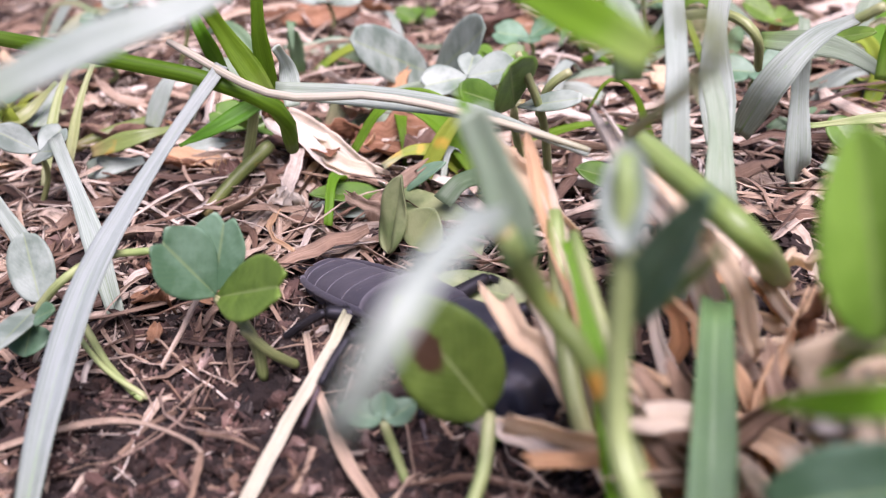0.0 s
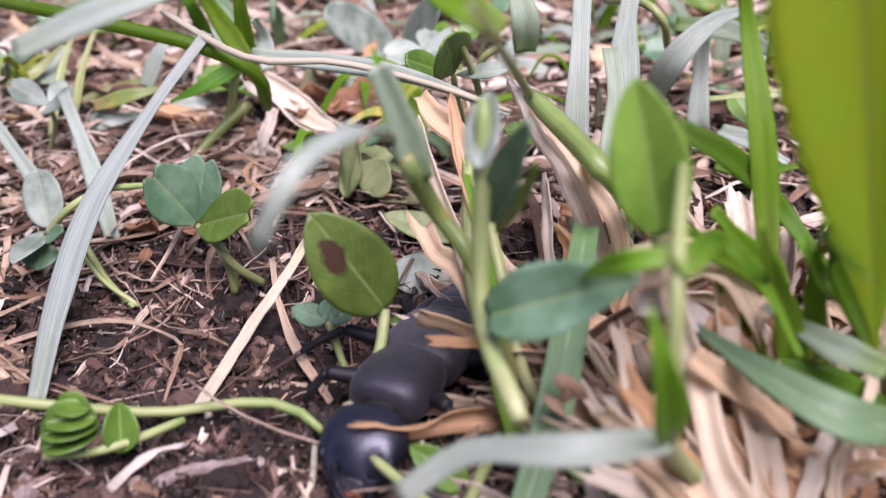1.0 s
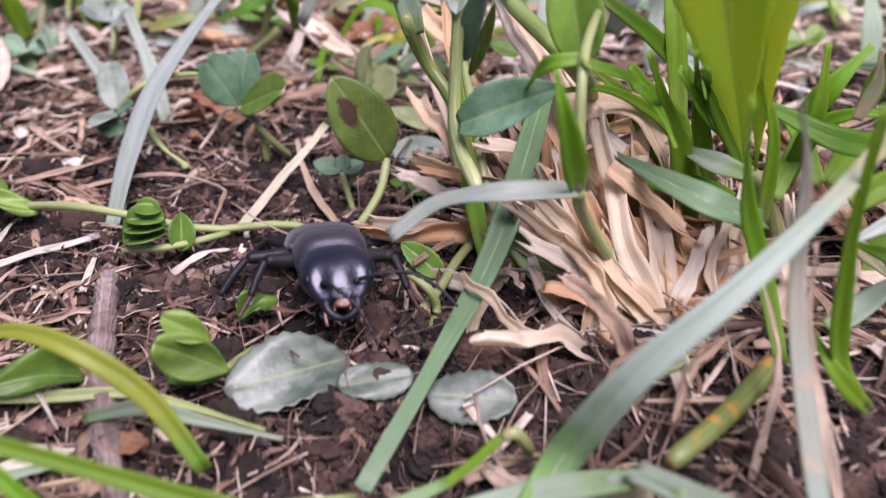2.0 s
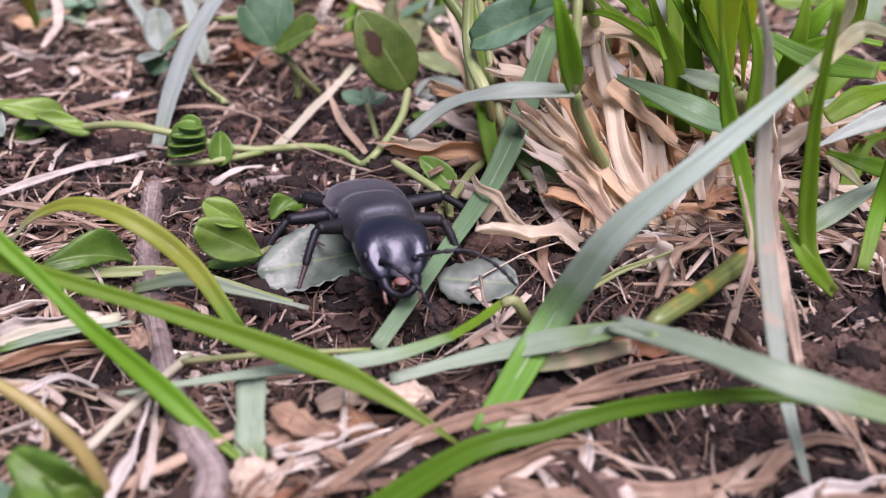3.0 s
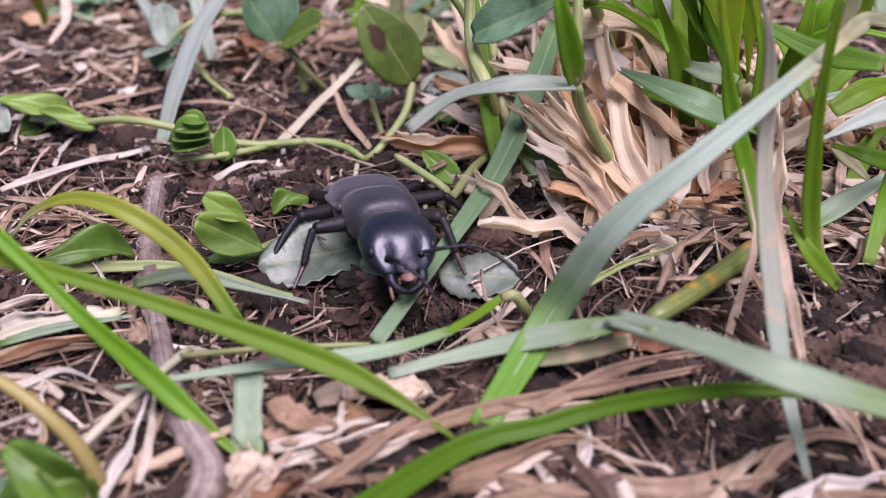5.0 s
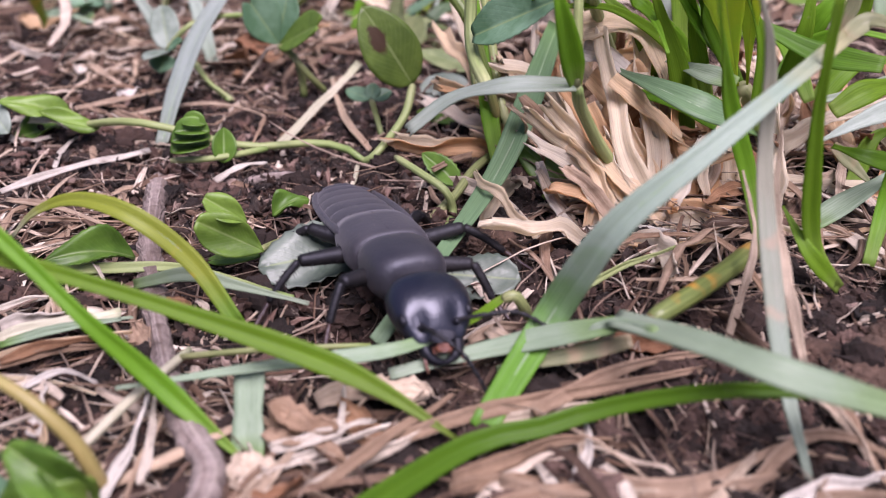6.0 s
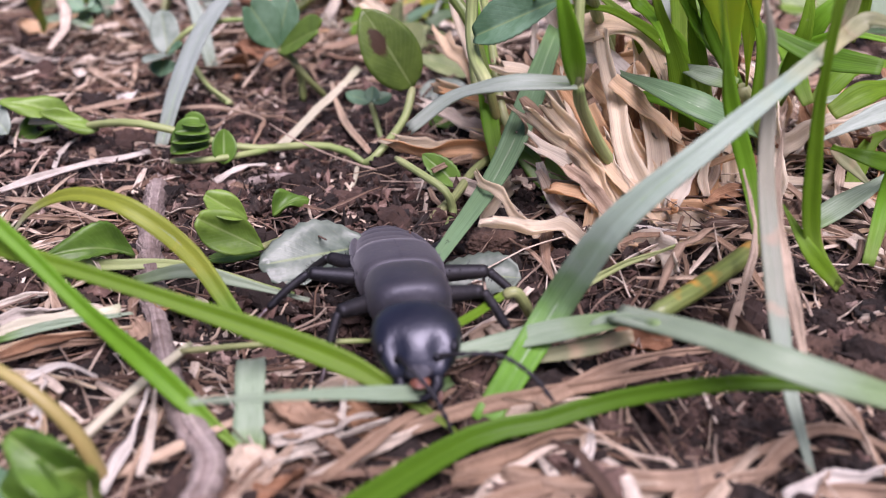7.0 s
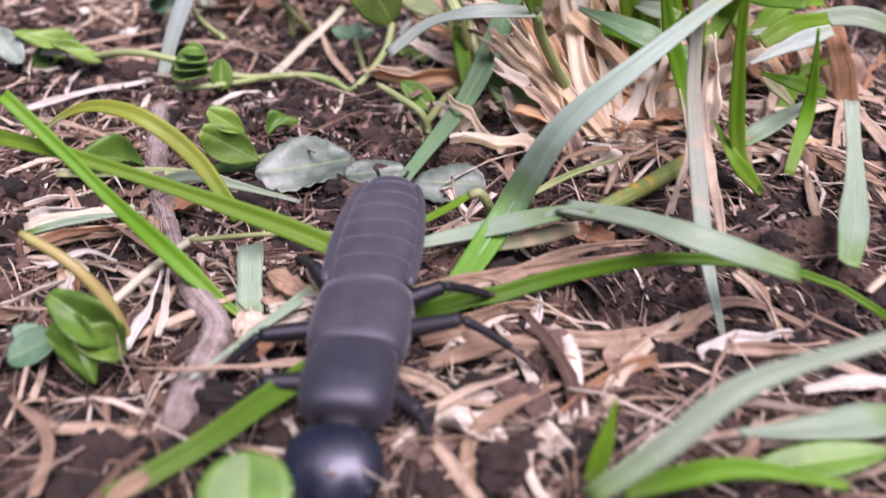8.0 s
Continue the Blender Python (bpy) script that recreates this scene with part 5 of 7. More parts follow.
stem(shoot, [(-15.1, 53.6, 1.0), (-13.8, 51.8, 5.0), (-12.9, 50.8, 8.0)], 0.46, 0.34, STEM)
shoot = grass("silvery grass blades sticking up from bare soil")
blade(shoot, [(-19.9, 36.2, 0.4), (-22.6, 42.0, 4.0), (-26.1, 48.7, 7.0)], 1.43, PALE, tip=0.7, fold=0.1)
blade(shoot, [(-24.7, 39.4, 1.0), (-27.1, 42.2, 3.0), (-30.8, 46.1, 6.0)], 1.29, PALE, tip=0.7)
stem(shoot, [(-16.2, 28.2, 0.4), (-18.7, 29.6, 1.6), (-21.0, 32.1, 3.0)], 0.18, 0.14, STEM)
blade(shoot, [(-27.3, 52.4, 3.0), (-27.4, 57.7, 6.0), (-26.4, 61.1, 9.0)], 0.8, STEM, tip=0.5)
blade(shoot, [(-30.0, 53.9, 1.0), (-29.2, 57.9, 6.0), (-27.5, 61.0, 10.0)], 0.81, STEM, tip=0.5)
blade(shoot, [(-23.1, 60.0, 3.0), (-21.6, 61.0, 6.0), (-20.1, 62.1, 7.0)], 1.57, PALE, tip=0.4)
blade(shoot, [(-34.5, 58.7, 4.0), (-33.3, 61.7, 4.0), (-31.0, 63.4, 6.0)], 1.23, STEM, tip=0.3)
blade(shoot, [(-26.5, 55.6, 3.0), (-22.7, 55.7, 4.0), (-20.0, 57.2, 4.0)], 1.33, RUSTY, tip=0.4)
shoot = grass("yellowed orange grass stalk and pale leaf pieces on litter")
stem(shoot, [(-29.2, 59.2, 2.0), (-26.1, 61.0, 2.6), (-22.8, 61.7, 3.0)], 0.45, 0.54, RUSTY, "yellow-orange stalk")
blade(shoot, [(-27.3, 56.0, 1.4), (-25.2, 55.5, 1.8), (-23.2, 56.8, 1.6)], 1.69, PALE, tip=0.4)
blade(shoot, [(-20.5, 57.3, 2.0), (-18.3, 57.7, 2.2), (-15.9, 58.7, 2.0)], 1.29, PALE, tip=0.4)
blade(shoot, [(-32.9, 61.6, 3.0), (-32.3, 64.5, 4.0), (-31.5, 65.7, 5.0)], 2.77, PALE, tip=0.5)
blade(shoot, [(-36.8, 63.4, 3.0), (-35.0, 64.0, 3.4), (-33.5, 65.8, 3.6)], 1.38, YELLOWING, tip=0.3)
shoot = thing("dry_tuft", "broken dry grass joint with curled tan sheaths", "dry grass")
part("sheath", strip([(-13.2, 54.5, 6.0), (-10.6, 52.1, 4.2), (-7.8, 50.5, 2.4)], 1.75, fold=0.6, wave=0.15, tip=0.75, ragged=1.8, thick=0.12, steps=22, kink=0.58, seed=206), SHEATH, shoot)
part("sheath", strip([(-12.7, 55.0, 6.0), (-9.5, 53.6, 4.6), (-5.9, 51.2, 2.4)], 1.21, fold=0.6, wave=0.15, tip=0.75, ragged=1.8, thick=0.12, steps=22, kink=0.41, seed=207), SHEATH, shoot)
part("sheath", strip([(-10.5, 51.6, 4.0), (-11.4, 48.6, 2.2), (-14.4, 46.6, 0.6)], 1.08, fold=0.6, wave=0.15, tip=0.75, ragged=1.8, thick=0.12, steps=22, kink=0.36, seed=208), STRAW, shoot)
part("sheath", strip([(-12.1, 53.8, 6.0), (-11.5, 53.3, 7.0), (-13.1, 53.3, 5.6)], 1.35, fold=0.6, wave=0.15, tip=0.75, ragged=1.8, thick=0.12, steps=22, kink=0.45, seed=209), CURLED, shoot)
part("sheath", strip([(-9.6, 54.1, 4.0), (-7.8, 51.1, 3.0), (-5.5, 51.0, 2.0)], 1.42, fold=0.6, wave=0.15, tip=0.75, ragged=1.8, thick=0.12, steps=22, kink=0.48, seed=210), SHEATH, shoot)

# far ground
shoot = thing("clover_plant", "two large grey-green leaves on pale litter", "clover", "clover plants")
leaflet(shoot, (-1.5, 72.3, 2.0), (-7.4, 63.9, 8.0), 4.74, LEAF_GREY, shape="round", fold=0.08, up=(0, -0.8, 0.6))
leaflet(shoot, (-1.0, 71.5, 2.0), (3.2, 61.5, 9.0), 5.11, LEAF_GREY, shape="round", fold=0.08, up=(0, -0.8, 0.6))
shoot = thing("clover_plant", "green clover with three round leaves", "clover", "clover plants")
leaflet(shoot, (3.9, 42.1, 10.0), (3.4, 37.6, 14.0), 3.59, LEAF, shape="heart", fold=0.2, up=(0, -0.8, 0.6))
leaflet(shoot, (3.7, 41.8, 10.0), (0.7, 39.6, 12.0), 2.09, LEAF, shape="heart", fold=0.2, up=(0, -0.7, 0.7))
leaflet(shoot, (4.1, 41.8, 10.0), (7.6, 40.0, 11.0), 1.41, LEAF_GREY, shape="heart", fold=0.2, up=(0, -0.6, 0.8))
leaflet(shoot, (9.8, 39.5, 6.0), (7.2, 39.3, 7.0), 1.78, LEAF)
stem(shoot, [(3.9, 42.1, 10.0), (4.2, 44.6, 7.0), (5.2, 48.5, 2.0), (5.5, 47.8, 0.5)], 0.25, 0.29, STEM)
stem(shoot, [(7.2, 41.9, 12.0), (6.0, 42.2, 11.0), (5.4, 43.0, 9.0)], 0.29, 0.25, STEM)
stem(shoot, [(4.0, 39.5, 14.0), (5.6, 42.0, 9.0), (6.5, 47.4, 2.0)], 0.25, 0.29, STEM)
shoot = thing("clover_plant", "green leaves and yellowed leaf lying by a clod", "clover", "clover plants")
leaflet(shoot, (-4.7, 49.8, 1.0), (-9.6, 47.5, 2.4), 1.94, LEAF, fold=0.3, up=(0, -0.4, 0.9))
leaflet(shoot, (-4.7, 49.4, 1.0), (-0.3, 48.0, 4.0), 1.77, LEAF_TEAL, fold=0.2, up=(0, -0.4, 0.9))
leaflet(shoot, (-5.1, 47.7, 0.6), (-10.9, 49.4, 0.8), 1.4, LEAF_GREY, fold=0.1, up=(0, -0.4, 0.9))
leaflet(shoot, (-4.1, 41.2, 1.0), (-3.0, 42.0, 6.0), 2.22, LEAF_FADED, "withered yellow-green leaf", fold=0.5, wave=0.4, up=(-0.6, -0.7, 0.4))
leaflet(shoot, (-2.6, 40.8, 1.5), (-1.1, 41.1, 4.0), 3.12, LEAF_FADED, fold=0.2, up=(0, -0.6, 0.8))
shoot = grass("pale grass blades and arched green stalks")
blade(shoot, [(18.4, 45.6, 6.0), (19.7, 43.9, 10.0), (22.5, 45.5, 12.0), (26.1, 48.8, 12.0)], 1.92, PALE, tip=0.4)
blade(shoot, [(23.1, 47.9, 0.6), (22.2, 45.4, 4.0), (22.4, 46.9, 8.0), (22.4, 47.4, 11.0)], 1.86, PALE, tip=0.6)
stem(shoot, [(15.9, 51.7, 12.0), (17.8, 47.9, 13.0), (19.2, 46.5, 12.0), (20.3, 48.9, 9.0)], 0.34, 0.30, STEM)
blade(shoot, [(22.1, 54.9, 9.0), (26.6, 51.7, 9.0), (30.3, 47.5, 7.0)], 1.79, GREY, tip=0.3)
blade(shoot, [(23.8, 44.8, 4.0), (25.8, 41.9, 4.0), (27.8, 40.8, 3.0)], 1.5, PALE, tip=0.4)
blade(shoot, [(31.0, 46.8, 6.0), (27.1, 46.7, 6.0), (23.0, 46.1, 6.0)], 0.78, STEM, tip=0.5)
leaflet(shoot, (25.8, 49.9, 5.0), (27.4, 47.7, 3.0), 2.44, LEAF)
leaflet(shoot, (27.0, 54.3, 9.0), (29.1, 52.2, 10.0), 1.65, LEAF_LIGHT)
blade(shoot, [(22.7, 41.2, 3.0), (25.2, 39.8, 3.0), (28.4, 40.3, 3.0)], 1.47, DEEP, tip=0.3)
blade(shoot, [(28.5, 48.4, 8.0), (29.4, 48.0, 14.0), (28.5, 45.0, 17.0)], 2.25, BRIGHT, tip=0.4)
blade(shoot, [(15.3, 39.1, 8.0), (16.3, 45.2, 12.0), (17.6, 49.3, 15.0)], 2.12, PALE, tip=0.6)
stem(shoot, [(35.1, 65.0, 8.0), (33.0, 66.8, 6.0), (31.9, 68.9, 4.0)], 0.46, 0.42, STEM)

def far_mat():
    """The tangle beyond the bare soil: limp grey-green blades, split sheaths and small clovers on thin stalks."""
    rnd = random.Random(77)
    for _ in range(26):
        cx, cy = rnd.uniform(-42, 44), rnd.uniform(50, 105)
        tuft = grass("limp grey-green grass blades lying in pale litter", "far grass")
        for _ in range(rnd.randrange(3, 6)):
            a, length = rnd.uniform(0, 6.3), rnd.uniform(5, 13)
            x, y, z = cx + rnd.gauss(0, 2.5), cy + rnd.gauss(0, 2.5), 0.6
            rise = rnd.choice((0.8, 1.5, 3.0, 6.0))
            dx, dy = math.cos(a) * length, math.sin(a) * length * 0.7
            blade(tuft, [(x, y, z), (x + dx * 0.35, y + dy * 0.35, z + rise * 0.8), (x + dx * 0.7, y + dy * 0.7, z + rise), (x + dx, y + dy, z + rise * rnd.uniform(0.2, 1.0))],
                  rnd.uniform(0.8, 2.2), rnd.choice((GREY, GREY, PALE, BRIGHT, DUSK, YELLOWING, HALFDRY)), tip=rnd.uniform(0.2, 0.7), fold=rnd.uniform(0.05, 0.4), twist=rnd.uniform(-60, 60), steps=16, face=(0, -0.5, 0.85))
    for _ in range(20):
        x, y, h = rnd.uniform(-40, 44), rnd.uniform(46, 100), rnd.uniform(1.5, 8)
        plant = thing("clover_plant", "small green clover standing in pale litter", "clover", "clover plants")
        stem(plant, [(x + rnd.gauss(0, 2), y + rnd.uniform(0, 3), 0.3), (x + rnd.gauss(0, 0.8), y + 0.6, h * 0.6), (x, y, h)], 0.22, 0.2, STEM)
        tone, turn = rnd.choice((LEAF, LEAF_LIGHT, LEAF_TEAL, LEAF_GREY)), rnd.uniform(0, 2)
        for n in range(3):
            a = turn + n * 2.09 + rnd.gauss(0, 0.15)
            length = rnd.uniform(2.2, 4.2)
            leaflet(plant, (x, y, h), (x + math.cos(a) * length, y + math.sin(a) * length * 0.7, h + rnd.uniform(-0.4, 2.0)), length * 0.8, tone, shape="spoon", notch=0.08, fold=0.25, up=(0, -0.55, 0.8))
    for n in range(46):
        x, y = rnd.uniform(-42, 42), rnd.uniform(46, 105)
        paper_scrap((x, y, rnd.uniform(0.8, 2.4)), rnd.uniform(3, 8), rnd.uniform(1.2, 3.4), rnd.uniform(0, 3.1), 200 + n, rnd.choice((SHEATH, WHITE_STRAW, STRAW, CURLED)), "torn papery sheath scrap in pale litter")


far_mat()

# stalks and straws that can be told apart
straw([(-10.4, 17.3, 0.6), (-8.5, 23.9, 1.2), (-5.9, 32.3, 2.4)], 0.75, PALESTEM, label="pale woody stalk resting on soil", tip=0.8, ragged=0.2)
straw([(-3.3, 18.0, 0.5), (-5.8, 22.7, 1.0), (-7.2, 27.0, 1.4), (-8.5, 32.5, 1.0)], 0.58, DRYSTEM, label="reddish dry runner on the soil", tip=0.6)
straw([(-23.8, 23.6, 0.6), (-20.8, 24.9, 0.9), (-16.8, 25.7, 1.0), (-13.4, 24.1, 0.9), (-12.3, 22.9, 1.0)], 0.34, label="thin bent tan fibre on the soil")
straw([(-12.3, 22.9, 1.0), (-12.2, 20.3, 0.8), (-12.4, 18.3, 0.4)], 0.39, label="thin bent tan fibre on the soil")
straw([(-24.5, 17.7, 0.5), (-20.7, 18.4, 0.6), (-16.9, 17.5, 0.6)], 0.31, label="thin tan fibre on the soil")
straw([(-13.0, 25.1, 0.5), (-11.2, 24.2, 0.8), (-9.7, 23.4, 0.6)], 0.26, label="thin tan fibre on the soil")
straw([(8.8, 6.5, 4.4), (10.1, 5.7, 2.6), (12.1, 4.9, 0.8)], 0.64, label="broken white straw with a split end")
straw([(9.5, 6.6, 1.6), (10.7, 5.8, 1.4), (12.5, 4.7, 0.6)], 0.5, label="broken white straw with a split end")
straw([(2.1, -16.0, 1.2), (6.6, -13.8, 1.6), (11.9, -12.4, 1.8), (16.8, -10.0, 1.4)], 0.8, label="long flattened tan straw")
straw([(5.1, -14.6, 0.9), (9.8, -13.4, 1.2), (14.7, -11.8, 1.2)], 0.69)
straw([(-1.5, -19.1, 0.8), (1.7, -16.7, 1.2), (4.3, -14.1, 1.0)], 0.65)
straw([(-4.5, -18.8, 0.7), (-1.5, -16.5, 0.8), (1.9, -14.4, 0.9)], 0.51)
straw([(8.5, 1.9, 1.2), (9.9, 2.9, 1.3), (11.4, 4.6, 1.0)], 1.17, CURLED, label="brown woody chip lying on soil")
straw([(10.1, -5.5, 2.4), (13.3, -3.0, 3.0), (16.9, -0.8, 3.4)], 0.4, STEM, label="thin grey-green stalk over straw")
straw([(13.3, -0.1, 1.0), (14.5, -2.0, 1.0), (16.0, -2.8, 0.8)], 0.51)
straw([(17.0, -1.7, 0.5), (17.0, -1.7, 2.4), (16.5, -1.0, 3.4)], 0.32)
straw([(-9.9, -20.2, 0.8), (-9.7, -17.2, 1.0), (-10.0, -13.3, 1.2)], 0.66, WHITE_STRAW, label="split pale straw in litter")
straw([(-8.6, -19.1, 0.8), (-8.9, -16.8, 1.0), (-9.7, -13.3, 1.2)], 0.46)
straw([(-19.8, -8.7, 0.9), (-17.1, -7.6, 1.2), (-13.9, -6.0, 1.0)], 0.72, PALESTEM, tip=0.8, ragged=0.3)
straw([(-19.1, -10.2, 0.8), (-16.1, -8.8, 1.0), (-12.9, -7.6, 0.9)], 0.47, SHEATH)
straw([(-21.2, -5.5, 0.7), (-19.4, -4.6, 0.9), (-17.8, -3.6, 0.7)], 0.44, SHEATH)
straw([(-15.7, -13.4, 0.7), (-14.1, -16.1, 0.9), (-13.9, -17.6, 0.8)], 0.78, SHEATH)
straw([(-18.4, -11.7, 0.7), (-15.1, -12.1, 0.8), (-12.9, -12.8, 0.7)], 0.22, SHEATH)
straw([(-18.6, -10.8, 0.7), (-15.9, -9.2, 0.8), (-12.3, -8.5, 0.8)], 0.47)
straw([(10.3, -18.9, 0.7), (10.5, -17.0, 0.9), (10.4, -15.2, 1.2)], 0.59)
straw([(4.7, -18.5, 0.6), (7.2, -18.0, 0.8), (9.6, -17.9, 0.7)], 0.73)
straw([(9.8, -19.1, 0.8), (13.8, -18.7, 1.0), (18.7, -17.0, 1.0)], 0.81)
straw([(-0.7, -16.7, 0.7), (-0.5, -14.9, 1.2), (-0.7, -12.6, 1.4)], 0.42)
straw([(-2.0, -13.1, 0.9), (0.1, -12.4, 1.0), (3.0, -13.2, 0.9)], 1.09, STRAW)
straw([(-3.9, -14.7, 0.9), (-2.3, -15.8, 1.2), (-0.4, -16.8, 0.8)], 1.43, label="crumpled papery leaf scrap", wave=0.4)
straw([(6.0, -6.6, 1.0), (7.2, -7.9, 1.2), (8.9, -7.0, 1.2)], 0.76)
straw([(5.1, -7.3, 0.7), (6.6, -6.1, 0.9), (8.7, -5.6, 1.0)], 0.72)
straw([(1.9, -20.4, 0.7), (6.4, -23.2, 1.0), (9.7, -29.3, 0.7)], 0.68)
straw([(7.4, -29.5, 0.8), (7.8, -25.7, 1.2), (14.0, -20.3, 1.2)], 0.75)
straw([(6.8, -18.4, 0.9), (11.9, -20.2, 1.0), (14.6, -20.4, 1.0)], 1.38)
straw([(13.2, -24.4, 1.0), (14.4, -21.4, 1.4), (17.9, -16.4, 1.4)], 0.81)
straw([(4.1, -26.9, 0.7), (7.0, -23.9, 1.0), (8.3, -23.0, 1.0)], 1.04)
straw([(10.5, -25.8, 1.4), (11.4, -27.2, 1.4), (11.9, -28.3, 0.8)], 1.21, label="white papery scrap of dead leaf", wave=0.4)
straw([(17.4, -18.0, 0.9), (19.1, -16.3, 1.4), (20.5, -15.1, 1.6), (22.4, -15.0, 1.4), (24.6, -16.2, 0.9)], 0.7, label="bent tan straw arched over the soil")
straw([(21.6, -12.2, 1.6), (22.6, -14.4, 1.5), (23.2, -17.0, 0.9)], 0.55)
straw([(18.6, -19.0, 0.9), (21.1, -17.9, 1.2), (23.6, -17.0, 1.0)], 1.1, WHITE_STRAW, label="pale papery strip of dead leaf")
straw([(20.0, -18.4, 0.9), (22.4, -18.7, 1.2), (25.2, -17.6, 1.0)], 0.8)
straw([(-26.5, 7.6, 0.9), (-22.3, 5.8, 1.3), (-18.2, 3.9, 1.0)], 0.45, label="thin pale straw lying beside a twig")
straw([(-24.4, 4.9, 0.9), (-21.0, 4.6, 1.1), (-17.8, 5.0, 0.8)], 0.35, label="thin pale straw lying beside a twig")
straw([(29.6, 4.9, 2.0), (30.7, -0.4, 2.6), (32.6, -2.3, 2.4)], 0.95)
straw([(34.2, 10.6, 3.0), (34.7, 4.4, 2.6), (34.4, -1.3, 2.0)], 1.01)
straw([(-6.7, -23.7, 0.8), (-3.6, -19.7, 1.0), (-1.8, -14.9, 1.0)], 0.62)
straw([(-10.5, -30.4, 0.6), (-11.0, -27.3, 0.9), (-13.8, -24.6, 1.1)], 0.59)

# pale runners on the far soil and bleached straws in the litter before the beetle
straw([(-27.3, 8.5, 1.0), (-24.0, 12.2, 1.1), (-19.4, 16.1, 0.9)], 0.55, WHITE_STRAW, label="long bleached stalk lying on the soil", tip=0.8, ragged=0.2)
straw([(-28.2, 24.1, 1.0), (-24.6, 25.8, 1.2), (-22.4, 28.6, 1.0)], 0.45, label="tan stalk lying on the soil")
straw([(-38.9, 55.0, 1.4), (-33.9, 50.3, 1.4), (-29.4, 45.8, 1.2)], 0.9, label="tan stalk lying on the soil")
straw([(-25.3, 12.8, 0.9), (-25.9, 15.8, 1.0), (-25.9, 18.5, 0.9)], 0.4, WHITE_STRAW, label="short bleached straw on the soil")
straw([(-24.6, 2.6, 0.8), (-25.1, 5.3, 1.0), (-24.3, 7.8, 0.9)], 0.5, label="tan stalk lying on the soil")
straw([(-13.3, 11.3, 0.8), (-11.8, 13.6, 1.0), (-10.3, 14.3, 0.9)], 0.55, WHITE_STRAW, label="short bleached straw on the soil")
straw([(-31.9, 18.7, 0.9), (-29.5, 17.2, 1.0), (-27.8, 18.4, 0.9)], 0.6, WHITE_STRAW, label="short bleached straw on the soil")
straw([(-31.6, 35.5, 0.9), (-27.9, 31.2, 1.2), (-24.3, 27.8, 0.9)], 0.6, label="tan stalk lying on the soil")
straw([(-40.5, 40.1, 1.0), (-36.4, 36.9, 1.2), (-33.6, 37.9, 1.0)], 0.8, WHITE_STRAW, label="short bleached straw on the soil")
paper_scrap((-25.0, 27.8, 1.2), 2.6, 1.8, 1.1, 141, WHITE_STRAW, "bleached papery scrap of dead leaf")
paper_scrap((-31.0, 32.5, 1.2), 2.4, 1.6, 0.3, 142, WHITE_STRAW, "bleached papery scrap of dead leaf")
straw([(-20.0, -7.6, 0.9), (-18.7, -7.0, 1.1), (-17.3, -6.2, 1.0)], 0.9, WHITE_STRAW, label="thick bleached stalk in the litter", tip=0.9)
straw([(-18.6, -10.7, 0.9), (-16.5, -9.4, 1.2), (-14.4, -8.5, 1.0)], 0.6, CURLED, label="red-brown strip of dead leaf")
straw([(-19.2, -9.4, 1.0), (-16.6, -8.3, 1.3), (-13.7, -6.8, 1.1)], 0.42, GREY, label="thin withered grey-green blade in the litter", kink=0.0)
straw([(-19.0, -9.0, 1.0), (-16.4, -7.7, 1.2), (-13.2, -6.4, 1.0)], 0.35, GREY, label="thin withered grey-green blade in the litter", kink=0.0)
straw([(-16.7, -13.0, 0.9), (-14.9, -11.9, 1.3), (-13.0, -12.3, 1.0)], 0.36, WHITE_STRAW, label="bent bleached fibre in the litter")
straw([(-14.5, -16.3, 0.9), (-14.9, -14.2, 1.1), (-15.3, -12.9, 0.9)], 0.95, WHITE_STRAW, label="torn bleached scrap of sheath")
straw([(-0.7, -19.2, 1.2), (1.7, -16.5, 1.6), (4.5, -12.9, 1.4)], 0.6, STRAW, label="long tan straw across the litter")
straw([(-3.4, -16.8, 1.1), (-1.4, -16.3, 1.4), (0.9, -14.8, 1.2)], 0.7, STRAW, label="tan strip of dead sheath")
straw([(4.8, -18.2, 1.0), (8.7, -16.1, 1.3), (11.8, -15.2, 1.0)], 0.8, STRAW, label="tan strip of dead sheath")
straw([(10.9, -17.8, 1.0), (14.4, -18.7, 1.3), (19.3, -15.5, 1.2)], 0.9, STRAW, label="long tan straw across the litter")
straw([(9.9, -18.6, 0.9), (10.8, -16.0, 1.2), (10.6, -14.2, 1.4)], 0.6, WHITE_STRAW, label="bleached curl of dead sheath")
straw([(21.9, -11.2, 1.2), (22.8, -13.7, 1.3), (23.2, -17.5, 1.0)], 0.55, STRAW, label="long tan straw across the litter")
straw([(8.3, -14.2, 1.6), (12.7, -10.8, 1.9), (17.2, -8.7, 1.5)], 0.75, STRAW, label="long tan straw across the litter")
straw([(14.4, -21.7, 1.0), (14.4, -19.5, 1.4), (18.6, -17.5, 1.3)], 0.9, STRAW, label="bent tan straw with a split end")
straw([(5.2, -20.8, 1.0), (9.0, -19.2, 1.3), (14.4, -19.0, 1.1)], 0.85, STRAW, label="long tan straw across the litter")
straw([(16.3, -19.9, 1.2), (13.5, -22.0, 1.4), (11.0, -24.5, 1.0)], 0.7, CURLED, label="red-brown strip of dead leaf")
paper_scrap((7.5, -25.6, 1.1), 3.2, 2.2, 1.2, 144, STRAW, "torn tan scrap of dead sheath")
paper_scrap((-2.3, -15.6, 1.4), 3.4, 2.4, 1.4, 145, STRAW, "curled pale scrap of dead leaf with a hollow")
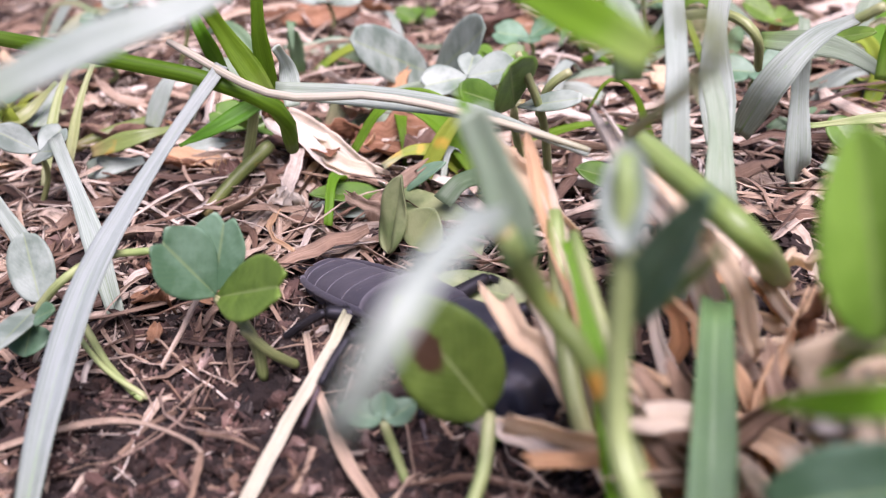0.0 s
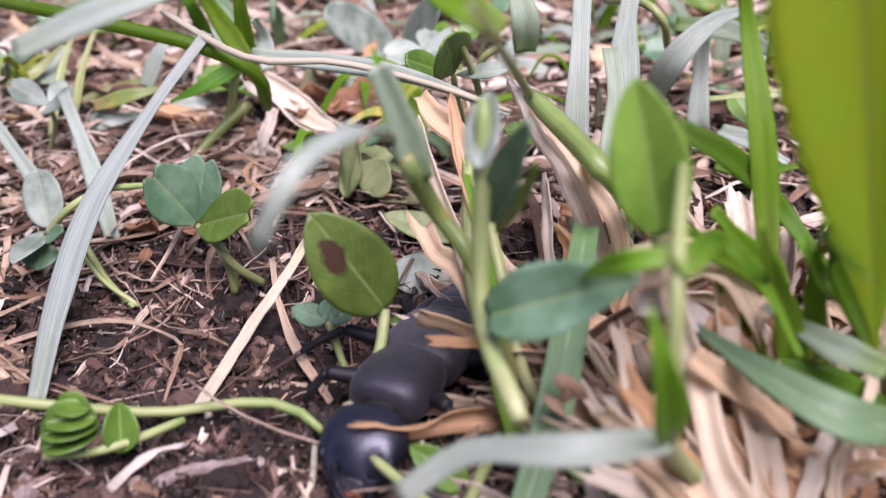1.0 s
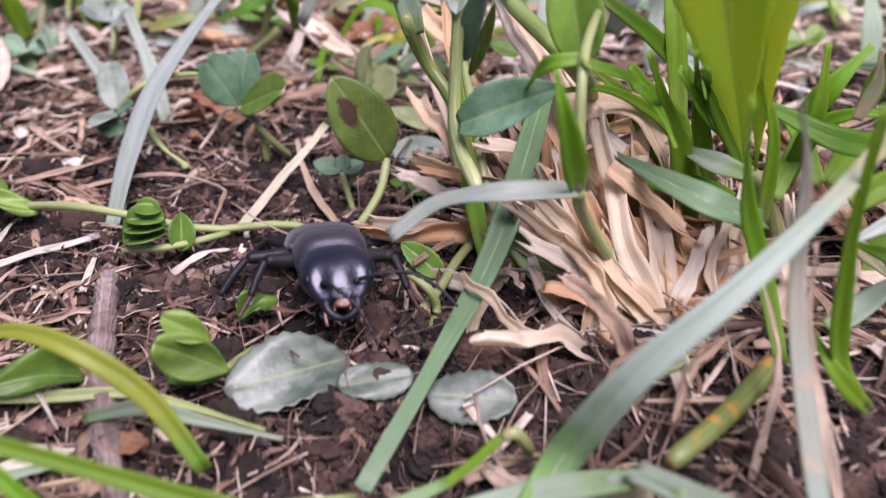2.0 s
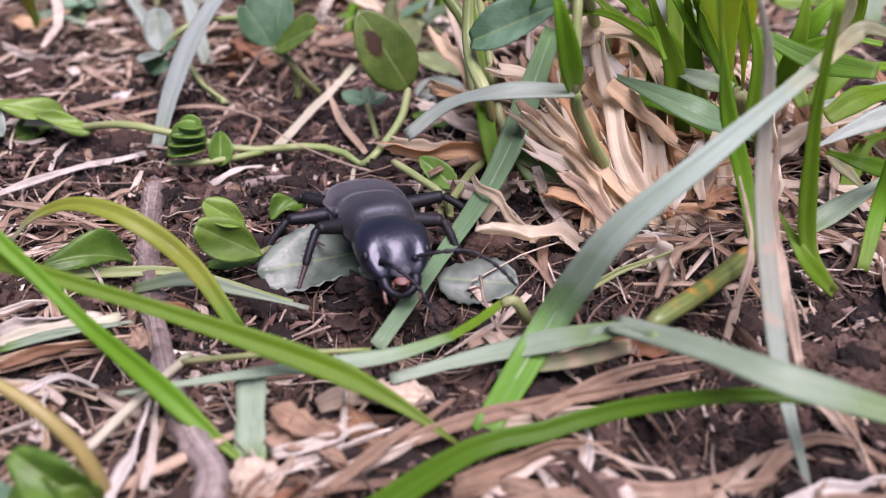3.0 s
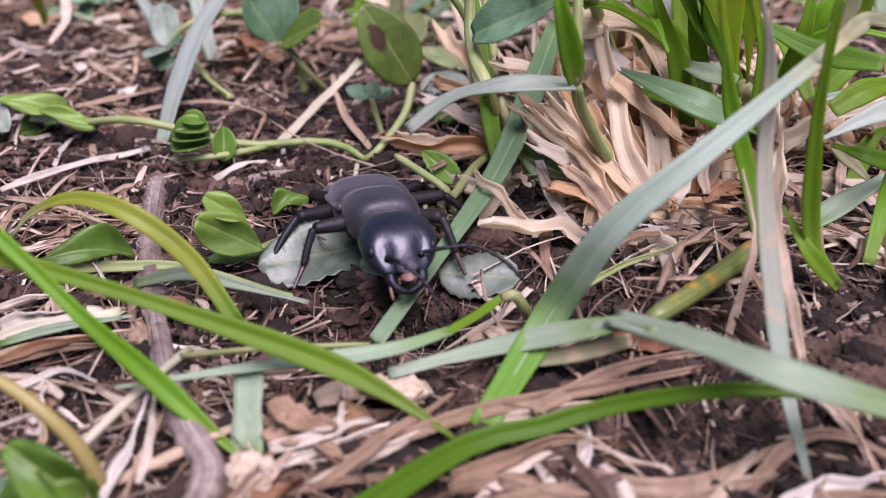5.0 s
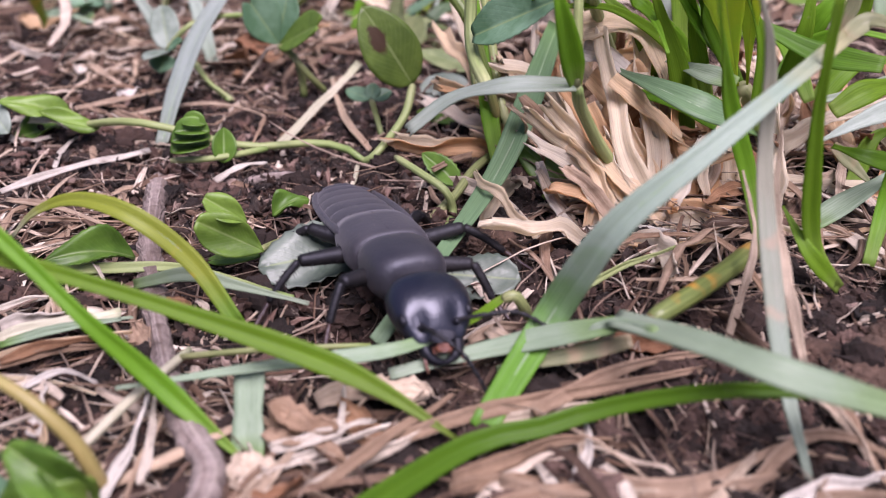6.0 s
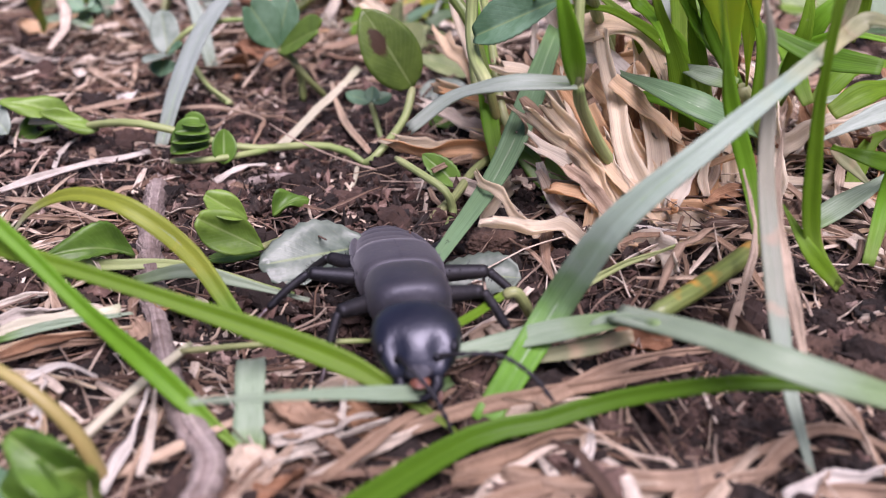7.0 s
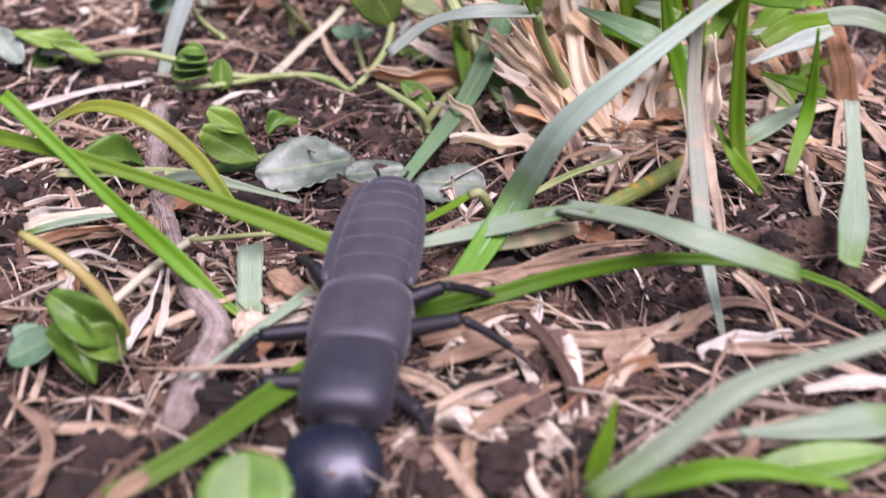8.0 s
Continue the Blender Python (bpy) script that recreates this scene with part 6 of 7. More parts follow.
straw([(8.9, 7.2, 4.6), (9.7, 5.5, 2.6), (11.5, 3.8, 1.2)], 0.7, WHITE_STRAW, label="broken white straw with a split end", tip=0.7)
straw([(9.4, 4.6, 1.5), (10.6, 3.9, 1.3), (12.0, 2.8, 1.0)], 0.5, WHITE_STRAW, label="broken white straw with a split end", tip=0.7)

# foreground grass of the last view
shoot = grass("grey-green grass blades rising from straw")
blade(shoot, [(11.8, -32.6, 4.0), (14.5, -31.9, 6.0), (17.5, -30.6, 8.0), (23.5, -28.5, 9.0)], 1.07, GREY, tip=0.6)
blade(shoot, [(13.4, -30.6, 2.5), (17.5, -30.7, 4.0), (21.6, -31.4, 4.0)], 0.95, BRIGHT, tip=0.4)
blade(shoot, [(12.3, -29.0, 1.2), (12.8, -28.6, 3.0), (13.2, -28.0, 5.0)], 0.83, BRIGHT, tip=0.15)
blade(shoot, [(26.4, -24.7, 2.0), (22.3, -26.2, 2.4), (18.9, -26.3, 2.0)], 1.69, GREY, tip=0.3, face=(0, -0.3, 0.95))
blade(shoot, [(26.4, -15.0, 4.0), (28.7, -7.8, 5.0), (29.5, -2.3, 8.0)], 1.68, GREY, tip=0.5)
blade(shoot, [(36.0, 8.1, 9.0), (32.0, 8.3, 10.0), (25.4, 7.1, 9.0)], 1.54, GREY, tip=0.3)
leaflet(shoot, (19.0, -28.4, 1.8), (24.8, -27.7, 2.6), 1.63, LEAF, fold=0.3, up=(0, -0.4, 0.9))
shoot = thing("clover_plant", "low round green clover leaf over straw", "clover", "clover plants")
leaflet(shoot, (-0.4, -35.5, 4.0), (-0.7, -32.7, 5.6), 3.42, LEAF, shape="round", fold=0.1, up=(0, -0.6, 0.8))
shoot = thing("clover_plant", "crinkled clover sprig beside the grey twig", "clover", "clover plants")
leaflet(shoot, (-10.3, -23.4, 1.0), (-12.6, -21.3, 3.2), 1.9, LEAF, shape="spoon", notch=0.1, fold=0.6, wave=1.0, curl=0.15, nu=16, nv=24, up=(0.3, -0.6, 0.7))
leaflet(shoot, (-15.2, -21.9, 1.0), (-12.7, -20.8, 2.0), 1.92, LEAF_TEAL, fold=0.2)

# dry tufts of old sheaths
shoot = thing("dry_tuft", "dry tan tuft of split grass sheaths round a live shoot", "dry grass")
part("sheath", strip([(15.5, 4.5, 2.0), (12.1, 6.7, 4.0), (8.3, 12.5, 6.0)], 1.17, fold=0.6, wave=0.15, tip=0.75, ragged=1.8, thick=0.12, steps=22, kink=0.39, seed=303), SHEATH, shoot)
part("sheath", strip([(15.5, 4.2, 2.0), (12.7, 6.9, 5.0), (9.6, 12.3, 8.0)], 1.1, fold=0.6, wave=0.15, tip=0.75, ragged=1.8, thick=0.12, steps=22, kink=0.37, seed=304), SHEATH, shoot)
part("sheath", strip([(16.2, 4.5, 2.0), (14.0, 7.1, 6.0), (12.9, 12.1, 11.0)], 1.47, fold=0.6, wave=0.15, tip=0.75, ragged=1.8, thick=0.12, steps=22, kink=0.49, seed=305), SHEATH, shoot)
part("sheath", strip([(16.6, 5.1, 2.0), (15.8, 8.5, 6.0), (15.1, 14.0, 11.0)], 1.64, fold=0.6, wave=0.15, tip=0.75, ragged=1.8, thick=0.12, steps=22, kink=0.55, seed=306), SHEATH, shoot)
part("sheath", strip([(15.3, 4.6, 1.6), (12.9, 6.5, 2.6), (10.4, 6.5, 2.4)], 1.31, fold=0.6, wave=0.15, tip=0.75, ragged=1.8, thick=0.12, steps=22, kink=0.44, seed=307), SHEATH, shoot)
part("sheath", strip([(15.3, 5.1, 2.0), (12.5, 7.4, 4.0), (9.1, 10.7, 4.0)], 0.98, fold=0.6, wave=0.15, tip=0.75, ragged=1.8, thick=0.12, steps=22, kink=0.32, seed=308), SHEATH, shoot)
part("sheath", strip([(17.2, 5.1, 2.0), (16.8, 8.3, 5.0), (16.1, 12.0, 8.0)], 1.31, fold=0.6, wave=0.15, tip=0.75, ragged=1.8, thick=0.12, steps=22, kink=0.44, seed=309), SHEATH, shoot)
part("sheath", strip([(16.8, 4.6, 2.0), (18.0, 6.8, 4.0), (19.1, 8.6, 6.0)], 1.1, fold=0.6, wave=0.15, tip=0.75, ragged=1.8, thick=0.12, steps=22, kink=0.37, seed=310), SHEATH, shoot)
part("sheath", strip([(16.4, 4.3, 2.0), (13.6, 5.7, 4.6), (10.9, 7.6, 5.0)], 1.21, fold=0.6, wave=0.15, tip=0.75, ragged=1.8, thick=0.12, steps=22, kink=0.41, seed=311), SHEATH, shoot)
part("sheath", strip([(16.0, 5.1, 2.0), (14.2, 5.5, 4.0), (13.0, 7.6, 6.5)], 0.95, fold=0.6, wave=0.15, tip=0.75, ragged=1.8, thick=0.12, steps=22, kink=0.32, seed=312), SHEATH, shoot)
part("sheath", strip([(18.2, 5.2, 2.0), (15.7, 7.2, 4.5), (13.8, 9.6, 8.0)], 0.91, fold=0.6, wave=0.15, tip=0.75, ragged=1.8, thick=0.12, steps=22, kink=0.29, seed=313), SHEATH, shoot)
part("sheath", strip([(18.8, 6.4, 2.0), (17.4, 8.6, 6.0), (17.0, 10.8, 10.0)], 0.98, fold=0.6, wave=0.15, tip=0.75, ragged=1.8, thick=0.12, steps=22, kink=0.32, seed=314), SHEATH, shoot)
part("sheath", strip([(14.9, 4.3, 1.4), (12.5, 5.4, 1.8), (9.6, 5.9, 2.0)], 0.84, fold=0.6, wave=0.15, tip=0.75, ragged=1.8, thick=0.12, steps=22, kink=0.29, seed=315), SHEATH, shoot)
part("sheath", strip([(18.8, 5.2, 2.0), (20.4, 8.8, 4.0), (19.9, 10.3, 7.0)], 0.87, fold=0.6, wave=0.15, tip=0.75, ragged=1.8, thick=0.12, steps=22, kink=0.29, seed=316), SHEATH, shoot)
part("sheath", strip([(14.6, 5.4, 2.6), (11.8, 7.5, 5.4), (10.3, 11.6, 9.6)], 0.84, fold=0.6, wave=0.15, tip=0.75, ragged=1.8, thick=0.12, steps=22, kink=0.29, seed=317), SHEATH, shoot)
for points, width, material in (
        ([(11.0, 13.0, 11.1), (13.4, 12.8, 11.8), (15.6, 12.6, 10.8), (16.8, 12.4, 8.1)], 1.9, SHEATH),
        ([(11.6, 12.6, 10.0), (13.2, 12.2, 9.6), (14.8, 11.8, 8.6), (16.0, 11.6, 6.4)], 1.5, WHITE_STRAW),
        ([(12.1, 12.0, 8.6), (13.6, 11.6, 7.2), (14.4, 11.2, 5.0)], 1.6, SHEATH),
        ([(14.6, 12.0, 9.4), (15.9, 11.6, 7.8), (16.9, 11.2, 5.6)], 1.3, SHEATH),
        ([(14.0, 6.0, 3.0), (11.2, 6.2, 5.8), (7.8, 6.4, 8.6)], 1.2, SHEATH),
        ([(14.0, 6.2, 3.0), (11.9, 6.4, 6.0), (9.0, 6.8, 9.0)], 1.3, SHEATH),
        ([(14.2, 6.4, 3.2), (12.4, 6.6, 6.2), (10.1, 7.0, 9.9)], 1.1, SHEATH),
        ([(13.6, 5.6, 2.8), (11.4, 5.6, 4.6), (8.5, 5.8, 6.4)], 1.2, SHEATH),
        ([(14.2, 6.6, 3.2), (12.8, 6.8, 5.2), (10.9, 7.2, 7.4)], 1.3, WHITE_STRAW),
        ([(13.6, 5.2, 2.4), (11.6, 5.0, 3.2), (9.2, 5.0, 3.6)], 1.5, SHEATH),
        ([(13.2, 9.0, 9.5), (15.8, 8.6, 7.3), (17.9, 8.2, 5.6)], 1.2, SHEATH),
        ([(11.9, 9.0, 7.8), (13.5, 8.6, 5.3), (15.5, 8.2, 3.0)], 1.0, SHEATH),
        # Two broad red-brown sheaths behind: their colour stands for shade in the gaps.
        ([(14.4, 10.0, 4.4), (16.0, 10.0, 7.0), (17.7, 9.8, 4.4)], 2.2, CURLED),
        ([(16.6, 9.4, 3.4), (17.6, 9.2, 5.4), (19.2, 9.0, 6.0)], 1.8, CURLED),
        ([(15.2, 5.0, 1.6), (17.4, 5.4, 2.6), (20.2, 5.0, 2.2)], 1.4, SHEATH),
        ([(14.0, 4.0, 1.4), (16.4, 3.2, 1.8), (19.4, 3.0, 1.4)], 1.0, WHITE_STRAW)):
    part("sheath", strip(points, width, fold=0.5, wave=0.1, tip=0.85, base=0.9, ragged=2.2, thick=0.12, steps=20, kink=0.3, seed=int(points[0][0] * 31 + points[2][2] * 17)), material, shoot)
shoot = thing("dry_tuft", "bundle of pale dry grass culms among green stalks", "dry grass")
part("sheath", strip([(6.7, 15.6, 1.5), (4.7, 19.9, 6.0), (1.9, 27.1, 12.5)], 1.07, fold=0.6, wave=0.15, tip=0.75, ragged=1.8, thick=0.12, steps=22, kink=0.36, seed=319), SHEATH, shoot)
part("sheath", strip([(6.8, 17.0, 1.5), (5.4, 20.3, 7.0), (3.2, 29.2, 13.0)], 1.21, fold=0.6, wave=0.15, tip=0.75, ragged=1.8, thick=0.12, steps=22, kink=0.41, seed=320), SHEATH, shoot)
part("sheath", strip([(6.4, 18.0, 3.0), (4.3, 20.8, 6.0), (1.6, 23.9, 8.4)], 1.59, fold=0.6, wave=0.15, tip=0.75, ragged=1.8, thick=0.12, steps=22, kink=0.54, seed=321), SHEATH, shoot)
part("sheath", strip([(6.1, 18.4, 4.0), (5.0, 22.9, 9.0), (4.0, 28.6, 12.0)], 0.87, fold=0.6, wave=0.15, tip=0.75, ragged=1.8, thick=0.12, steps=22, kink=0.29, seed=322), SHEATH, shoot)
part("sheath", strip([(8.5, 15.6, 1.5), (6.7, 18.0, 5.0), (3.9, 21.6, 8.0)], 0.91, fold=0.6, wave=0.15, tip=0.75, ragged=1.8, thick=0.12, steps=22, kink=0.29, seed=323), SHEATH, shoot)
part("sheath", strip([(12.5, 24.1, 4.0), (10.1, 26.9, 9.0), (7.6, 31.8, 13.0)], 1.54, fold=0.6, wave=0.15, tip=0.75, ragged=1.8, thick=0.12, steps=22, kink=0.51, seed=324), SHEATH, shoot)
part("sheath", strip([(13.6, 24.1, 4.0), (11.5, 24.9, 9.0), (8.5, 28.0, 13.0)], 1.05, fold=0.6, wave=0.15, tip=0.75, ragged=1.8, thick=0.12, steps=22, kink=0.34, seed=325), SHEATH, shoot)
part("sheath", strip([(10.7, 20.5, 2.0), (9.0, 24.6, 5.0), (9.0, 26.9, 9.0)], 0.92, fold=0.6, wave=0.15, tip=0.75, ragged=1.8, thick=0.12, steps=22, kink=0.31, seed=326), SHEATH, shoot)
part("sheath", strip([(11.4, 20.5, 2.0), (10.9, 24.6, 5.0), (11.2, 27.4, 8.0)], 0.92, fold=0.6, wave=0.15, tip=0.75, ragged=1.8, thick=0.12, steps=22, kink=0.31, seed=327), SHEATH, shoot)
part("sheath", strip([(9.7, 17.5, 1.2), (7.6, 19.0, 2.0), (5.5, 21.1, 3.4)], 0.88, fold=0.6, wave=0.15, tip=0.75, ragged=1.8, thick=0.12, steps=22, kink=0.29, seed=328), SHEATH, shoot)
part("sheath", strip([(12.9, 20.5, 2.0), (11.8, 22.0, 5.0), (9.1, 23.4, 8.0)], 0.82, fold=0.6, wave=0.15, tip=0.75, ragged=1.8, thick=0.12, steps=22, kink=0.27, seed=329), SHEATH, shoot)
shoot = thing("dry_tuft", "split tan sheaths leaning across the soil", "dry grass")
part("sheath", strip([(1.7, 35.4, 11.0), (4.0, 33.1, 9.0), (6.3, 31.7, 6.5)], 1.54, fold=0.6, wave=0.15, tip=0.75, ragged=1.8, thick=0.12, steps=22, kink=0.51, seed=331), SHEATH, shoot)
part("sheath", strip([(8.6, 31.5, 11.0), (10.3, 30.7, 9.0), (13.1, 30.1, 6.0)], 1.3, fold=0.6, wave=0.15, tip=0.75, ragged=1.8, thick=0.12, steps=22, kink=0.43, seed=332), SHEATH, shoot)
part("sheath", strip([(10.0, 28.9, 6.0), (14.5, 29.3, 5.0), (16.8, 27.3, 3.0)], 1.08, fold=0.6, wave=0.15, tip=0.75, ragged=1.8, thick=0.12, steps=22, kink=0.36, seed=333), SHEATH, shoot)
part("sheath", strip([(11.7, 25.3, 3.0), (15.3, 25.2, 3.4), (19.0, 25.6, 4.0)], 1.25, fold=0.6, wave=0.15, tip=0.75, ragged=1.8, thick=0.12, steps=22, kink=0.41, seed=334), SHEATH, shoot)
part("sheath", strip([(12.7, 16.7, 5.0), (13.6, 15.8, 3.0), (14.4, 14.5, 1.0)], 1.67, fold=0.6, wave=0.15, tip=0.75, ragged=1.8, thick=0.12, steps=22, kink=0.56, seed=335), SHEATH, shoot)
part("sheath", strip([(17.5, 17.4, 6.0), (18.7, 16.4, 4.0), (19.8, 14.8, 2.0)], 1.67, fold=0.6, wave=0.15, tip=0.75, ragged=1.8, thick=0.12, steps=22, kink=0.56, seed=336), SHEATH, shoot)
part("sheath", strip([(12.8, 30.8, 8.0), (14.8, 28.7, 6.0), (17.1, 27.3, 3.0)], 1.17, fold=0.6, wave=0.15, tip=0.75, ragged=1.8, thick=0.12, steps=22, kink=0.39, seed=337), SHEATH, shoot)
part("sheath", strip([(9.6, 24.8, 3.0), (10.2, 25.5, 4.5), (9.9, 27.4, 6.0)], 1.02, fold=0.6, wave=0.15, tip=0.75, ragged=1.8, thick=0.12, steps=22, kink=0.34, seed=338), SHEATH, shoot)
shoot = thing("dry_tuft", "pale papery sheaths heaped beside the broad leaf", "dry grass")
part("sheath", strip([(19.8, 19.2, 4.0), (17.9, 20.4, 7.0), (14.0, 19.0, 8.0)], 1.72, fold=0.6, wave=0.15, tip=0.75, ragged=1.8, thick=0.12, steps=22, kink=0.57, seed=340), SHEATH, shoot)
part("sheath", strip([(20.2, 18.7, 3.0), (17.3, 18.4, 6.0), (14.3, 17.9, 7.0)], 1.26, fold=0.6, wave=0.15, tip=0.75, ragged=1.8, thick=0.12, steps=22, kink=0.41, seed=341), SHEATH, shoot)
part("sheath", strip([(17.3, 7.8, 1.2), (14.8, 12.8, 4.0), (11.8, 15.1, 8.0)], 1.12, fold=0.6, wave=0.15, tip=0.75, ragged=1.8, thick=0.12, steps=22, kink=0.37, seed=342), SHEATH, shoot)
part("sheath", strip([(18.0, 6.7, 1.2), (15.9, 10.6, 4.6), (13.8, 13.8, 9.0)], 1.08, fold=0.6, wave=0.15, tip=0.75, ragged=1.8, thick=0.12, steps=22, kink=0.36, seed=343), SHEATH, shoot)
part("sheath", strip([(18.9, 7.8, 1.2), (17.2, 11.2, 5.0), (16.0, 13.8, 9.0)], 0.89, fold=0.6, wave=0.15, tip=0.75, ragged=1.8, thick=0.12, steps=22, kink=0.29, seed=344), SHEATH, shoot)
part("sheath", strip([(18.8, 5.0, 1.0), (16.0, 6.7, 2.0), (13.0, 7.4, 3.0)], 1.22, fold=0.6, wave=0.15, tip=0.75, ragged=1.8, thick=0.12, steps=22, kink=0.41, seed=345), SHEATH, shoot)
part("sheath", strip([(19.8, 5.5, 1.0), (18.4, 9.6, 3.0), (16.3, 11.2, 5.0)], 0.82, fold=0.6, wave=0.15, tip=0.75, ragged=1.8, thick=0.12, steps=22, kink=0.27, seed=346), SHEATH, shoot)
part("sheath", strip([(14.3, 5.1, 0.9), (11.8, 6.7, 1.6), (9.3, 7.3, 3.0)], 0.92, fold=0.6, wave=0.15, tip=0.75, ragged=1.8, thick=0.12, steps=22, kink=0.31, seed=347), SHEATH, shoot)
part("sheath", strip([(17.0, 3.4, 0.8), (12.6, 3.8, 1.2), (7.5, 2.2, 1.0)], 1.17, fold=0.6, wave=0.15, tip=0.75, ragged=1.8, thick=0.12, steps=22, kink=0.39, seed=348), SHEATH, shoot)
part("sheath", strip([(19.4, 7.5, 1.4), (20.7, 10.4, 4.0), (20.3, 12.6, 6.0)], 0.7, fold=0.6, wave=0.15, tip=0.75, ragged=1.8, thick=0.12, steps=22, kink=0.24, seed=349), SHEATH, shoot)
part("sheath", strip([(20.9, 8.6, 1.4), (19.8, 11.2, 5.0), (18.1, 12.3, 8.0)], 0.7, fold=0.6, wave=0.15, tip=0.75, ragged=1.8, thick=0.12, steps=22, kink=0.24, seed=350), SHEATH, shoot)

# curled dead leaves, scraps of leaf, a twig and clods on the soil
paper_scrap((-16.7, 38.8, 1.6), 4.2, 3.2, 1.2, 40, CURLED, "curled red-brown dead leaf on the soil")
paper_scrap((-17.7, 37.0, 1.2), 3.4, 2.6, 0.2, 41, CURLED, "curled red-brown dead leaf on the soil")
paper_scrap((-14.6, 37.6, 1.4), 3.2, 2.4, 2.2, 42, CURLED, "curled red-brown dead leaf on the soil")
paper_scrap((-16.2, 39.7, 2.4), 3, 2.2, 0.7, 43, CURLED, "curled red-brown dead leaf on the soil")
paper_scrap((-17.1, 33.6, 0.7), 2.8, 1.2, 0.1, 44, CURLED, "curled red-brown dead leaf on the soil")
paper_scrap((-9.6, 53.2, 2.6), 6, 4, 0.5, 60, CURLED, "brown curled dead leaf among pale litter")
paper_scrap((-8.4, 57.8, 2.4), 5, 3.4, 1.3, 61, CURLED, "crumpled papery tan scrap of dead leaf")
paper_scrap((-11.6, 56.9, 3.4), 5, 3, 2.4, 62, DEADBROWN, "brown curled dead leaf among pale litter")
paper_scrap((-11.9, 50.8, 1.6), 6, 2.2, 2.7, 63, DEADBROWN, "brown curled dead leaf among pale litter")
paper_scrap((-3.2, 55.8, 2.0), 8, 5, 1.4, 64, CURLED, "brown curled dead leaf among pale litter")
paper_scrap((-6.9, 62.3, 2.4), 7, 4, 0.3, 65, STRAW, "crumpled papery tan scrap of dead leaf")
paper_scrap((-26.6, 60.5, 1.4), 6, 4.2, 1.2, 66, DEADBROWN, "brown curled dead leaf among pale litter")
paper_scrap((-5.2, 79.5, 2.0), 9, 5, 0.8, 67, DEADBROWN, "brown curled dead leaf among pale litter")
paper_scrap((-19.9, 56.1, 1.0), 5, 3, 1.7, 68, CURLED, "brown curled dead leaf among pale litter")
paper_scrap((-16.3, 57.9, 1.4), 6, 3.4, 0.9, 69, STRAW, "crumpled papery tan scrap of dead leaf")
paper_scrap((-0.7, 54.9, 2.0), 7, 4.4, 2.2, 70, DEADBROWN, "brown curled dead leaf among pale litter")
paper_scrap((-34.1, 69.9, 1.6), 8, 5, 0.4, 71, DEADBROWN, "brown curled dead leaf among pale litter")
paper_scrap((-13.0, 94.1, 1.6), 9, 5, 2, 72, CURLED, "brown curled dead leaf among pale litter")
paper_scrap((-28.7, 78.0, 1.6), 8, 5, 1, 73, STRAW, "crumpled papery tan scrap of dead leaf")
paper_scrap((-15.6, 52.8, 0.9), 5, 3.4, 0.3, 74, DEADBROWN, "brown curled dead leaf among pale litter")
paper_scrap((4.1, 83.3, 2.0), 9, 5, 1.2, 75, DEADBROWN, "brown curled dead leaf among pale litter")
paper_scrap((-2.8, -15.3, 0.9), 3.4, 2.4, 0.4, 90, STRAW, "crumpled papery tan scrap of dead leaf")
paper_scrap((-3.4, -19.2, 0.8), 4.2, 2.6, 1.2, 91, CURLED, "curled red-brown dead leaf on the soil")
paper_scrap((1.7, -12.6, 0.9), 3.6, 2, 1.5, 93, STRAW, "crumpled papery tan scrap of dead leaf")
paper_scrap((0.3, -14.4, 0.7), 3, 2, 0.6, 94, CURLED, "curled red-brown dead leaf on the soil")
paper_scrap((-12.2, -8.0, 0.8), 2.4, 1.8, 0.5, 96, STRAW, "crumpled papery tan scrap of dead leaf")
paper_scrap((-11.5, -5.3, 0.9), 2.6, 1.4, 1.4, 97, CURLED, "curled red-brown dead leaf on the soil")
paper_scrap((9.9, 3.1, 1.0), 3.6, 1.8, 1.9, 98, DEADBROWN, "brown crumpled scrap of dead leaf")
paper_scrap((-15.4, -12.8, 0.6), 2.2, 1.6, 0.8, 99, STRAW, "crumpled papery tan scrap of dead leaf")
paper_scrap((-14.8, -15.0, 0.6), 2.4, 1.4, 0.2, 100, CURLED, "curled red-brown dead leaf on the soil")
paper_scrap((13.9, -7.7, 1.0), 3, 1.6, 1.5, 103, CURLED, "curled red-brown dead leaf on the soil")
paper_scrap((-14.9, -2.7, 0.7), 2.4, 1.6, 1.7, 104, DEADBROWN, "brown crumpled scrap of dead leaf")
paper_scrap((-3.9, -18.5, 0.8), 2.4, 2, 0.6, 122, STRAW, "crumpled papery tan scrap of dead leaf")
twig = thing("twig", "grey-brown knobbly twig half sunk in litter", "twig")
part("branch", tube([(-18.7, 15.8, -0.6), (-15.8, 5.5, 1.2), (-14.4, 0.5, 1.1), (-12.1, -5.8, 0.7)], 0.7, 0.72, sides=16, steps=70, knob=0.2), BARK, twig)
part("branch", tube([(-12.6, -4.7, 0.6), (-10.4, -9.9, 0.7), (-9.2, -12.6, 0.8), (-7.5, -15.6, 0.9), (-5.8, -18.2, 1.0), (-5.7, -20.6, 0.9), (-6.0, -24.0, 0.7), (-5.7, -27.0, 0.2)], 0.55, 0.82, sides=18, steps=110, knob=0.11), BARK, twig)
tagged(part("twig", tube([(-6.2, 13.4, 0.3), (-9.7, 12.9, 0.5), (-11.4, 12.0, 0.4)], 0.45, 0.3, sides=10, steps=20, knob=0.16), BARK), "small dark twig on the soil", "twig")

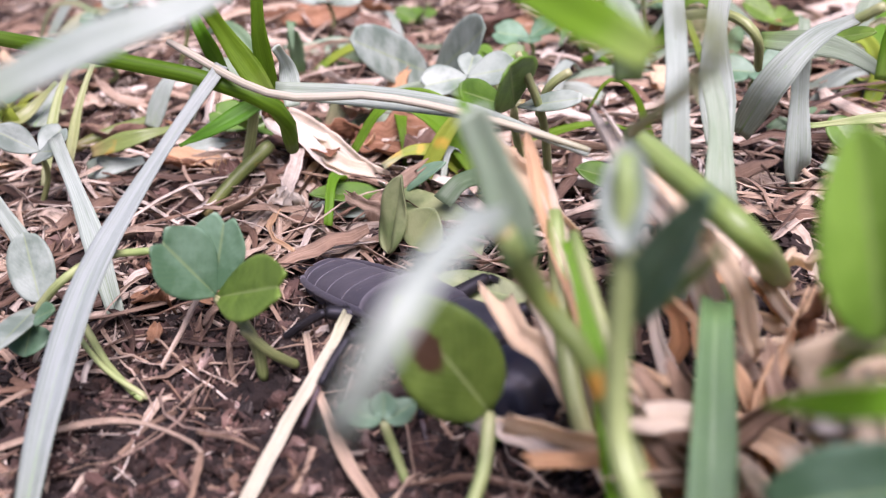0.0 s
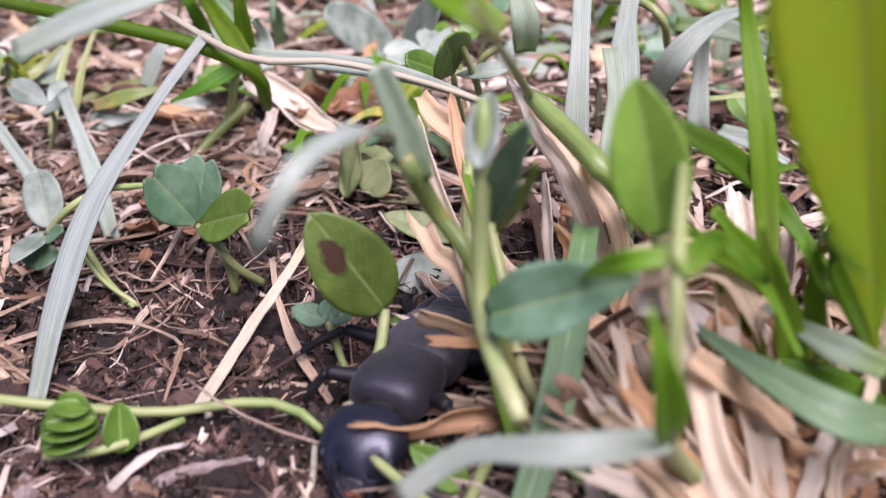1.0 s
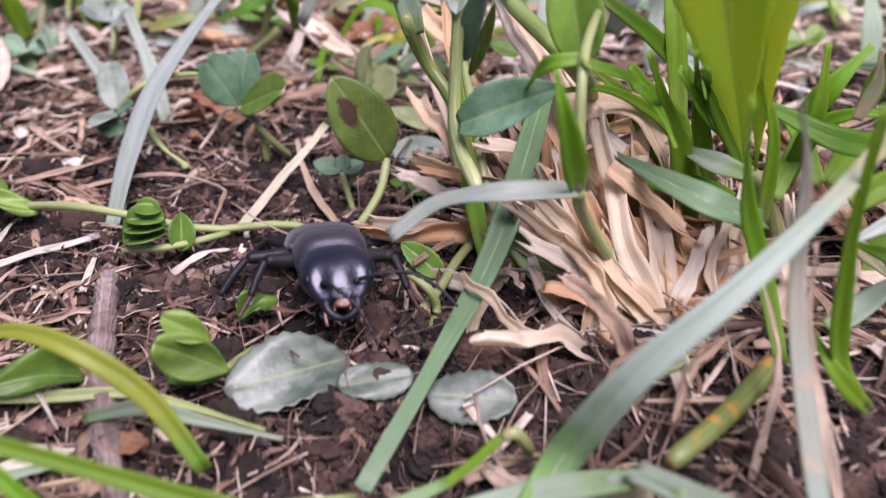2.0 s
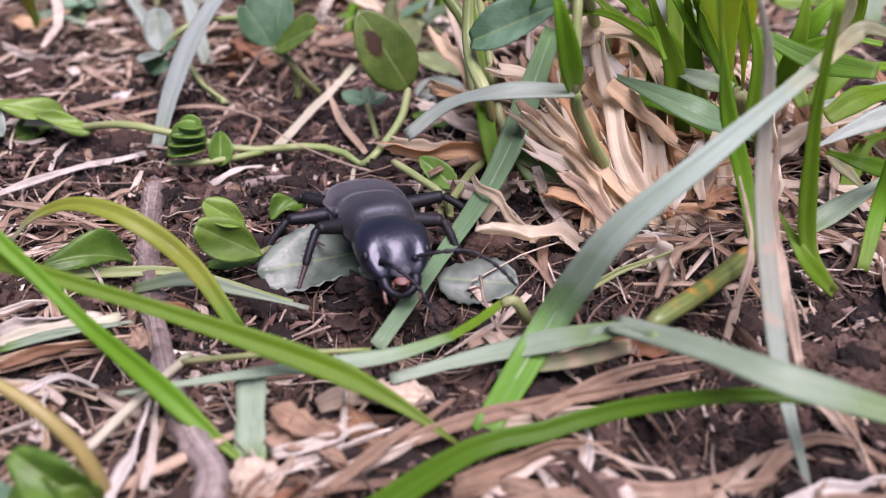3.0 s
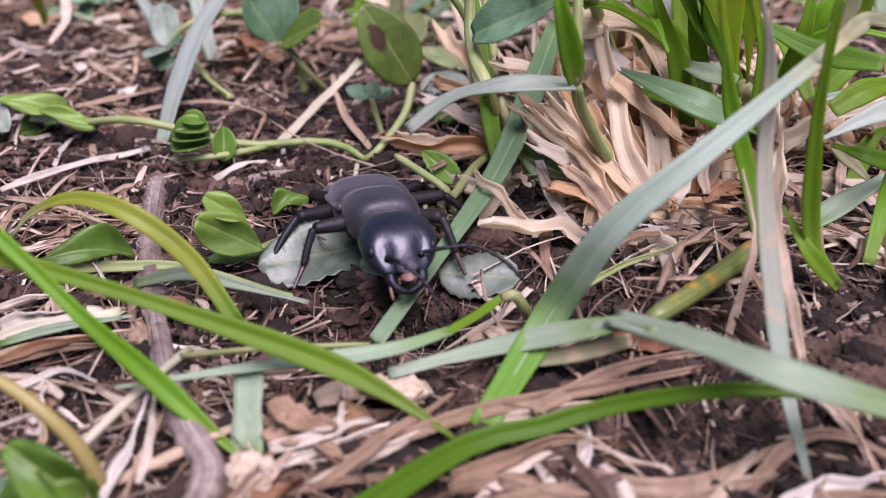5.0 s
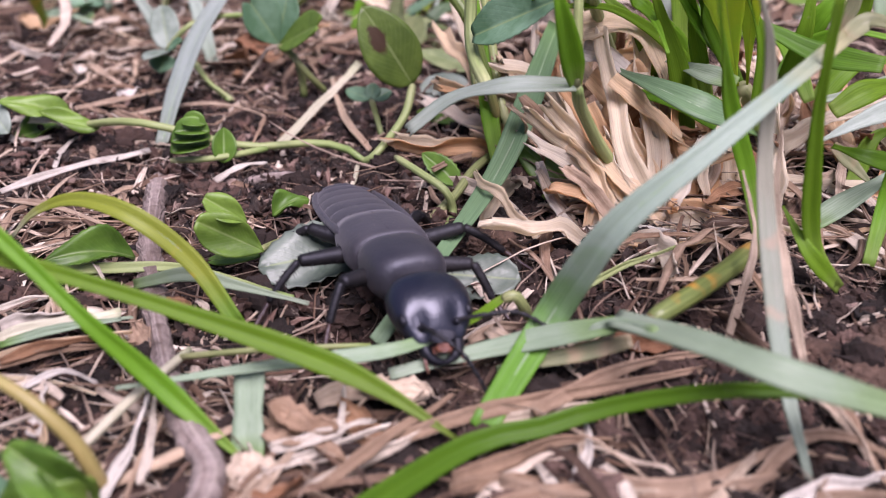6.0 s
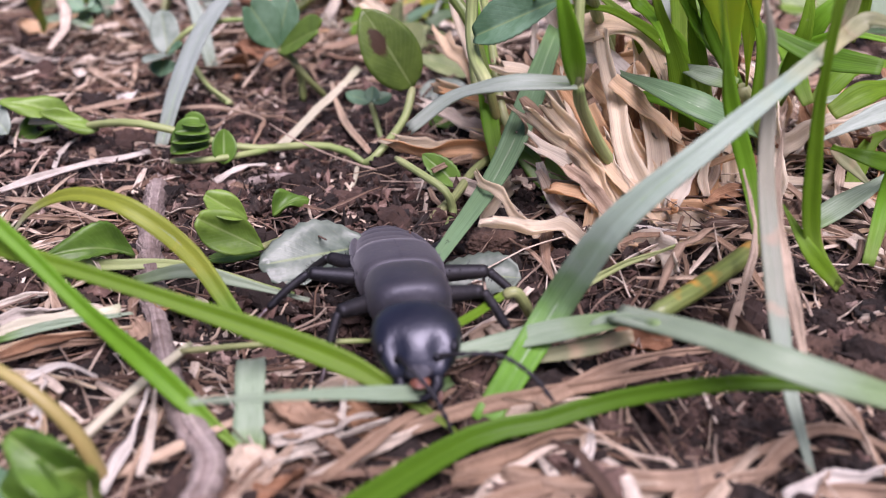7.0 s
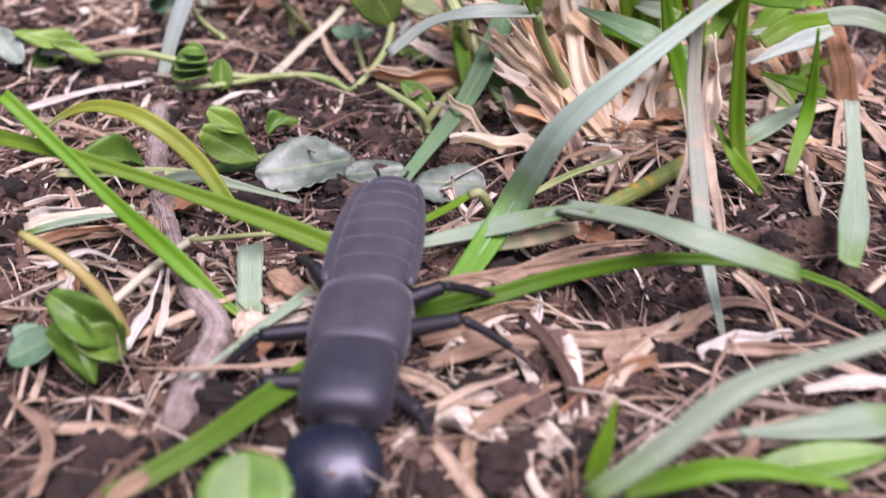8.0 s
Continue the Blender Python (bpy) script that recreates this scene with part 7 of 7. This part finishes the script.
def fill_tuft(centre, count, spread, tall, seed, dull=False):
    """Old split sheaths and broken culms standing and leaning every way round a tuft's foot. dull adds red-brown ones,
    shade inside the tuft put into colour.
    """
    rnd = random.Random(seed)
    tuft = thing("dry_tuft", "dense dry tuft of broken tan grass sheaths", "dry grass", "dry tufts")
    for _ in range(count):
        x, y = rnd.gauss(centre[0], spread), rnd.gauss(centre[1], spread)
        a, lean = rnd.gauss(2.6, 1.5), rnd.uniform(0.45, 1.1)
        length = rnd.uniform(0.5, 1.0) * tall
        z = ground_height(x, y)
        dx, dy = math.cos(a) * lean * length, math.sin(a) * lean * length
        rise = length * math.sqrt(max(0.05, 1 - min(lean, 0.95) ** 2))
        bow = rnd.uniform(-0.15, 0.15) * length
        part("sheath", strip([(x, y, z), (x + dx * 0.4 + bow, y + dy * 0.4, z + rise * 0.55), (x + dx, y + dy, z + rise)], rnd.uniform(0.4, 2.0), fold=rnd.uniform(0.1, 1.0), wave=0.12, kink=rnd.uniform(0.2, 0.7), tip=rnd.uniform(0.45, 1.0), ragged=1.8, thick=0.11, steps=22, seed=rnd.randrange(999)), rnd.choice((SHEATH, STRAW, CURLED) if dull else (SHEATH, SHEATH, STRAW)), tuft)


fill_tuft((15.0, 5.0), 20, 2.2, 8.0, 5)
fill_tuft((21.0, 9.0), 18, 3.4, 9.0, 6, True)
fill_tuft((11.0, 17.0), 26, 2.8, 11.0, 7)
fill_tuft((19.0, 22.0), 30, 4.0, 9.0, 8, True)
fill_tuft((30.0, 16.0), 24, 4.5, 8.0, 9, True)
fill_tuft((-9.0, 52.0), 16, 5.0, 7.0, 10)

clod((6.1, 2.7, 1.0), 1.5, 870)
clod((-8.7, 20.6, 0.2), 0.9, 455)
clod((8.5, 2.7, 1.0), 0.8, 880)
clod((24.5, -10.2, 0.6), 1.5, 1520)
clod((22.8, -8.6, 0.6), 1.3, 1440)
clod((27.1, -7.9, 0.6), 2.0, 1590)
clod((25.6, -12.4, 0.6), 1.1, 1600)


# ---- the beetle: faces -y, its feet at z = 0 ----
def loft(sections, sides=22, square=2.4):
    """A closed body from sections: y, half width, top, bottom; rounded boxes across."""
    bm = bmesh.new()
    rings = []
    for y, w, top, low in sections:
        ring, mid, h = [], (top + low) / 2, (top - low) / 2
        for j in range(sides):
            a = 2 * math.pi * j / sides
            c, s = math.cos(a), math.sin(a)
            ring.append(bm.verts.new((w * math.copysign(abs(c) ** (2 / square), c), y, mid + h * math.copysign(abs(s) ** (2 / square), s))))
        rings.append(ring)
    for a, b in zip(rings, rings[1:]):
        for j in range(sides):
            bm.faces.new((a[j], a[(j + 1) % sides], b[(j + 1) % sides], b[j]))
    for ring in (rings[0], rings[-1]):
        bm.faces.new(ring)
    bmesh.ops.recalc_face_normals(bm, faces=bm.faces)
    return bm


def limb(points, r0, r1, bristles=0, seed=1, sides=8):
    """A tapering limb set with fine stiff bristles."""
    steps = 18 if bristles else 10
    bm = tube(points, r0, r1, sides=sides, steps=steps)
    rnd = random.Random(seed)
    for f in rnd.sample([f for f in bm.faces if len(f.verts) == 4], bristles):
        root, n = f.calc_center_median(), f.normal.copy()
        lean = (n + 0.5 * (Vector(points[-1]) - Vector(points[0])).normalized()).normalized()
        side = n.orthogonal().normalized() * 0.028
        over = n.cross(side)
        ring = [bm.verts.new(root + v) for v in (side, over - side * 0.5, -over - side * 0.5)]
        tip = bm.verts.new(root + lean * rnd.uniform(0.16, 0.34))
        for i in range(3):
            bm.faces.new((ring[i], ring[(i + 1) % 3], tip))
    return bm


FOOT = shell_material("dark_brown_foot", (0.035, 0.016, 0.01), 0.45, 6000.0)
BODY_Z = 2.3


def build_beetle():
    root = thing("beetle", "long matt-black rove beetle walking over leaves and straw", "beetle")
    # Shield behind the head: narrower than the wing cases, its front corners rounded off.
    shield = part("pronotum", loft([(0.12, 1.9, 3.3, 1.0), (0.02, 2.02, 3.42, 0.85), (-0.5, 2.12, 3.5, 0.7), (-1.4, 2.18, 3.56, 0.6), (-2.3, 2.15, 3.55, 0.6),
                                  (-3.0, 2.05, 3.5, 0.7), (-3.45, 1.88, 3.4, 0.85), (-3.75, 1.6, 3.24, 1.0), (-3.9, 1.2, 3.02, 1.2)], sides=36, square=2.6), SATIN, root, "smooth black neck shield with a bluish sky sheen")
    # Two short wing cases meet in a hair-fine straight seam.
    for side in (-1, 1):
        bm = loft([(4.6, 1.9, 3.2, 1.2), (4.5, 2.26, 3.42, 0.9), (3.6, 2.44, 3.5, 0.7), (1.8, 2.44, 3.54, 0.65), (0.8, 2.36, 3.54, 0.7), (0.3, 2.2, 3.48, 0.8), (0.16, 2.02, 3.36, 0.95)], sides=36, square=2.6)
        for v in bm.verts:
            v.co.x = side * max(0.004, side * v.co.x)
        inner = [f for f in bm.faces if all(abs(v.co.x) < 0.02 for v in f.verts)]
        bmesh.ops.delete(bm, geom=inner, context="FACES")
        part("wing_case", bm, MATT, root, "matt black wing case")
    abdomen = part("abdomen", loft([(-0.4, 1.5, 2.8, 0.9), (2, 1.9, 2.7, 0.7), (5, 1.7, 2.5, 0.8), (7.4, 0.9, 2.2, 1.2)]), LIMB, root, at=Matrix.Translation(mm(0, 4.3, 0)))
    edges = [(-0.5, 2.02), (1.3, 2.12), (3.0, 2.16), (4.7, 2.12), (6.3, 2.02), (7.7, 1.86), (8.9, 1.62), (9.6, 1.3)]
    for (y0, w0), (y1, w1) in zip(edges, edges[1:]):
        lift = 0.05 * y0
        part("tergite", loft([(y0, w0 * 0.98, 3.235 - lift, 1.0), (y0 + 0.15, w0 * 0.99, 3.27 - lift, 0.85), ((y0 + y1) / 2, (w0 + w1) / 2, 3.31 - lift * 1.1, 0.75),
                              (y1 - 0.12, w1 * 1.01, 3.3 - lift * 1.18, 0.8), (y1 + 0.05, w1 * 0.99, 3.25 - lift * 1.2, 1.0)], sides=30, square=2.5), MATT, abdomen)
    # The raised margin down each side of the abdomen.
    for side in (-1, 1):
        part("side_rim", limb([(side * w * 1.04, y, 2.74 - 0.0575 * y) for y, w in edges], 0.27, 0.2, 20, sides=10, seed=9 + side), MATT, abdomen)
    for side in (-1, 1):
        part("tail_filament", limb([(side * 0.4, 9.2, 2.3), (side * 0.8, 10.2, 2.4), (side * 0.9, 10.9, 2.3)], 0.16, 0.06, 8), LIMB, abdomen)
    part("neck", loft([(-3.5, 1.2, 2.75, 1.2), (-4.1, 0.98, 2.45, 1.25), (-4.9, 1.1, 2.6, 1.2)]), LIMB, root)
    # The head: a broad polished dome, cut off steeply before the eyes in a hollowed face.
    bm = loft([(-0.15, 0.95, 0.5, -0.7), (-0.3, 1.35, 0.8, -0.9), (-0.6, 1.75, 1.0, -1.05), (-1.1, 2.03, 1.14, -1.15), (-1.7, 2.13, 1.18, -1.2), (-2.3, 2.1, 1.1, -1.25), (-2.8, 2.0, 0.94, -1.25), (-3.2, 1.84, 0.72, -1.25),
               (-3.5, 1.66, 0.45, -1.22), (-3.75, 1.46, 0.16, -1.18), (-3.95, 1.28, -0.12, -1.12), (-4.1, 1.1, -0.38, -1.02), (-4.18, 0.85, -0.56, -0.95)], sides=40, square=2.3)
    for v in bm.verts:
        x, y, z = v.co
        if z > -0.6 and y < -2.4:
            hollow = math.exp(-((abs(x) - 0.95) / 0.36) ** 2 - ((y + 3.5) / 0.45) ** 2)
            v.co.z -= 0.3 * hollow
            v.co.y += 0.12 * hollow
    head = part("head", bm, GLOSS, root, "broad glossy black head", at=pose(*mm(0, -4.35, 2.2)))
    for side in (-1, 1):
        bm = bmesh.new()
        bmesh.ops.create_icosphere(bm, subdivisions=3, radius=0.44)
        bmesh.ops.scale(bm, vec=(0.6, 1.1, 0.85), verts=bm.verts)
        bmesh.ops.translate(bm, vec=(side * 1.66, -2.95, 0.06), verts=bm.verts)
        part("eye", bm, JAW, head, "shiny black eye")
        part("mandible", limb([(side * 0.75, -3.7, -0.85), (side * 0.85, -4.15, -1.1), (side * 0.62, -4.5, -1.4), (side * 0.15, -4.68, -1.6), (side * -0.25, -4.62, -1.7)], 0.4, 0.12, sides=12), JAW, head, "curved glossy black jaw")
        part("palp", limb([(side * 0.75, -3.9, -0.9), (side * 0.95, -4.5, -1.4), (side * 0.9, -4.9, -1.9)], 0.12, 0.09), PALP, head, "tan feeler of the mouth")
        part("palp", limb([(side * 0.35, -4.0, -1.0), (side * 0.45, -4.4, -1.5), (side * 0.45, -4.6, -1.9)], 0.1, 0.08), MOUTH, head, "red-brown feeler of the mouth")
        bm = bmesh.new()
        bmesh.ops.create_icosphere(bm, subdivisions=2, radius=0.2)
        bmesh.ops.translate(bm, vec=(side * 0.9, -3.72, 0.02), verts=bm.verts)
        part("antenna_socket", bm, JAW, head)
        # One feeler sweeps out to its left, the other hangs forward and down.
        antenna = [(0.95, -3.75, 0.1), (2.2, -4.3, 0.55), (3.7, -4.5, 0.5), (5.0, -5.1, -0.2), (5.9, -5.9, -1.1)] if side > 0 else [(-0.9, -3.75, 0.1), (-0.4, -4.7, 0.2), (0.5, -5.6, -0.4), (1.1, -6.3, -1.4), (1.5, -6.8, -2.4)]
        bm = tube(antenna, 0.15, 0.12, sides=8, steps=45, knob=0.0)
        c, _ = spline(antenna, 45)
        for i, v in enumerate(bm.verts):
            q = c[min(i // 8, 44)]
            v.co = q + (v.co - q) * ((1.0, 0.95, 0.8, 0.55)[(i // 8) % 4] if i // 8 > 8 else 0.85)
        part("antenna", bm, LIMB, head, "beaded dark antenna")
    part("face_plate", leaf((0.0, -4.05, -0.12), (0.0, -4.42, -0.62), 1.35, up=(0, -0.7, 0.7), fold=-0.12, shape="round", thick=0.22, nu=12, nv=10), SATIN, head)
    part("upper_lip", leaf((0.05, -4.36, -0.58), (0.05, -4.7, -0.98), 0.95, up=(0, -0.6, 0.8), fold=-0.2, shape="round", thick=0.22, nu=10, nv=10), MOUTH, head, "orange-brown upper lip")
    legs = []
    plan = [("front", -1.3, 1.35, ((2.3, -1.3, 0.5), (3.4, -2.0, -1.3), (4.1, -3.1, -2.2))),
            ("middle", 2.4, 1.5, ((3.3, -0.5, 0.8), (5.6, -1.0, -0.8), (7.3, -1.9, -2.1))),
            ("hind", 4.4, 1.4, ((2.0, 1.5, 0.8), (3.9, 3.7, -0.8), (4.8, 5.4, -2.1)))]
    for name, y, out, (knee, ankle, toe) in plan:
        for side in (-1, 1):
            flip = lambda p: (side * p[0], p[1], p[2])
            leg = part("leg", limb([(0, 0, 0), flip([c * 0.5 for c in knee]), flip(knee)], 0.56, 0.36, 26, seed=int(y * 5) + side, sides=12), LIMB, root, "black bristly leg", at=pose(*mm(side * out, y, BODY_Z - 0.5)))
            part("shin", limb([flip(knee), flip([(a + b) / 2 + (0.1 if n == 2 else 0) for n, (a, b) in enumerate(zip(knee, ankle))]), flip(ankle)], 0.26, 0.22, 60, seed=int(y * 10) + side), LIMB, leg)
            part("foot", limb([flip(ankle), flip([(a + b) / 2 for a, b in zip(ankle, toe)]), flip(toe)], 0.17, 0.1, 22, seed=int(y * 7) + side), FOOT, leg, "dark brown jointed foot")
            legs.append((leg, side, y, out, name))
    return root, head, abdomen, legs


beetle, beetle_head, beetle_abdomen, beetle_legs = build_beetle()

# Seconds; place of the joint between shield and wing cases; heading (0 faces the viewer, + turns to its left);
# pitch; head turn and nod; abdomen turn and lift; strides taken; how far the abdomen is drawn in.
CRAWL = [
    (0, -0.62, 30.08, 0.5, 40.48, -5, -25, 18, 0, 0, 0.00, 2.5),
    (0.3, 1.27, 26.95, 0.4, 25.33, -2, -19.99, 18, 0, 0, 0.52, 2.5),
    (0.5, 2.41, 23.78, 0.4, 8.214, -2, -8.695, 18, 0, 0, 1.00, 2.5),
    (0.8, 0.78, 18.18, 0.4, -13.94, -5, 0.9802, 18, 0, 0, 1.84, 2.8),
    (1, 1.01, 17.90, 0.4, -23.04, -6, 8.817, 18, 0, 0, 1.89, 3),
    (1.2, -0.35, 14.89, 0.6, -27.41, -9, 16.41, 20, 0, 0, 2.36, 3.2),
    (1.5, -1.50, 10.80, 1, -2.649, -15, 0, 16, 0, 0, 2.97, 3.5),
    (1.8, -1.37, 8.62, 1.2, 1.014, -20, 0, 16, 0, 0, 3.28, 3.617),
    (2, -3.05, 9.28, 1.4, 12.43, -22, 0, 14, 0, 0, 3.54, 3.694),
    (2.2, -2.49, 6.45, 1.5, 13.13, -20, 0, 16, 0, 0, 3.95, 3.772),
    (3.3, -0.68, 1.70, 1.5, 17.62, -15, -0.4991, 17, 0, 0, 4.68, 4.2),
    (3.5, -0.64, 1.71, 1.5, 17.39, -15, -0.2097, 17, 0, 0, 4.68, 4.2),
    (4, -0.67, 1.82, 1.5, 17.68, -15, -0.2904, 17, 0, 0, 4.70, 4.2),
    (4.5, -0.66, 1.75, 1.5, 17.84, -15, -0.0873, 17, 0, 0, 4.71, 4.2),
    (5.8, -0.71, 0.45, 1.3, 19.25, -12, 1.551, 16, 0, 0, 4.90, 2.6),
    (6, 0.84, -3.28, 1.2, 22.65, -9, -0.764, 14, 0, 0, 5.47, 0.5),
    (6.2, 1.51, -4.20, 1.2, 24.68, -9, -0.4941, 14, 0, 0, 5.63, 0.54),
    (6.5, 2.7, -4.4, 1.2, 30.31, -9, -7.72, 14, 0, 0, 5.81, 0.6),
    (7, 1.65, -6.75, 1.2, 12.59, -12, -5.905, 16, 0, 0, 6.04, 3),
    (7.3, 3.07, -10.16, 1.2, 17.03, -13, -11.32, 16, 0, 0, 6.57, 2.8),
    (7.4, 3.57, -12.10, 1.1, 16.1, -11, -9.181, 16, 0, 0, 6.85, 2.5),
    (7.5, 2.86, -14.23, 1, 9.287, -5, -2.392, 14, 0, 0, 7.17, 2.2),
    (7.6, 2.79, -19.83, 0.8, 9.504, 4, 0, 14, 0, 0, 7.98, 0.4),
    (7.8, 2.76, -23.43, 0.7, 1.261, 6, 0, 12, 0, 0, 8.49, -0.25),
    (8, 1.90, -22.83, 0.7, -1.387, 6, 0, 12, 0, 0, 8.64, -0.9),
]


def motions():
    # The beetle brushes two leaves aside as it comes out from under them.
    for leaf_moved, push in ((pushed_leaf, (4.0, 0.0, -2.2)), (spotted_clover, (1.3, 0.0, -0.2))):
        walk(leaf_moved, [(t, pose(*mm(*(k * c for c in push)))) for t, k in ((0, 1.0), (0.1, 0.62), (0.2, 0.26), (0.3, 0.06), (0.4, 0.0), (2.0, 0.0), (5.0, 0.0), (8.0, 0.0))])
    # It pushes a thin blade that lies across its path first up, then down and away.
    sweep = ((0, *BEND, 0, 0), (3.0, *BEND, 0, 0), (6.0, *BEND, 0, 0), (6.15, *BEND, -8, -1), (6.3, *BEND, -24, -3), (6.5, 3.6, -10.3, 0.9, 30, 19), (6.7, 4.1, -10.7, 0.9, 31, 23), (7.0, 4.3, -11.5, 0.9, 32, 28), (7.2, 4.3, -13.1, 0.9, 43, 32), (7.4, 3.0, -11.5, 0.9, 47, 17), (7.6, 1.0, -7.4, 0.9, 46, 2), (7.8, 0.4, -8.2, 0.9, 47, 1), (8.0, 0.4, -9.0, 0.9, 50, 5))
    walk(swept_blade, [(t, pose(*mm(x, y, z), 0, lift, turn)) for t, x, y, z, turn, lift in sweep])
    walk(beetle, [(t, pose(*mm(x, y, z), pitch, 0, turn)) for t, x, y, z, turn, pitch, *_ in CRAWL])
    walk(beetle_head, [(t, pose(*mm(0, -4.35, 2.2), nod, 0, swing)) for t, x, y, z, turn, pitch, swing, nod, *_ in CRAWL])
    walk(beetle_abdomen, [(t, pose(*mm(0, 4.3 - slide, -0.08 * slide), lift, 0, swing)) for t, x, y, z, turn, pitch, _, _, swing, lift, _, slide in CRAWL])
    times = [i / 10 for i in range(81)]
    steps = np.interp(times, [row[0] for row in CRAWL], [row[10] for row in CRAWL])
    drops = np.interp(times, [row[0] for row in CRAWL], [9.0 * row[3] for row in CRAWL])
    for leg, side, y, out, name in beetle_legs:
        phase = (0.0 if side > 0 else math.pi) + (math.pi if name == "middle" else 0.0)
        rows = []
        for t, s, drop in zip(times, steps, drops):
            a = 2 * math.pi * s + phase
            rows.append((t, pose(*mm(side * out, y, BODY_Z - 0.5), 0, side * (drop - max(0, math.cos(a)) * 9), side * 17 * math.sin(a))))
        walk(leg, rows)


motions()
